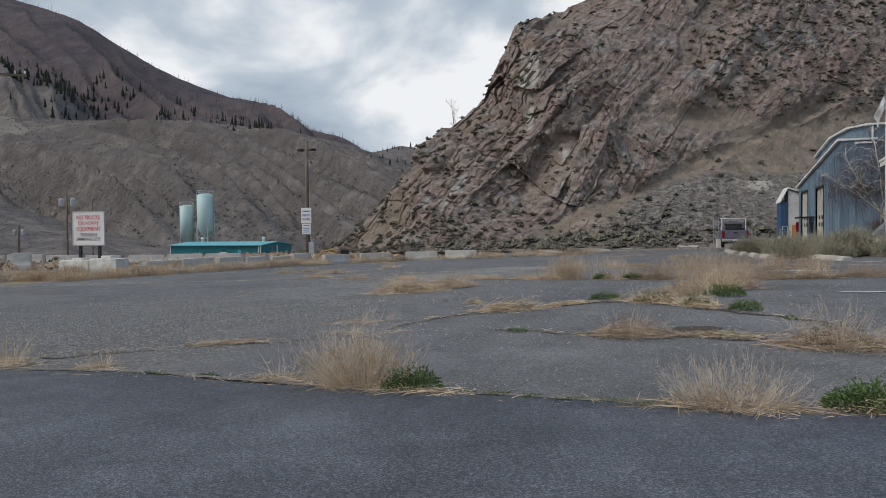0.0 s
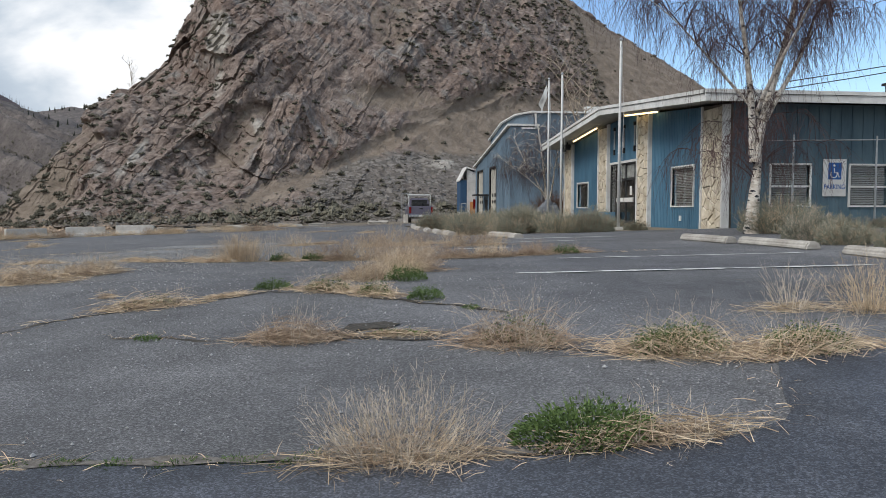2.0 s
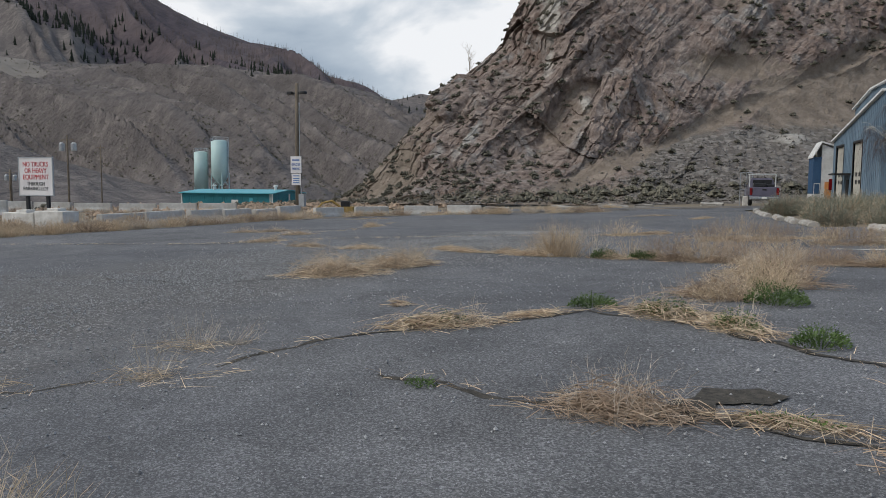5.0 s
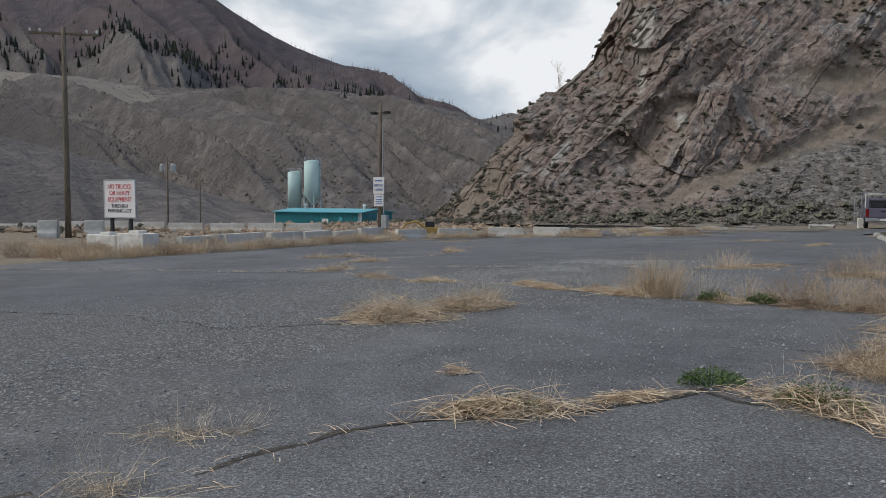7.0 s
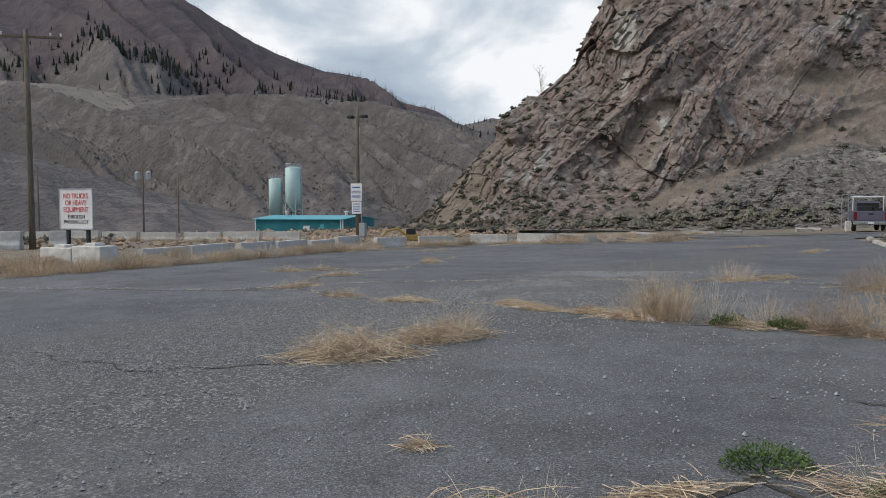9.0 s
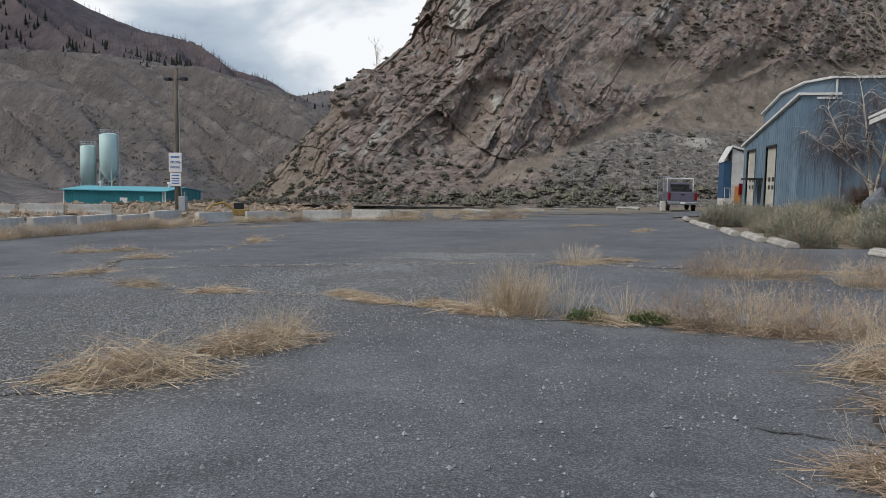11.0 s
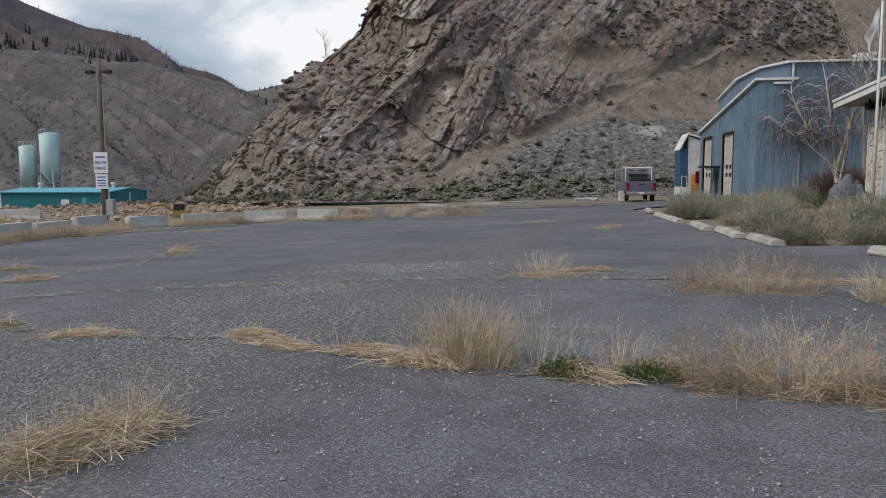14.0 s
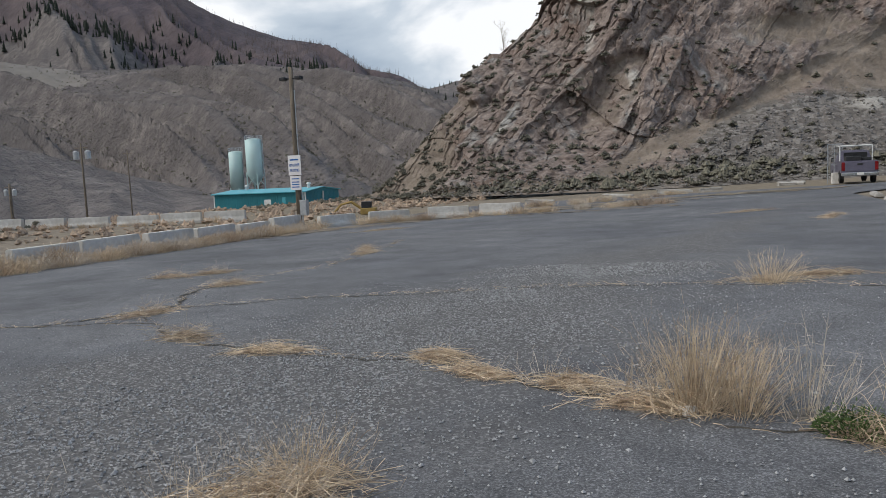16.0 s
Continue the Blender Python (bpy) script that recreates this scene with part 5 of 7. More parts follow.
for x in (5.0, 22.0):
    bm = bmesh.new()
    tube(bm, [(x, 6.0, 5.6), (x, 6.0, 6.6), (x, 6.0, 6.62), (x, 6.0, 7.0)], [0.35, 0.35, 0.6, 0.4], 10)
    part("roof_vent", bm, WHITE, teal)


def silo(x, y, r, z0, z1, legs):
    """A cement silo; with legs it stands on a braced frame over a hopper."""
    s = thing("silo", pose(x, y, -6.4), "pale green cylindrical cement silo with guard rail", "silo", "silos")
    bm = bmesh.new()
    if legs:
        tube(bm, [(0, 0, z0 - 3.6), (0, 0, z0), (0, 0, z1), (0, 0, z1 + 0.5)], [0.6, r, r, r * 0.6], 32)
    else:
        tube(bm, [(0, 0, z0), (0, 0, z1), (0, 0, z1 + 0.4)], [r, r, r * 0.6], 32)
    part("tank", bm, SILO, s, smooth=True)
    for k in range(4):
        a = math.pi / 4 + k * math.pi / 2
        bm = bmesh.new()
        tube(bm, [(r * math.cos(a), r * math.sin(a), 0), (r * math.cos(a), r * math.sin(a), z0 + 0.6)], [0.22, 0.22], 8)
        part("leg", bm, SILO, s)
        b = a + math.pi / 2
        for za, zb in ((z0 - 4.2, z0), (z0, z0 - 4.2)):
            bm = bmesh.new()
            tube(bm, [(r * math.cos(a), r * math.sin(a), za), (r * math.cos(b), r * math.sin(b), zb)], [0.09, 0.09], 6)
            part("brace", bm, SILO, s)
    bm = bmesh.new()
    for k in range(14):
        a = 2 * math.pi * k / 14
        tube(bm, [(r * math.cos(a), r * math.sin(a), z1), (r * math.cos(a), r * math.sin(a), z1 + 1.5)], [0.06, 0.06], 5)
    for zz in (0.8, 1.5):
        tube(bm, [(r * math.cos(a), r * math.sin(a), z1 + zz) for a in np.linspace(0, 6.283, 25)], [0.06] * 25, 5)
    part("guard_rail", bm, STEEL, s)
    bm = bmesh.new()
    tube(bm, [(r + 0.3, 0.1, 0), (r + 0.3, 0.1, z1 + 0.6)], [0.16, 0.16], 6)
    for zz in np.arange(1.0, z1, 1.2):
        box(bm, r - 0.02, -0.3, zz, r + 0.5, 0.3, zz + 0.08)
    part("ladder", bm, STEEL, s)


silo(-157.5, 226.0, 2.4, 5.6, 18.2, False)
silo(-150.9, 227.5, 2.95, 10.6, 22.0, True)

# ---- concrete: barriers, blocks, kerbs, wheel stops ----
def barrier(x, y, rz, length, height, width=0.5, group="lot barriers", label="weathered concrete barrier block at the lot's edge"):
    ob = thing("concrete_barrier", pose(x, y, gz(x, y) - 0.06, 0, 0, rz), label, "barrier", group)
    bm = bmesh.new()
    w, h, l = width / 2, height, length / 2
    prism(bm, [(-w, 0), (w, 0), (w, h * 0.25), (w * 0.72, h * 0.5), (w * 0.6, h), (-w * 0.6, h), (-w * 0.72, h * 0.5), (-w, h * 0.25)], "y", -l, l)
    bmesh.ops.bevel(bm, geom=bm.edges[:], offset=0.025, segments=2, affect="EDGES")
    part("body", bm, CONCRETE, ob)
    part("slots", boxes((-w - 0.004, -l * 0.6, 0.0, -w + 0.05, -l * 0.45, 0.09), (-w - 0.004, l * 0.45, 0.0, -w + 0.05, l * 0.6, 0.09)), CRACK, ob)
    return ob


rb = random.Random(8)
y = 28.6
while y < 43.5:
    l = rb.choice((2.3, 2.9, 2.5))
    barrier(-18.2 + rb.uniform(-0.12, 0.12), y + l / 2, rb.uniform(-4, 4), l, rb.uniform(0.62, 0.78))
    y += l + (rb.uniform(0.1, 0.35) if rb.random() < 0.8 else 1.2)
for x, yy, rz in ((-17.2, 45.6, -25), (-15.3, 47.6, -50), (-12.6, 49.0, -72), (-10.0, 49.6, -82)):
    barrier(x, yy, rz, 2.1, 0.62)
for k in range(9):
    x, yy = -59.5 + 3.1 * k + (0.5 if k > 5 else 0), 50.0 + 1.12 * k
    barrier(x, yy, -70 + rb.uniform(-2, 2), 3.0, rb.uniform(0.75, 0.88), 0.6, "far barriers", "pale concrete barrier across the far yard")
for x, yy in ((-40.95, 40.3), (-39.0, 42.2)):
    barrier(x, yy, -47, 1.15, 1.15, 1.3, "pole blocks", "pale concrete block by a utility pole")

# sign on a pair of concrete blocks
for x0, x1, h, tone_ in ((-21.05, -19.55, 0.78, "grey"), (-19.5, -18.2, 0.86, "pale")):
    g0 = gz(-20, 27.2)
    blk = thing("concrete_block", pose((x0 + x1) / 2, 27.2, g0 - 0.08), f"{tone_} stacked concrete block under a sign", "block", "sign blocks")
    w = (x1 - x0) / 2
    part("body", boxes((-w, -0.38, 0, w, 0.38, h), bev=0.03), CONCRETE, blk)
    part("lug", boxes((-0.25, -0.2, h - 0.01, 0.25, 0.2, h + 0.1), bev=0.03), CONCRETE, blk)
sg = thing("warning_sign", pose(-20.37, 27.8, gz(-20.4, 27.8)), "white board sign with red and black lettering on posts", "sign")
zb = gz(-20.4, 27.8)
part("board", boxes((-0.8, -0.03, 0.8 - zb, 0.8, 0.0, 2.2 - zb), bev=0.006), SIGN_WHITE, sg)
part("frame", boxes((-0.83, -0.04, 0.77 - zb, 0.83, 0.01, 0.81 - zb), (-0.83, -0.04, 2.19 - zb, 0.83, 0.01, 2.23 - zb), (-0.83, -0.04, 0.81 - zb, -0.79, 0.01, 2.19 - zb), (0.79, -0.04, 0.81 - zb, 0.83, 0.01, 2.19 - zb)), STEEL, sg)
for x in (-0.5, 0.48):
    part("post", boxes((x - 0.06, 0.01, 0, x + 0.06, 0.1, 2.0 - zb)), DARK, sg)
for i, (words, w, size, mat_) in enumerate((("NO TRUCKS", 1.2, 0.26, SIGN_RED), ("OR HEAVY", 1.05, 0.26, SIGN_RED), ("EQUIPMENT", 1.22, 0.26, SIGN_RED), ("THROUGH", 0.85, 0.2, SIGN_BLACK), ("PARKING LOT", 1.22, 0.2, SIGN_BLACK))):
    text_part("lettering", words, size, mat_, sg, pose(0, -0.036, (1.95, 1.71, 1.47, 1.22, 1.04)[i] - zb, 90, 0, 0), w)


def wheel_stop(x, y, rz, l=1.9, name="wheel_stop", label="rounded worn concrete wheel stop on the lot", group="wheel stops", h=0.165):
    ob = thing(name, pose(x, y, gz(x, y) - 0.01, 0, 0, rz), label, "wheel stop", group)
    bm = bmesh.new()
    prism(bm, [(-0.17, 0), (0.17, 0), (0.15, h * 0.6), (0.09, h), (-0.09, h), (-0.15, h * 0.6)], "y", -l / 2, l / 2)
    bmesh.ops.bevel(bm, geom=[e for e in bm.edges], offset=0.03, segments=2, affect="EDGES")
    part("body", bm, KERB, ob)
    for yy in (-l * 0.3, l * 0.3):
        b = bmesh.new()
        tube(b, [(0, yy, h - 0.01), (0, yy, h + 0.006)], [0.02, 0.02], 8)
        part("pin", b, RUST, ob)


for x, y, rz, l in ((11.2, 20.15, 4, 2.0), (11.5, 17.8, 0, 2.5), (11.3, 14.2, -5, 2.4), (7.5, 25.5, 12, 2.0)):
    wheel_stop(x, y, rz, l)
for x, y, l in ((6.3, 29.5, 1.9), (6.2, 32.2, 2.5), (6.12, 35.2, 2.6), (6.1, 39.8, 2.8), (6.2, 43.0, 2.4), (6.5, 48.5, 2.4)):
    wheel_stop(x, y, rb.uniform(-4, 4), l, "kerb_stone", "weathered concrete kerb stone edging the planting", "kerb stones")

# broken concrete and litter at the far edge
for i, (x, y, l) in enumerate(((-3.2, 73, 2.6), (-0.6, 73.5, 1.6), (4.8, 76, 1.2), (5.6, 76.6, 1.0), (-12, 66, 2.0), (-7, 69.5, 2.2))):
    ob = thing("concrete_rubble", pose(x, y, gz(x, y) - 0.1, rb.uniform(-4, 4), rb.uniform(-8, 8), rb.uniform(60, 110)), "broken pale concrete slab lying on dirt", "rubble", "rubble")
    bm = boxes((-0.35, -l / 2, -0.05, 0.35, l / 2, 0.3), bev=0.05)
    for v in bm.verts:
        v.co += Vector((rb.uniform(-0.05, 0.05), rb.uniform(-0.08, 0.08), rb.uniform(-0.04, 0.04)))
    part("slab", bm, KERB, ob)
bag = thing("plastic_cup", pose(0.67, 18.55, gz(0.67, 18.55), 80, 20, 30), "crumpled white plastic cup lying in dry grass", "litter")
bm = bmesh.new()
tube(bm, [(0, 0, 0), (0, 0, 0.05), (0.01, 0, 0.11)], [0.04, 0.045, 0.055], 12)
part("cup", bm, WHITE, bag)


# ---- poles ----
def wood_pole(x, y, h, label, r=0.15, lean=(0, 0)):
    p = thing("utility_pole", pose(x, y, gz(x, y) - 0.1), label, "pole", "utility poles")
    bm = bmesh.new()
    tube(bm, [(lean[0] * k, lean[1] * k, h * k) for k in (0, 0.3, 0.6, 1)], [r, r * 0.92, r * 0.82, r * 0.68], 14)
    part("shaft", bm, POLE_WOOD, p, smooth=True)
    return p


lp = wood_pole(-18.85, 44.9, 7.9, "weathered wooden light pole with two notices")
part("lamp_arm", boxes((-0.42, -0.035, 7.32, 0.45, 0.035, 7.38)), DARK, lp)
for x in (-0.42, 0.45):
    f = part("floodlight", boxes((x - 0.15, -0.2, 7.28, x + 0.15, 0.12, 7.44), bev=0.03), DARK, lp)
part("meter_box", boxes((0.16, -0.22, 0.75, 0.52, 0.05, 1.5), bev=0.02), STEEL, lp)
bm = bmesh.new()
tube(bm, [(0.22, -0.1, 0), (0.22, -0.1, 0.75)], [0.05, 0.05], 8)
tube(bm, [(0.3, -0.1, 1.5), (0.17, -0.05, 2.4), (0.14, -0.02, 6.8)], [0.025, 0.025, 0.025], 8)
part("conduit", bm, STEEL, lp)
n1_ = part("notice", boxes((-0.33, -0.24, 2.72, 0.37, -0.2, 3.68), bev=0.006), SIGN_WHITE, lp, "white notice with blue lettering")
text_part("lettering", "EMPLOYEE", 0.2, SIGN_BLUE, n1_, pose(0.02, -0.245, 3.2, 90, 0, 0), 0.56)
text_part("lettering", "PARKING", 0.2, SIGN_BLUE, n1_, pose(0.02, -0.245, 2.95, 90, 0, 0), 0.52)
part("print", boxes((-0.22, -0.246, 3.43, 0.26, -0.242, 3.5)), SIGN_BLUE, n1_)
n2_ = part("notice", boxes((-0.27, -0.24, 2.0, 0.33, -0.2, 2.68), bev=0.006), SIGN_WHITE, lp, "small white notice with fine print")
part("print", boxes(*[(-0.18, -0.246, z, 0.24, -0.242, z + 0.05) for z in (2.12, 2.24, 2.36, 2.52)]), SIGN_BLUE, n2_)

up = wood_pole(-40.05, 41.05, 13.6, "tall wooden utility pole with crossarm and insulators", 0.2)
arm_ = part("crossarm", boxes((-2.1, -0.07, 13.1, 2.1, 0.07, 13.24)), POLE_WOOD, up)
arm_.rotation_euler[2] = radians(35)
for x in (-2.0, -1.4, 1.4, 2.0):
    bm = bmesh.new()
    tube(bm, [(x, 0, 13.24), (x, 0, 13.42), (x, 0, 13.46)], [0.04, 0.08, 0.035], 8)
    part("insulator", bm, WHITE, up).rotation_euler[2] = radians(35)
for px0, py0, ztop, cans in ((-75.4, 84.7, 7.6, True), (-60.0, 62.0, 2.6, True), (-110, 128, 9.0, False), (-100.0, 88.0, 8.0, False)):
    hh = ztop - gz(px0, py0)
    tp = wood_pole(px0, py0, hh, "wooden pole with grey transformer cans" if cans else "plain wooden utility pole with crossarm", 0.15)
    k = 0.75 if hh > 6 else 0.4
    part("crossarm", boxes((-1.4 * k, -0.06, hh - 0.9 * k, 1.4 * k, 0.06, hh - 0.75 * k)), POLE_WOOD, tp)
    for x in ((-1.25 * k, 1.4 * k) if cans else ()):
        bm = bmesh.new()
        tube(bm, [(x, 0, hh - 2.8 * k), (x, 0, hh - 2.7 * k), (x, 0, hh - 1.5 * k), (x, 0, hh - 1.25 * k)], [0.4 * k, 0.48 * k, 0.48 * k, 0.2 * k], 14)
        part("transformer", bm, STEEL, tp)


def flag_pole(x, y, top, flag):
    g0 = gz(x, y)
    p = thing("flag_pole", pose(x, y, g0), "white-painted metal flag pole with ball finial", "flag pole", "flag poles")
    h = top - g0
    bm = bmesh.new()
    tube(bm, [(0, 0, 0), (0, 0, h * 0.5), (0, 0, h)], [0.055, 0.05, 0.035], 12)
    part("shaft", bm, POLE_WHITE, p, smooth=True)
    bm = bmesh.new()
    bmesh.ops.create_uvsphere(bm, u_segments=12, v_segments=8, radius=0.06, matrix=Matrix.Translation((0, 0, h + 0.05)))
    part("finial", bm, STEEL, p, smooth=True)
    bm = bmesh.new()
    tube(bm, [(0.07, -0.02, 1.2), (0.12, -0.04, h * 0.6), (0.05, 0, h - 0.05)], [0.006] * 3, 5)
    part("halyard", bm, POLE_WHITE, p)
    part("base", boxes((-0.14, -0.14, 0, 0.14, 0.14, 0.12), bev=0.02), CONCRETE, p)
    if flag:
        nu, nv = 14, 10
        U_, V_2 = np.meshgrid(np.linspace(0, 1, nu), np.linspace(0, 1, nv), indexing="ij")
        fx = -0.05 - U_ * 0.42 * (1 - 0.35 * V_2) - 0.03 * np.sin(V_2 * 9)
        fy = 0.08 * np.sin(U_ * 7 + V_2 * 3)
        fz = h - 0.15 - V_2 * 0.55 - U_ * 0.75 - 0.15 * U_ ** 2
        ob = raw("flag", np.stack([fx, fy, fz], -1).reshape(-1, 3), grid_faces(nu, nv), WHITE)
        ob.parent = p
        ob["label"] = "faded limp torn flag"


flag_pole(12.2, 38.5, 7.2, True)
flag_pole(12.0, 35.5, 6.92, False)
flag_pole(12.3, 29.1, 6.98, False)


# ---- the pickup ----
tr = thing("pickup_truck", pose(8.75, 69.0, gz(8.75, 69) - 0.02) @ Matrix.Diagonal((1.1, 1.1, 1.2, 1)), "parked grey-purple pickup truck seen from behind", "truck")
bm = bmesh.new()
prism(bm, [(0.0, 0.55), (5.4, 0.5), (5.5, 0.95), (5.2, 1.12), (3.9, 1.2), (0.05, 1.25)], "x", -0.97, 0.97)
bmesh.ops.bevel(bm, geom=bm.edges[:], offset=0.05, segments=2, affect="EDGES")
part("body", bm, TRUCK, tr)
bm = bmesh.new()
lo_ = [(-0.92, 1.75, 1.2), (0.92, 1.75, 1.2), (0.92, 4.1, 1.2), (-0.92, 4.1, 1.2)]
hi_ = [(-0.72, 1.95, 1.84), (0.72, 1.95, 1.84), (0.72, 3.2, 1.86), (-0.72, 3.2, 1.86)]
vl, vh = [bm.verts.new(v) for v in lo_], [bm.verts.new(v) for v in hi_]
bm.faces.new(vh)
for i in range(4):
    bm.faces.new((vl[i], vl[(i + 1) % 4], vh[(i + 1) % 4], vh[i]))
bmesh.ops.recalc_face_normals(bm, faces=bm.faces)
bmesh.ops.bevel(bm, geom=bm.edges[:], offset=0.05, segments=2, affect="EDGES")
part("cab", bm, TRUCK, tr)
part("rear_window", boxes((-0.64, 1.80, 1.34, 0.64, 1.86, 1.72), bev=0.02), DARK, tr, "dark rear window")
part("tailgate", boxes((-0.78, -0.035, 0.68, 0.78, 0.0, 1.2), bev=0.02), TRUCK, tr)
part("tailgate_handle", boxes((-0.14, -0.06, 1.02, 0.14, -0.03, 1.1), bev=0.01), DARK, tr)
bump_ = part("bumper", boxes((-0.98, -0.2, 0.42, 0.98, 0.02, 0.62), bev=0.04), CHROME, tr)
part("licence_plate", boxes((-0.17, -0.215, 0.47, 0.17, -0.2, 0.6)), PAPER, bump_)
for x in (-0.97, 0.79):
    part("tail_light", boxes((x, -0.045, 0.72, x + 0.18, 0.05, 1.18), bev=0.02), TAIL, tr, "red tail light")
for x in (-1.12, 1.0):
    part("mirror", boxes((x, 3.6, 1.2, x + 0.14, 3.75, 1.45), bev=0.02), DARK, tr)
for x in (-0.86, 0.86):
    for y in (1.0, 4.4):
        bm = bmesh.new()
        tube(bm, [(x - 0.13, y, 0.38), (x - 0.1, y, 0.38), (x + 0.1, y, 0.38), (x + 0.13, y, 0.38)], [0.3, 0.38, 0.38, 0.3], 20)
        wh = part("wheel", bm, RUBBER, tr)
        bm = bmesh.new()
        s_ = 1 if x > 0 else -1
        tube(bm, [(x + s_ * 0.12, y, 0.38), (x + s_ * 0.14, y, 0.38)], [0.2, 0.17], 14)
        part("rim", bm, CHROME, wh)
bm = bmesh.new()
for x in (-0.88, 0.88):
    tube(bm, [(x, 1.55, 1.2), (x, 1.55, 2.1)], [0.035, 0.035], 6)
    tube(bm, [(x, 1.55, 2.08), (x, 3.0, 2.12)], [0.03, 0.03], 6)
for y in (1.55, 3.0):
    tube(bm, [(-0.9, y, 2.09), (0.9, y, 2.09)], [0.04, 0.04], 6)
part("ladder_rack", bm, WHITE, tr, "white metal ladder rack")
part("load", boxes((-0.7, 0.3, 1.24, 0.1, 1.3, 1.5), (0.2, 0.5, 1.24, 0.7, 1.5, 1.42), bev=0.04), DARK, tr)

# fence panel and bin beside the truck
fp = thing("fence_panel", pose(7.1, 71.5, gz(7.1, 71.5)), "upright grey wire fence panel beside the truck", "fence")
bm = boxes((0, 0, 0, 0.05, 0.05, 2.75), (0.45, 0, 0, 0.49, 0.04, 2.75), (0.92, 0, 0, 0.97, 0.05, 2.75), (0, 0, 2.7, 0.97, 0.05, 2.75), (0, 0, 1.3, 0.97, 0.04, 1.34))
part("frame", bm, STEEL, fp)
bm = bmesh.new()
for k in range(1, 12):
    tube(bm, [(0.08 * k, 0.02, 0.1), (0.08 * k, 0.02, 2.7)], [0.006, 0.006], 3)
part("mesh_wires", bm, STEEL, fp)
part("white_tub", boxes((7.35, 71.0, gz(7.8, 71.3) - 0.02, 8.05, 71.6, gz(7.8, 71.3) + 0.75), bev=0.05), CONCRETE)
tagged(bpy.data.objects["white_tub"], "pale grey plastic tub beside the truck", "tub")

# ---- the excavator behind the barriers ----
ev = thing("excavator", pose(-24.5, 62.0, gz(-24.5, 62) - 0.5, 0, 0, 20) @ Matrix.Diagonal((0.8, 0.8, 0.72, 1)), "small yellow excavator parked behind barriers", "excavator")
part("tracks", boxes((-1.2, -0.9, 0, 1.2, -0.45, 0.6), (-1.2, 0.45, 0, 1.2, 0.9, 0.6), bev=0.15), RUBBER, ev)
part("house", boxes((0.1, -0.8, 0.7, 1.5, 0.8, 1.35), bev=0.08), YELLOW, ev)
part("cab", boxes((0.2, -0.7, 1.3, 1.1, 0.1, 2.0), bev=0.06), DARK, ev)
bm = bmesh.new()
tube(bm, [(0.3, 0.2, 1.1), (-0.8, 0.2, 2.0), (-1.8, 0.2, 1.75)], [0.14, 0.16, 0.11], 6)
tube(bm, [(-1.75, 0.2, 1.8), (-2.5, 0.2, 0.9)], [0.12, 0.09], 6)
part("boom", bm, YELLOW, ev)
part("bucket", boxes((-2.9, -0.1, 0.45, -2.3, 0.5, 0.95), bev=0.1), DARK, ev)
# far farmstead specks and a car on the valley road
for i, (x, y, w, m_) in enumerate(((-190, 150, 5, WHITE), (-210, 130, 5, BLUE_OLD))):
    hs = thing("farm_shed", pose(x, y, gz(x, y) - 0.1, 0, 0, 20 * i), "small pale farm shed far across the valley", "shed", "farm sheds")
    bm = bmesh.new()
    prism(bm, [(-w / 2, 0), (w / 2, 0), (w / 2, 2.6), (0, 3.8), (-w / 2, 2.6)], "y", -3, 3)
    part("body", bm, m_, hs)
bl = thing("boulder", pose(14.1, 45.2, gz(14.1, 45.2) - 0.1), "blue-grey upright boulder by the office corner", "boulder")
bm = bmesh.new()
bmesh.ops.create_icosphere(bm, subdivisions=4, radius=0.8)
for v in bm.verts:
    k = 1 + 0.28 * noise.fractal(v.co * 1.3, 1.0, 2.0, 4)
    v.co = Vector((v.co.x * 0.95 * k, v.co.y * 0.7 * k, (v.co.z + 0.55) * 1.05 * k))
part("rock", bm, BOULDER, bl)

# wires to the office
bm = bmesh.new()
for dz in (0, 0.25):
    pts = [(19.0 + 40 * k, 30 + 4 * k, 5.6 + dz + 9 * k - 2.2 * k * (1 - k)) for k in np.linspace(0, 1, 14)]
    tube(bm, pts, [0.018] * 14, 4)
tagged(part("overhead_wires", bm, DARK), "two dark overhead service wires to the office roof", "wires")
bm = bmesh.new()
tube(bm, [(15.9, 27.1, 3.38), (20, 27.1, 3.45), (30, 27.1, 3.75)], [0.02] * 3, 5)
for x in (17.6, 20.6, 24):
    tube(bm, [(x, 27.1, gz(x, 27.1)), (x, 27.1, 3.6)], [0.035, 0.03], 8)
tagged(part("trellis_posts", bm, STEEL), "slim metal posts carrying a cable along the wall", "posts")

# ---- plants ----
def blade(vs, fs, base, tip, width, bend, rg, seg=3):
    """One stem as a thin bent ribbon with a slight fold."""
    base, tip = np.array(base, float), np.array(tip, float)
    d = tip - base
    side = np.cross(d, (rg.normal(), rg.normal(), rg.normal()))
    nn = np.linalg.norm(side)
    side = side / nn if nn > 1e-6 else np.array((1.0, 0, 0))
    start = len(vs)
    for k in range(seg):
        t = k / seg
        p = base + d * t + np.array((0, 0, 1.0)) * bend * 4 * t * (1 - t)
        w = width * (1 - 0.65 * t)
        vs.append(p - side * w)
        vs.append(p + side * w)
    vs.append(tip)
    for k in range(seg - 1):
        a = start + 2 * k
        fs.append((a, a + 1, a + 3, a + 2))
    a = start + 2 * (seg - 1)
    fs.append((a, a + 1, a + 2))


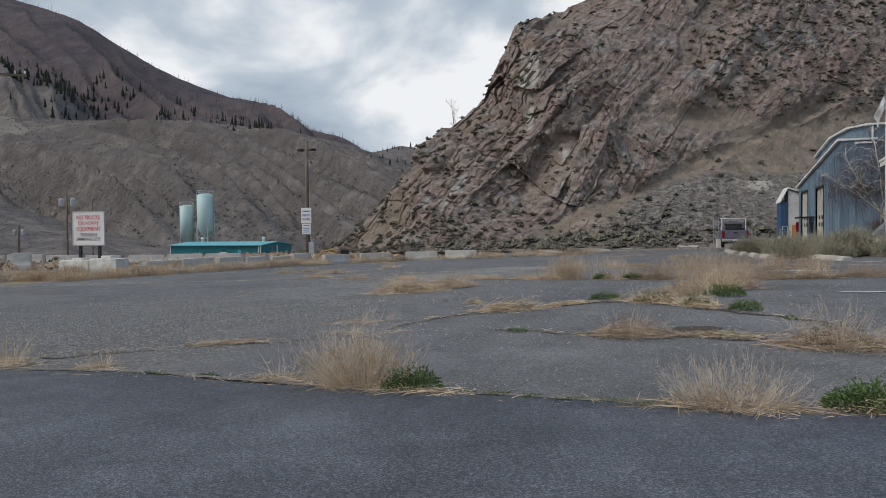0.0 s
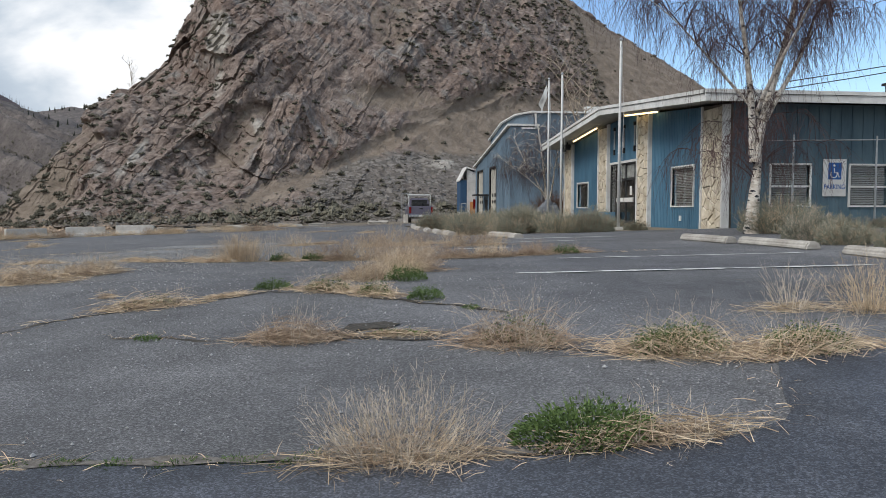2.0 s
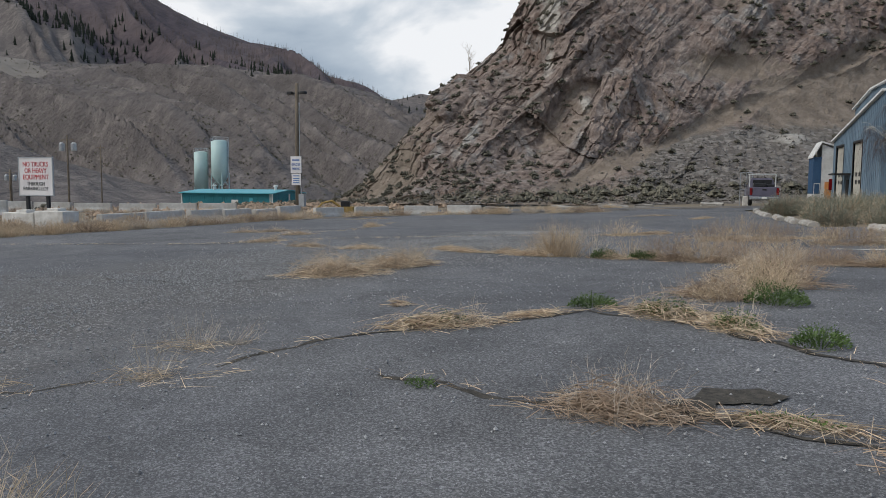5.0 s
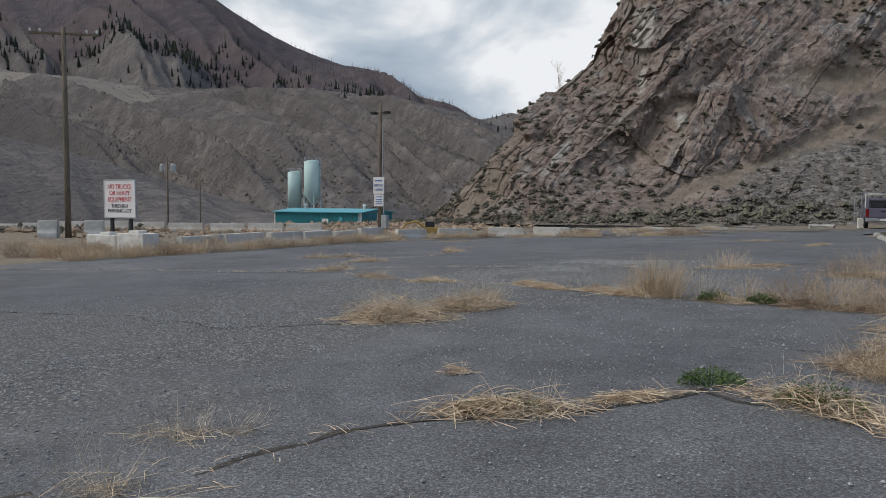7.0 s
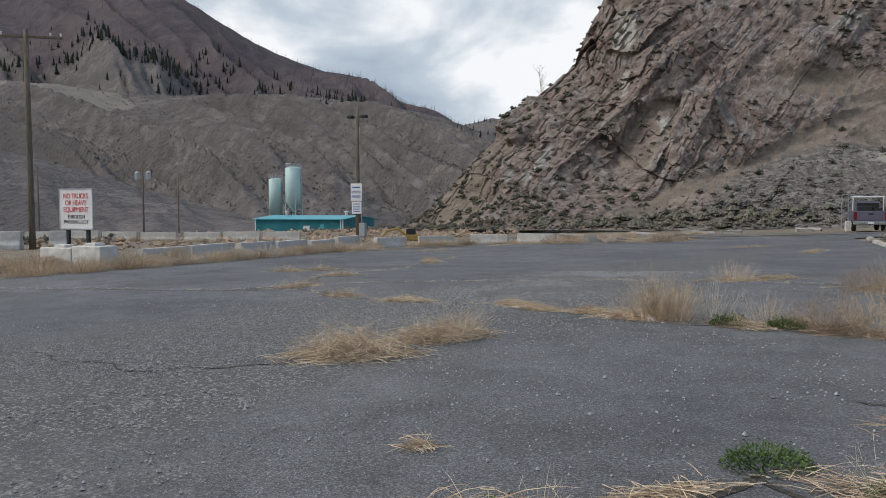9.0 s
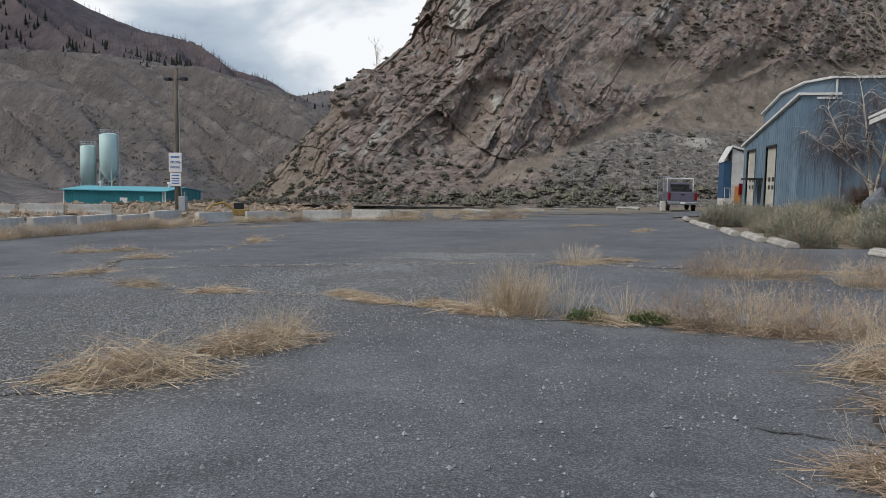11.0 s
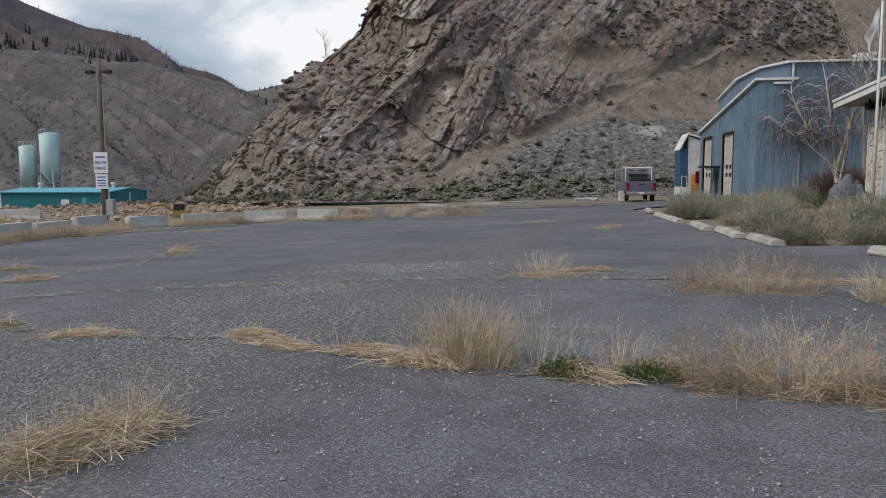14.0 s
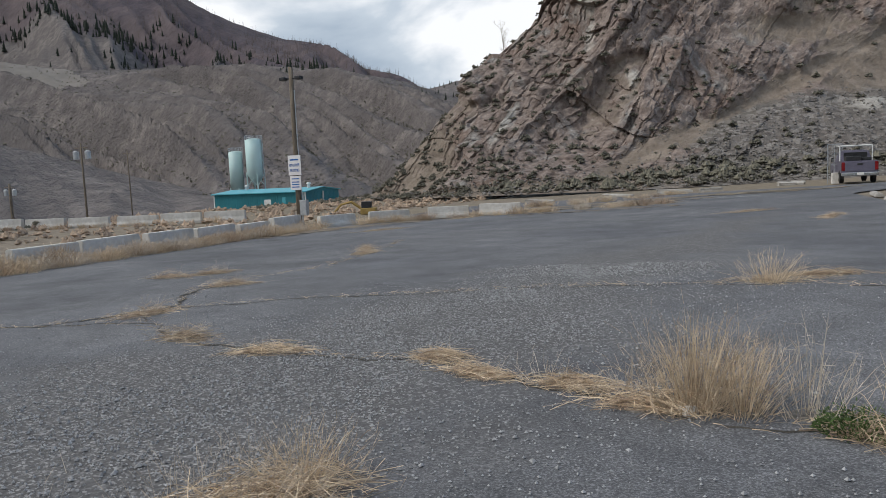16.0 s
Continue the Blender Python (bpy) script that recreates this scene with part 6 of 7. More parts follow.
def stems(rg, n, r, h, lean, width, bend=0.06, twigs=0, down=0.0):
    """A tuft: stems from a small foot that spread outwards, with side twigs."""
    vs, fs = [], []
    for _ in range(n):
        a, q = rg.uniform(0, 6.283), rg.random() ** 0.6
        b = (math.cos(a) * r * 0.35 * q, math.sin(a) * r * 0.35 * q, -0.01)
        a2 = a + rg.normal(0, 0.5)
        hh = h * rg.uniform(0.45, 1.0) * (1 - 0.35 * q * q)
        tip = (b[0] + math.cos(a2) * r * q * rg.uniform(0.5, 1.0) + lean[0] * hh, b[1] + math.sin(a2) * r * q * rg.uniform(0.5, 1.0) + lean[1] * hh, max(0.015, hh * (1 - down * q)))
        blade(vs, fs, b, tip, width, bend * hh, rg)
        for _ in range(twigs):
            t = rg.uniform(0.35, 0.9)
            p = np.array(b) + (np.array(tip) - b) * t + np.array((0, 0, bend * hh * 4 * t * (1 - t)))
            o = rg.normal(0, 1, 3) * np.array((1, 1, 0.6)) + np.array((0, 0, 0.5))
            blade(vs, fs, p, p + o / np.linalg.norm(o) * h * rg.uniform(0.1, 0.24), width * 0.6, 0, rg, 2)
    return vs, fs


def straw_mat(rg, n, lx, ly, h, length, width):
    """Flattened straw lying criss-cross in a low heap."""
    vs, fs = [], []
    for _ in range(n):
        x, y = np.clip(rg.normal(0, 0.42, 2), -1.1, 1.1) * (lx, ly)
        k = max(0.0, 1 - (x / lx) ** 2 * 0.7 - (y / ly) ** 2 * 0.7)
        a = rg.normal(0, 0.9) + (math.pi if rg.random() < 0.5 else 0)
        l = length * rg.uniform(0.4, 1.1)
        z = 0.01 + h * k * rg.random() ** 1.4
        blade(vs, fs, (x - math.cos(a) * l / 2, y - math.sin(a) * l / 2, max(0.008, z * rg.uniform(0.1, 0.9))), (x + math.cos(a) * l / 2, y + math.sin(a) * l / 2, max(0.008, z * rg.uniform(0.2, 1.7))), width, 0.25 * z, rg)
    return vs, fs


def leaves(rg, n, lx, ly, h, size):
    """A low leafy clump: many small pointed leaves on a dome."""
    vs, fs = [], []
    for _ in range(n):
        a, q = rg.uniform(0, 6.283), rg.random() ** 0.5
        x, y = math.cos(a) * q * lx, math.sin(a) * q * ly
        lump = 0.75 + 0.35 * math.sin(x * 21 / max(lx, 0.2)) * math.cos(y * 17 / max(ly, 0.2))
        z = h * lump * math.sqrt(max(0.02, 1 - q * q)) * rg.uniform(0.25, 1.0)
        o = np.array((math.cos(a) * (0.4 + q), math.sin(a) * (0.4 + q), rg.uniform(0.2, 1.1))) + rg.normal(0, 0.45, 3)
        o = o / np.linalg.norm(o) * size * rg.uniform(0.6, 1.4)
        side = np.cross(o, rg.normal(0, 1, 3))
        side = side / max(1e-6, np.linalg.norm(side)) * size * 0.26
        p = np.array((x, y, z))
        s = len(vs)
        vs += [p, p + o * 0.5 + side, p + o, p + o * 0.5 - side]
        fs.append((s, s + 1, s + 2, s + 3))
    return vs, fs


def sprays(rg, n, r, h, width, twigs=4, out=0.35, seeds=0, lean=(0, 0)):
    """A twiggy shrub: kinked stems that rise from a broad foot and fork into short side twigs."""
    vs, fs = [], []
    for _ in range(n):
        a, q = rg.uniform(0, 6.283), rg.random() ** 0.6
        p = np.array((math.cos(a) * r * 0.6 * q, math.sin(a) * r * 0.6 * q, -0.01))
        hh = h * rg.uniform(0.45, 1.0) * (1 - 0.3 * q)
        d = np.array((math.cos(a) * out * q, math.sin(a) * out * q, 0.75)) + rg.normal(0, 0.22, 3) + np.array((lean[0], lean[1], 0))
        d /= np.linalg.norm(d)
        for k in range(3):
            e = p + d * hh / 3
            blade(vs, fs, p, p + d * hh * 0.36, width * (1 - 0.22 * k), 0, rg, 2)
            for _ in range(twigs if k else 1):
                t = rg.random()
                o = d + rg.normal(0, 0.45, 3)
                o = o / np.linalg.norm(o) * h * rg.uniform(0.06, 0.2)
                b = p + (e - p) * t
                blade(vs, fs, b, b + o, width * 0.6, 0, rg, 2)
                if seeds and rg.random() < seeds:
                    st, c = len(vs), b + o
                    vs += [c + np.array(w_) * width * 2.4 for w_ in ((1, 0, 0), (-0.5, 0.87, 0), (-0.5, -0.87, 0), (0, 0, 1.2))]
                    fs += [(st, st + 1, st + 3), (st + 1, st + 2, st + 3), (st + 2, st, st + 3)]
            p = e
            d = d + rg.normal(0, 0.2, 3) + np.array((0, 0, 0.12))
            d /= np.linalg.norm(d)
    return vs, fs


def apron(rg, lx, ly, n=26):
    """A thin ragged skirt of dirt and litter that has gathered round a plant's foot."""
    vs, fs = [(0.0, 0.0, 0.012)], []
    for ring, z in ((0.6, 0.008), (1.0, -0.025)):
        for k in range(n):
            a = 6.2832 * k / n
            q = ring * (0.75 + 0.45 * rg.random())
            vs.append((math.cos(a) * lx * q, math.sin(a) * ly * q, z))
    for k in range(n):
        j = (k + 1) % n
        fs += [(0, 1 + k, 1 + j), (1 + k, 1 + n + k, 1 + n + j, 1 + j)]
    return vs, fs


def plant(name, x, y, rz, label, category, group, pieces):
    """A plant with its pieces: (part name, verts and faces, material)."""
    t = thing(name, pose(x, y, gz(x, y) + 0.005, 0, 0, rz), label, category, group)
    c, q = math.cos(radians(rz)), math.sin(radians(rz))
    for pn, (vs, fs), m in pieces:
        v = np.array(vs, float)
        v[:, 2] += ground_z(x + c * v[:, 0] - q * v[:, 1], y + q * v[:, 0] + c * v[:, 1]) - gz(x, y)
        ob = raw(pn, v, fs, m, False)
        ob.parent = t
        ob["kind"] = "stuff"
    return t


def dry_tuft(x, y, r, h, n, seed, lean=(0, 0), mat=None, twigs=1, width=0.003, straw=0, green=0):
    rg = np.random.default_rng(seed)
    ps = [("dirt_apron", apron(rg, r * 0.6, r * 0.4), DUST), ("tussock", stems(rg, int(n * 0.4), r, h * 0.9, lean, width * 0.8, 0.12, twigs), mat or STRAW),
          ("spray", sprays(rg, int(n * 0.5), r * 1.1, h, width * 0.85, 1 + twigs // 2, 0.6, 0, lean), mat or STRAW)]
    if straw:
        ps.append(("fallen_straw", straw_mat(rg, int(straw * 1.6), r * 1.5, r * 0.8, 0.06, 0.4, 0.002), STRAW))
    if green:
        ps.append(("greenery", leaves(rg, green * 2, r * 0.6, r * 0.5, h * 0.3, 0.022), WEED))
    return plant("dry_grass_tuft", x, y, rg.uniform(-20, 20), "tuft of straw-coloured dry grass in a pavement crack", "grass", "dry tufts", ps)


def heap(x, y, rz, lx, ly, h, n, seed, green=0, stalks=0, red=False):
    rg = np.random.default_rng(seed)
    ps = [("dirt_apron", apron(rg, lx * 0.85, ly * 0.85 + 0.03), DUST),
          ("under_straw", straw_mat(rg, n, lx * 0.85, ly * 0.8, h * 0.55, min(0.34, 0.2 + lx * 0.16), 0.0026), STRAW_RED),
          ("fallen_straw", straw_mat(rg, int(n * 1.1), lx, ly, h, min(0.5, 0.26 + lx * 0.26), 0.0024), STRAW_RED if red else STRAW)]
    if stalks:
        ps.append(("spray", sprays(rg, int(stalks * 1.6), lx * 0.9, h * 2.8, 0.0022, 2, 0.7), STRAW_PALE))
    if green:
        ps.append(("greenery", leaves(rg, int(green * 2.4), lx * 0.5, ly * 0.6, h * 1.3, 0.021), WEED))
    return plant("straw_heap", x, y, rz, "matted heap of flattened dry weeds on asphalt", "weeds", "straw heaps", ps)


def fuzzy_bush(x, y, r, h, n, seed, mat):
    rg = np.random.default_rng(seed)
    return plant("dry_weed_bush", x, y, rg.uniform(0, 360), "fuzzy tan dried weed with seed heads", "bush", "dry weeds",
                 [("dirt_apron", apron(rg, r * 0.9, r * 0.5), DUST), ("spray", sprays(rg, n, r, h, 0.0026, 4, 0.6, 0.5), mat), ("fallen_straw", straw_mat(rg, n, r, r * 0.5, 0.08, 0.35, 0.0024), STRAW_RED)])


def green_weed(x, y, lx, ly, h, n, seed, size=0.035):
    rg = np.random.default_rng(seed)
    return plant("green_weed", x, y, rg.uniform(-30, 30), "low bushy fresh green weed growing from a crack", "weed", "green weeds", [("foliage", leaves(rg, int(n * 1.9), lx, ly, h * 0.85, size * 0.55), WEED), ("tussock", stems(rg, 14 + n // 40, lx, h * 1.05, (0, 0), 0.004, 0.02, 1), WEED)])


def round_bush(x, y, r, h, n, seed, mat):
    rg = np.random.default_rng(seed)
    return plant("tumbleweed_bush", x, y, 0, "round dry twiggy pale bush at the asphalt edge", "bush", "dry bushes",
                 [("dirt_apron", apron(rg, r * 0.9, r * 0.4), DUST), ("spray", sprays(rg, n, r, h, 0.0021, 3, 0.75), mat), ("low_spray", sprays(rg, n // 2, r * 1.1, h * 0.6, 0.0021, 4, 1.5), STRAW),
                  ("fallen_straw", straw_mat(rg, n, r * 1.2, r * 0.4, 0.1, 0.3, 0.0022), STRAW_RED)])


# along the edge of the new asphalt
t = dry_tuft(0.55, 7.6, 0.5, 0.62, 520, 11, (-0.22, 0.1), STRAW, 2, straw=160)
t = dry_tuft(0.25, 7.75, 0.42, 0.72, 160, 12, (-0.3, 0.12), STRAW_PALE, 1)
green_weed(0.98, 7.55, 0.24, 0.2, 0.26, 900, 13, 0.04)
round_bush(3.3, 7.25, 0.52, 0.52, 250, 14, STRAW_PALE)
green_weed(4.25, 7.35, 0.4, 0.28, 0.24, 1700, 15, 0.045)
heap(4.6, 7.25, 10, 0.65, 0.22, 0.12, 330, 16, 0, 26)
heap(3.3, 7.12, 0, 0.75, 0.14, 0.05, 170, 17)
heap(1.1, 7.4, 0, 0.55, 0.12, 0.05, 120, 18)
dry_tuft(-0.3, 7.8, 0.36, 0.42, 40, 19, (0, 0), STRAW_PALE, 1, straw=70)
dry_tuft(-2.5, 8.1, 0.3, 0.32, 60, 20, (0, 0), STRAW, 1, straw=60)
dry_tuft(-3.8, 8.25, 0.4, 0.5, 90, 21, (0, 0), STRAW, 1, straw=120)
dry_tuft(-5.4, 8.3, 0.4, 0.4, 80, 22, (0, 0), STRAW, 1, straw=120)
dry_tuft(-0.65, 10.15, 0.3, 0.5, 46, 23, (0.05, 0), STRAW_PALE, 1, straw=40)
for i, (x, y, l) in enumerate(((-1.7, 7.93, 0.2), (-1.1, 7.9, 0.14), (1.7, 7.4, 0.13), (1.95, 7.35, 0.12), (2.25, 7.3, 0.16), (2.55, 7.28, 0.15), (2.85, 7.25, 0.2), (1.45, 7.42, 0.1))):
    green_weed(x, y, l, 0.06, 0.05, 190, 60 + i, 0.022)
ribbon("dirt_strip", [(-6, 8.25), (-3.5, 8.05), (-1.9, 8.0), (-0.4, 7.68), (0.9, 7.48), (1.8, 7.4), (3.1, 7.25), (4.0, 7.15), (4.9, 7.25)], 0.12, 0.026, DUST, 0.04, "strip of dirt and dead weeds along the asphalt joint", 44, "dirt")

# second row, along the crack
heap(0.85, 12.0, 22, 0.62, 0.17, 0.14, 380, 101, 120, 0)
dry_tuft(1.12, 12.1, 0.09, 0.36, 26, 102, (0.12, 0), STRAW_PALE, 0)
heap(1.6, 12.6, 40, 0.45, 0.08, 0.05, 120, 103)
green_weed(2.05, 13.2, 0.24, 0.16, 0.17, 620, 104, 0.038)
heap(2.75, 12.75, -28, 0.6, 0.2, 0.16, 330, 105, 420, 30)
heap(3.3, 12.25, -35, 0.45, 0.16, 0.14, 240, 106, 420, 26)
green_weed(3.85, 11.85, 0.2, 0.16, 0.2, 560, 107, 0.04)
green_weed(4.25, 11.2, 0.1, 0.07, 0.06, 120, 108, 0.025)
heap(2.55, 10.15, -4, 0.5, 0.22, 0.17, 420, 109, 0, 36, True)
heap(3.45, 10.15, -8, 0.5, 0.1, 0.05, 170, 110, 90)
green_weed(1.28, 10.4, 0.13, 0.07, 0.06, 160, 111, 0.026)
heap(4.4, 9.65, -12, 0.6, 0.26, 0.24, 480, 112, 220, 70, True)
heap(5.55, 9.1, -16, 0.75, 0.3, 0.22, 620, 113, 900, 40)
heap(6.5, 8.95, 6, 0.75, 0.3, 0.2, 560, 114, 500, 40)
green_weed(5.55, 9.2, 0.4, 0.2, 0.24, 1000, 115, 0.04)
green_weed(6.6, 9.2, 0.3, 0.16, 0.2, 600, 116, 0.04)
dry_tuft(7.3, 10.5, 0.35, 0.62, 90, 117, (0, 0), STRAW_PALE, 1, straw=100)
dry_tuft(8.0, 10.3, 0.45, 0.75, 220, 118, (0, 0), STRAW, 2, straw=120)
dry_tuft(8.9, 10.6, 0.45, 0.6, 180, 119, (0, 0), STRAW, 2, straw=120)
dry_tuft(-0.85, 10.95, 0.3, 0.46, 40, 120, (0.1, 0), STRAW_PALE, 1, straw=40)
dry_tuft(-0.6, 11.15, 0.28, 0.24, 30, 121, (0.7, 0.1), STRAW_PALE, 1)
heap(-2.0, 9.6, 25, 0.6, 0.08, 0.05, 110, 122)
heap(0.15, 12.9, 10, 0.12, 0.08, 0.08, 40, 123, 0, 6)

# flattened pile in the middle of the lot, and the long row behind
heap(-1.8, 15.35, 25, 0.75, 0.4, 0.27, 900, 131, 0, 60)
heap(-1.35, 16.5, 45, 0.7, 0.36, 0.22, 700, 132, 0, 80)
dry_tuft(-1.25, 17.0, 0.38, 0.48, 150, 133, (0.15, 0.1), STRAW, 1, straw=120)
ROW = [(-3.6, 19.9), (-2.6, 19.8), (-1.7, 19.7), (-0.8, 19.2), (-0.2, 18.9), (0.4, 18.6), (1.0, 18.4), (1.7, 18.3), (2.3, 18.25), (2.9, 18.0), (3.5, 17.7), (4.2, 17.6), (5.0, 17.5), (5.8, 17.4), (6.6, 17.6), (7.4, 17.8)]
for i, (x, y) in enumerate(ROW):
    if i not in (1, 6):
        rw = random.Random(900 + i)
        heap(x + rw.uniform(-0.2, 0.2), y + rw.uniform(-0.14, 0.14), rw.uniform(-40, 20), rw.uniform(0.32, 0.62), rw.uniform(0.12, 0.22), 0.1 if i < 5 else 0.15, 230, 140 + i, 0, 6, red=i > 8)
dry_tuft(0.75, 18.6, 0.4, 0.82, 560, 161, (0.02, 0.05), STRAW, 1)
dry_tuft(1.05, 18.55, 0.3, 0.72, 200, 162, (0.1, 0), STRAW, 1)
dry_tuft(1.45, 18.55, 0.36, 0.8, 60, 163, (0.05, 0), STRAW_PALE, 2)
dry_tuft(0.3, 18.75, 0.3, 0.42, 50, 164, (0, 0), STRAW_PALE, 1)
dry_tuft(-0.4, 19.1, 0.35, 0.36, 34, 165, (0, 0), STRAW_PALE, 1)
dry_tuft(2.05, 18.4, 0.3, 0.6, 90, 166, (0, 0), STRAW, 1)
green_weed(1.65, 18.25, 0.24, 0.16, 0.22, 760, 167, 0.04)
green_weed(2.25, 18.15, 0.24, 0.15, 0.2, 720, 168, 0.04)
for i, (x, y, r, h) in enumerate(((2.7, 18.05, 0.4, 0.62), (3.2, 17.9, 0.42, 0.66), (3.7, 17.7, 0.42, 0.62), (4.2, 17.6, 0.4, 0.55), (4.8, 17.55, 0.4, 0.45), (5.6, 17.5, 0.45, 0.42), (6.5, 17.6, 0.4, 0.4))):
    fuzzy_bush(x, y, r * 1.15, h, 150, 170 + i, STRAW_RED if i % 2 == 0 else STRAW)
heap(3.85, 15.2, -20, 0.6, 0.35, 0.22, 640, 181, 160, 40, True)
heap(3.9, 16.3, 15, 0.6, 0.35, 0.26, 600, 182, 60, 60)
heap(3.2, 14.1, -20, 0.5, 0.3, 0.2, 560, 183, 0, 40, True)
fuzzy_bush(3.7, 14.7, 0.5, 0.5, 170, 186, STRAW)
fuzzy_bush(4.1, 15.6, 0.5, 0.52, 160, 187, STRAW_RED)
fuzzy_bush(3.3, 13.9, 0.45, 0.36, 140, 188, STRAW)
green_weed(3.75, 13.7, 0.3, 0.24, 0.26, 1000, 184, 0.04)
green_weed(7.1, 17.8, 0.3, 0.2, 0.25, 600, 184, 0.04)
green_weed(3.7, 14.8, 0.2, 0.15, 0.15, 360, 185, 0.035)

# further tufts
dry_tuft(1.45, 24.1, 0.5, 0.6, 170, 191, (0.1, 0), STRAW, 1, straw=160)
heap(2.1, 24.6, 8, 0.7, 0.2, 0.1, 200, 192)
for i, (x, y, r, h, m_) in enumerate(((3.5, 22.6, 0.5, 0.55, STRAW_RED), (4.0, 22.3, 0.6, 0.75, STRAW), (4.6, 22.3, 0.55, 0.65, STRAW_RED), (5.4, 21.6, 0.5, 0.55, STRAW), (5.9, 21.4, 0.6, 0.6, STRAW_RED), (6.4, 21.5, 0.5, 0.5, STRAW))):
    fuzzy_bush(x, y, r * 1.1, h, 130, 200 + i, m_)
heap(4.5, 23.0, 0, 1.6, 0.25, 0.07, 260, 208)
for i, (x, y) in enumerate(((-10.1, 25.9), (-9.4, 26.4), (-7.6, 30.0), (-8.2, 31.2), (-5.0, 20.4), (-7.6, 24.6), (-6.9, 21.8))):
    heap(x, y, 40 * i, 0.6, 0.25, 0.14, 170, 210 + i, 0, 16)
for i, (x, y) in enumerate(((-4.6, 52), (-2.4, 52.3), (1.5, 41.0), (-12, 40), (-11, 47), (3.5, 36.5))):
    heap(x, y, 15 * i, 1.3, 0.25, 0.1, 150, 220 + i)

# dry grass along the barriers and the lot's far edges
BANK = [dry_tuft(-19.6, 26.0, 0.6, 0.62, 210, 300 + i, (0, 0), (STRAW, STRAW_RED, STRAW_PALE, STRAW)[i], 2, 0.006, straw=60) for i in range(4)]
rp = random.Random(77)
spots = [(-17.4 + rp.uniform(-0.5, 0.15), 23.5 + 0.55 * i + rp.uniform(-0.2, 0.2)) for i in range(38)] + [(-20.5 + rp.uniform(-2, 2), 25.6 + rp.uniform(-0.6, 0.5)) for _ in range(16)]
spots += [(-24 - 26 * rp.random(), 24 + 9 * rp.random()) for _ in range(34)] + [(-16.5 + 15 * k / 26 + rp.uniform(-0.6, 0.6), 47.5 + 20 * k / 26 + rp.uniform(-2, 2)) for k in range(26)]
spots += [(rp.uniform(-20, -19), 28 + 0.9 * i) for i in range(18)] + [(-60 + 0.94 * k + rp.uniform(-0.4, 0.4), 49.2 + 0.34 * k + rp.uniform(-0.5, 0.3)) for k in range(28)]
spots += [(-16.9 + rp.uniform(-0.25, 0.35), 24 + 0.8 * i + rp.uniform(-0.3, 0.3)) for i in range(24)]
spots += [(-17.2 + rp.uniform(-0.4, 0.5), 25 + 0.45 * i + rp.uniform(-0.2, 0.2)) for i in range(44)] + [(-15.8 + 14 * k / 22 + rp.uniform(-0.5, 0.5), 46.5 + 5 * k / 22 + rp.uniform(-0.6, 0.6)) for k in range(22)]
for x, y in spots:
    s_ = rp.uniform(0.75, 1.35)
    c = copy_thing(rp.choice(BANK), pose(x, y, gz(x, y) - 0.05, 0, 0, rp.uniform(0, 360)) @ Matrix.Diagonal((s_, s_, s_ * rp.uniform(0.7, 1.1), 1)))
    c["group"], c["label"] = "bank grass", "clump of dry yellow grass along the barriers"


# sagebrush in front of the office
def sage(seed, r, h, mat, dry):
    rg = np.random.default_rng(seed)
    t = plant("sagebrush", 9.0, 30.0 + seed * 0.01, 0, "grey-green sagebrush in the planting strip", "shrub", "sagebrush",
              [("twig_mass", sprays(rg, 210, r, h * 1.05, 0.006, 5, 0.8), dry), ("foliage", leaves(rg, 5200, r * 0.95, r * 0.9, h * 0.95, 0.042), mat), ("new_growth", sprays(rg, 170, r * 1.05, h * 1.1, 0.007, 6, 0.75), mat)])
    return t


SAGES = [sage(1, 0.85, 0.95, SAGE, STRAW_RED), sage(2, 0.95, 1.05, SAGE, STRAW), sage(3, 0.75, 0.8, SAGE, STRAW_RED), sage(4, 0.85, 1.15, SAGE, STRAW_PALE)]
strip = []
for row, x0 in enumerate((7.3, 8.4, 9.6, 10.9, 12.2, 13.4)):
    y = 28.8 + rp.uniform(0, 0.8)
    while y < 60 + 6 * (row < 2):
        if x0 > 2.4 + (y - 11.9) * 0.152 and not (x0 > 12.6 and 34 < y < 40) and rp.random() < (0.66 if y < 46 else 0.6):
            strip.append((x0 + rp.uniform(-0.5, 0.5), y))
        y += rp.uniform(1.7, 3.0)
strip += [(14.6, 22.9), (15.3, 23.6), (16.2, 24.3), (17.0, 24.0), (17.8, 24.8), (18.6, 24.2), (12.9, 17.6), (12.9, 16.0), (13.3, 14.6), (12.6, 14.0), (19.5, 24.5), (13.2, 19.3), (11.0, 28.2), (10.0, 28.4), (12.4, 13.0)]
for x, y in strip:
    s_ = rp.uniform(0.45, 1.2)
    copy_thing(rp.choice(SAGES), pose(x, y, gz(x, y) - 0.03, 0, 0, rp.uniform(0, 360)) @ Matrix.Diagonal((s_, s_, s_ * rp.uniform(0.8, 1.15), 1)))
# yucca and the dark brown hedge by the corner
rg = np.random.default_rng(9)
plant("yucca", 13.7, 46.5, 0, "spiky dark green yucca by the office corner", "shrub", "", [("foliage", stems(rg, 120, 0.8, 1.0, (0, 0), 0.03, 0.0, 0), WEED)])
for i, (x, y, r, h) in enumerate(((16.0, 52.5, 1.3, 2.5), (17.4, 53.2, 1.2, 2.3))):
    rg = np.random.default_rng(400 + i)
    plant("bare_hedge", x, y, 0, "dense reddish-brown leafless hedge bush", "shrub", "", [("twig_mass", stems(rg, 420, r, h, (0, 0), 0.012, 0.0, 5), RUST)])


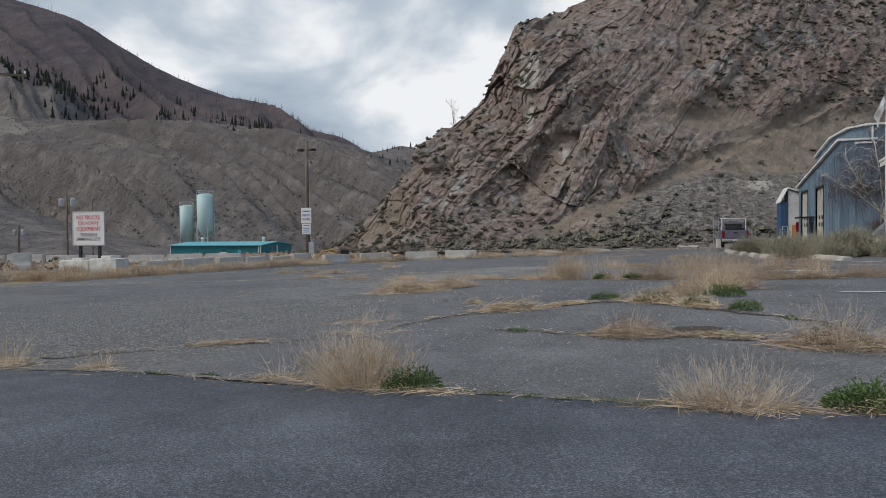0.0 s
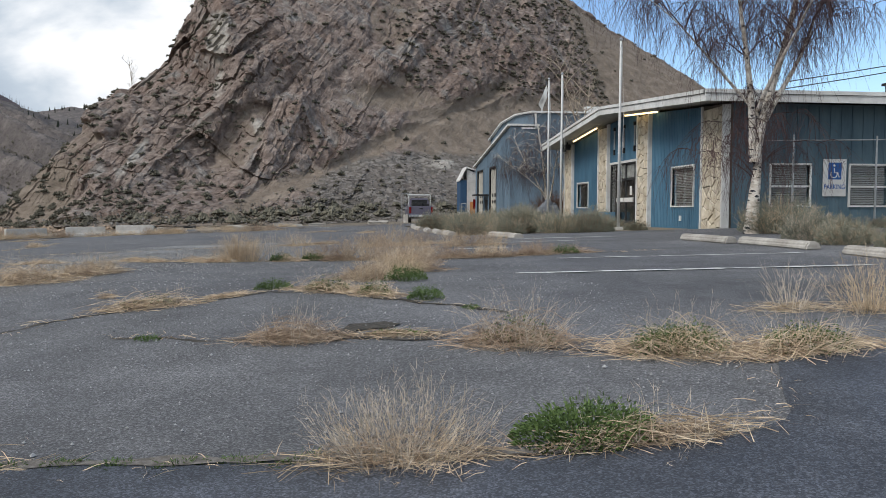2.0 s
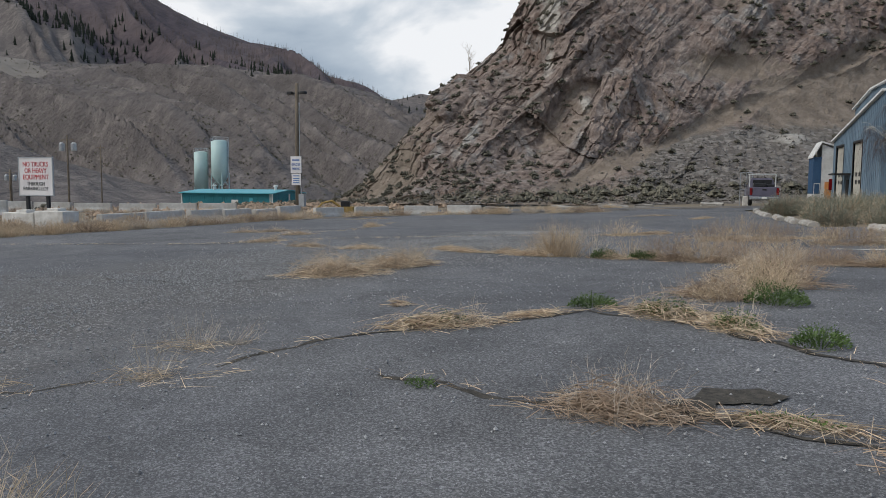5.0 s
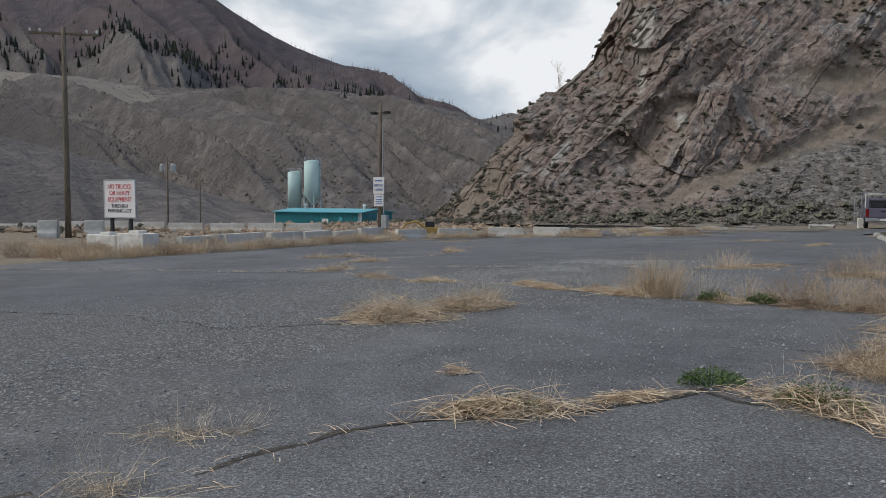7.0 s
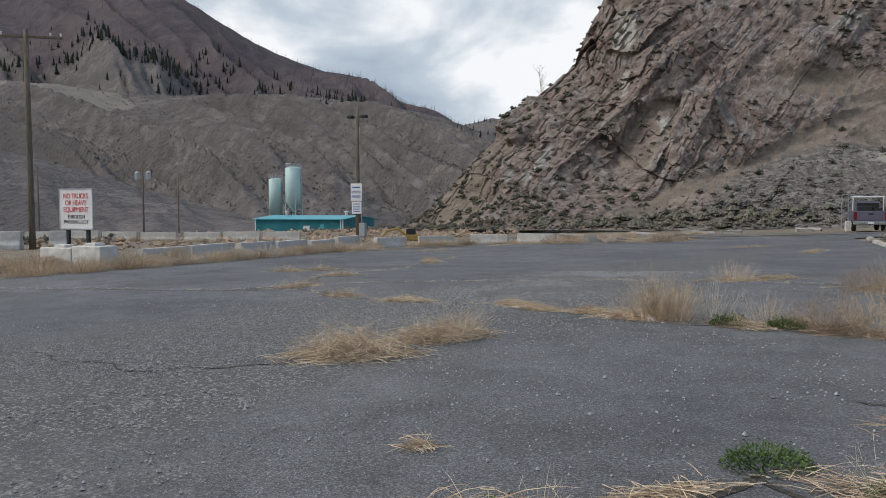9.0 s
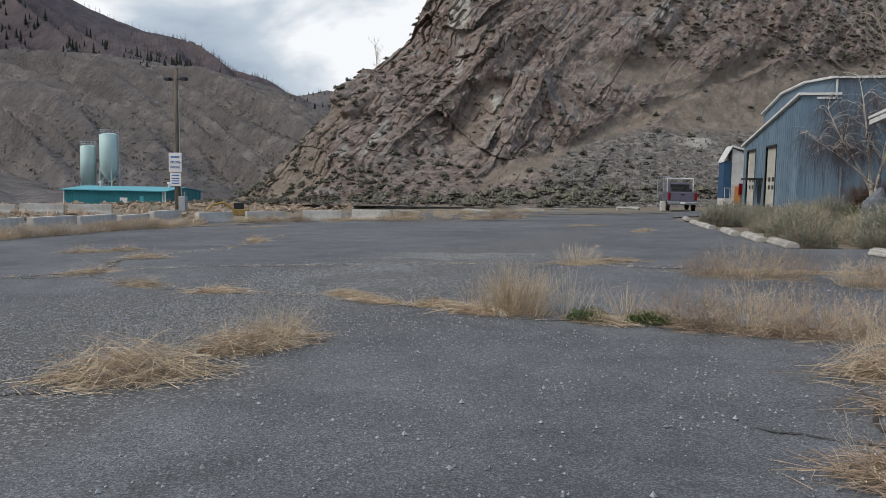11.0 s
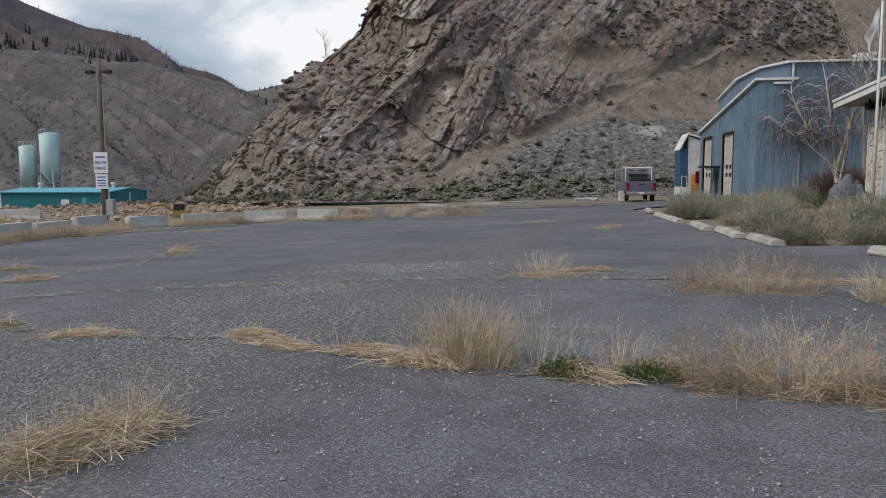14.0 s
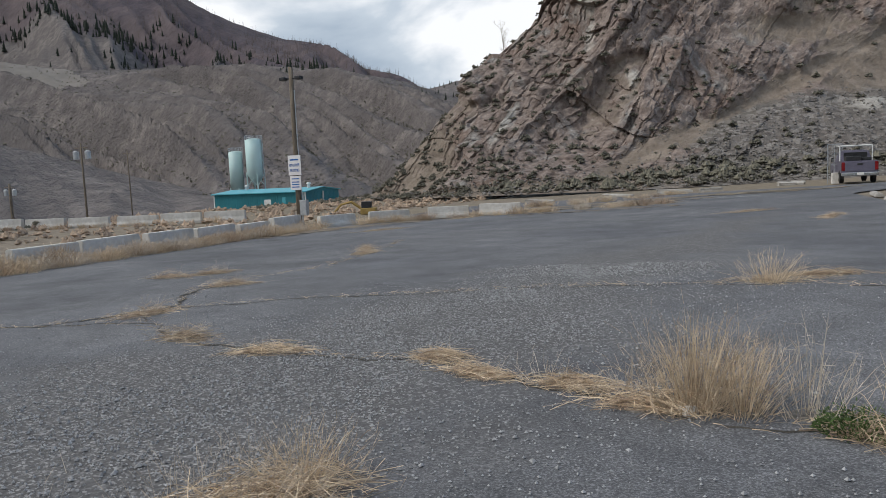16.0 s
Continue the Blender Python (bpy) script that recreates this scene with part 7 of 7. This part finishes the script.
# loose straw blown along the joints
rg = np.random.default_rng(55)
vs, fs = [], []
for line in CRACKS[:5] + [[(-6, 8.2), (-3.5, 8.0), (-0.4, 7.65), (1.8, 7.35), (4.0, 7.15), (5.4, 7.5), (5.9, 8.4)]]:
    for (x0, y0), (x1, y1) in zip(line, line[1:]):
        for _ in range(int(22 * math.hypot(x1 - x0, y1 - y0))):
            t = rg.random()
            x, y = x0 + (x1 - x0) * t + rg.normal(0, 0.09), y0 + (y1 - y0) * t + rg.normal(0, 0.09)
            a, l = rg.uniform(0, 6.28), rg.uniform(0.05, 0.22)
            z = gz(x, y) + 0.016
            blade(vs, fs, (x, y, z), (x + math.cos(a) * l, y + math.sin(a) * l, z + rg.uniform(0, 0.03)), 0.0028, 0.01, rg, 2)
tagged(raw("loose_straw", vs, fs, STRAW, False), "broken straw blown along the pavement joints", "straw", kind="stuff")

# ---- trees ----
def limb_path(rg, start, direction, length, n=7, droop=0.0, wander=0.12):
    pts = [np.array(start, float)]
    d = np.array(direction, float)
    d /= np.linalg.norm(d)
    for k in range(n):
        d = d + rg.normal(0, wander, 3) + np.array((0, 0, -droop * (k + 1) / n))
        d /= np.linalg.norm(d)
        pts.append(pts[-1] + d * length / n)
    return pts


def weeping_birch(x, y, seed, h, name, label, twig_n, twig_len, forks, limb_mat=TWIG):
    rg = np.random.default_rng(seed)
    t = thing(name, pose(x, y, gz(x, y) - 0.05), label, "tree")
    bm = bmesh.new()
    trunks = []
    for direction, length, r0, bstart in forks:
        pts = limb_path(rg, bstart, direction, length, 9, 0, 0.05)
        tube(bm, pts, [r0 * (1 - 0.86 * k / 9) for k in range(10)], 10, False)
        trunks.append((pts, r0))
    part("trunk", bm, BIRCH, t, "white bark with black scars", True)
    bm = bmesh.new()
    for pts, r0 in trunks[:3]:
        for _ in range(34):
            k = rg.uniform(0, 5.5)
            i, f = int(k), k - int(k)
            c = pts[i] + (pts[i + 1] - pts[i]) * f
            rr = r0 * (1 - 0.86 * k / 9) * 1.015
            a0, span, hgt = rg.uniform(0, 6.283), rg.uniform(0.4, 1.7), rg.uniform(0.008, 0.045)
            ring = [(c + np.array((math.cos(a) * rr, math.sin(a) * rr, 0)), hgt * math.sin(math.pi * (j + 0.4) / 5.8)) for j, a in enumerate(np.linspace(a0, a0 + span, 6))]
            lo_r = [bm.verts.new(q - np.array((0, 0, e))) for q, e in ring]
            hi_r = [bm.verts.new(q + np.array((0, 0, e))) for q, e in ring]
            for j in range(5):
                bm.faces.new((lo_r[j], lo_r[j + 1], hi_r[j + 1], hi_r[j]))
    tagged(part("bark_scars", bm, SIGN_BLACK, t, "black scars in white bark"), kind="stuff")
    bm = bmesh.new()
    ends = []
    for pts, r0 in trunks:
        for k in range(4, 10):
            for _ in range(3):
                a = rg.uniform(0, 6.283)
                l = h * rg.uniform(0.2, 0.4) * (1.15 - 0.06 * k)
                lp_ = limb_path(rg, pts[k], (math.cos(a), math.sin(a), rg.uniform(0.9, 1.9)), l, 7, 0.36, 0.09)
                tube(bm, lp_, [max(0.004, 0.026 * (1 - k * 0.06) * (1 - 0.88 * i / 7)) for i in range(8)], 5, False)
                ends += lp_[2:]
                for _ in range(2):
                    i = int(rg.integers(2, 7))
                    a2 = a + rg.normal(0, 0.9)
                    sp = limb_path(rg, lp_[i], (math.cos(a2), math.sin(a2), 0.35), l * 0.45, 5, 0.7, 0.14)
                    tube(bm, sp, [0.008 * (1 - 0.8 * j / 5) + 0.002 for j in range(6)], 4, False)
                    ends += sp[1:]
    part("limbs", bm, limb_mat, t, "", True)
    vs, fs = [], []
    for _ in range(twig_n):
        p = ends[int(rg.integers(len(ends)))]
        l = twig_len * rg.uniform(0.35, 1.2)
        q = limb_path(rg, p, (rg.normal(0, 0.35), rg.normal(0, 0.35), -0.4), l, 5, 0.5, 0.12)
        w = 0.0055
        base = len(vs)
        for k, c in enumerate(q):
            ww = w * (1 - 0.6 * k / 5)
            vs += [c + np.array((ww, 0, 0)), c + np.array((-ww * 0.5, ww * 0.87, 0)), c + np.array((-ww * 0.5, -ww * 0.87, 0))]
        for k in range(5):
            for j in range(3):
                a, b = base + 3 * k + j, base + 3 * k + (j + 1) % 3
                fs.append((a, b, b + 3, a + 3))
    tw = raw("twig_mass", vs, fs, TWIG, False)
    tw.parent = t
    tw["kind"] = "stuff"
    tw["label"] = "fine hanging leafless twigs"
    return t


weeping_birch(13.86, 22.98, 21, 7.5, "weeping_birch", "leafless weeping birch with white bark by the office", 4200, 1.7,
              [((0.03, 0, 1), 3.4, 0.21, (0, 0, 0)), ((0.1, 0.05, 1), 7.0, 0.14, (0.05, 0, 2.0)), ((-0.1, 0.1, 1), 6.0, 0.11, (0.0, 0, 2.2)), ((0.6, -0.1, 1.0), 5.0, 0.08, (0.25, 0, 3.0)), ((-0.75, 0.1, 0.9), 4.6, 0.05, (0.1, 0, 3.3)), ((0.1, -0.5, 1.0), 5.0, 0.06, (0.1, 0, 3.4))])
weeping_birch(14.9, 48.6, 23, 6.2, "young_birch", "slender leafless multi-stemmed birch with pale bark", 1500, 1.9,
              [((-0.05, 0, 1), 6.6, 0.1, (0, 0, 0)), ((-0.55, 0.1, 1), 4.6, 0.07, (0, 0, 1.2)), ((0.22, 0, 1), 5.6, 0.07, (0, 0, 0.9)), ((-0.9, -0.1, 0.75), 3.8, 0.05, (-0.02, 0, 1.7))], BIRCH)


def bare_tree(x, y, h, seed, r=0.12, z=None, label="bare pale tree without leaves"):
    rg = np.random.default_rng(seed)
    t = thing("bare_tree", pose(x, y, gz(x, y) - 0.05 if z is None else z), label, "tree", "bare trees")
    bm = bmesh.new()
    pts = limb_path(rg, (0, 0, 0), (0.03, 0, 1), h, 10, 0, 0.06)
    tube(bm, pts, [r * (1 - 0.9 * k / 10) for k in range(11)], 8, False)
    part("trunk", bm, PALE_BARK, t, smooth=True)
    bm = bmesh.new()
    for k in range(3, 10):
        for _ in range(3):
            a = rg.uniform(0, 6.283)
            l = h * rg.uniform(0.15, 0.32)
            lp_ = limb_path(rg, pts[k], (math.cos(a), math.sin(a), 1.1), l, 6, 0.05, 0.12)
            tube(bm, lp_, [r * 0.3 * (1 - 0.85 * i / 6) + 0.004 for i in range(7)], 4, False)
            for i in (2, 3, 4, 5):
                a2 = rg.uniform(0, 6.283)
                sp = limb_path(rg, lp_[i], (math.cos(a2), math.sin(a2), 0.9), l * 0.4, 4, 0, 0.15)
                tube(bm, sp, [0.012 * (1 - 0.7 * j / 4) + 0.003 for j in range(5)], 3, False)
    part("branches", bm, PALE_BARK, t)
    return t


bare_tree(21.2, 61.5, 14.0, 31)
bare_tree(19.0, 60.5, 11.0, 32)
for i, (x, y, z, h) in enumerate(((-33.0, 130.5, 18.6, 6.0), (-37.0, 125, 12.8, 3.5), (-35, 127, 15.5, 3))):
    bare_tree(x, y, h, 40 + i, 0.09, z, "small bare tree clinging to the cliff's crest")
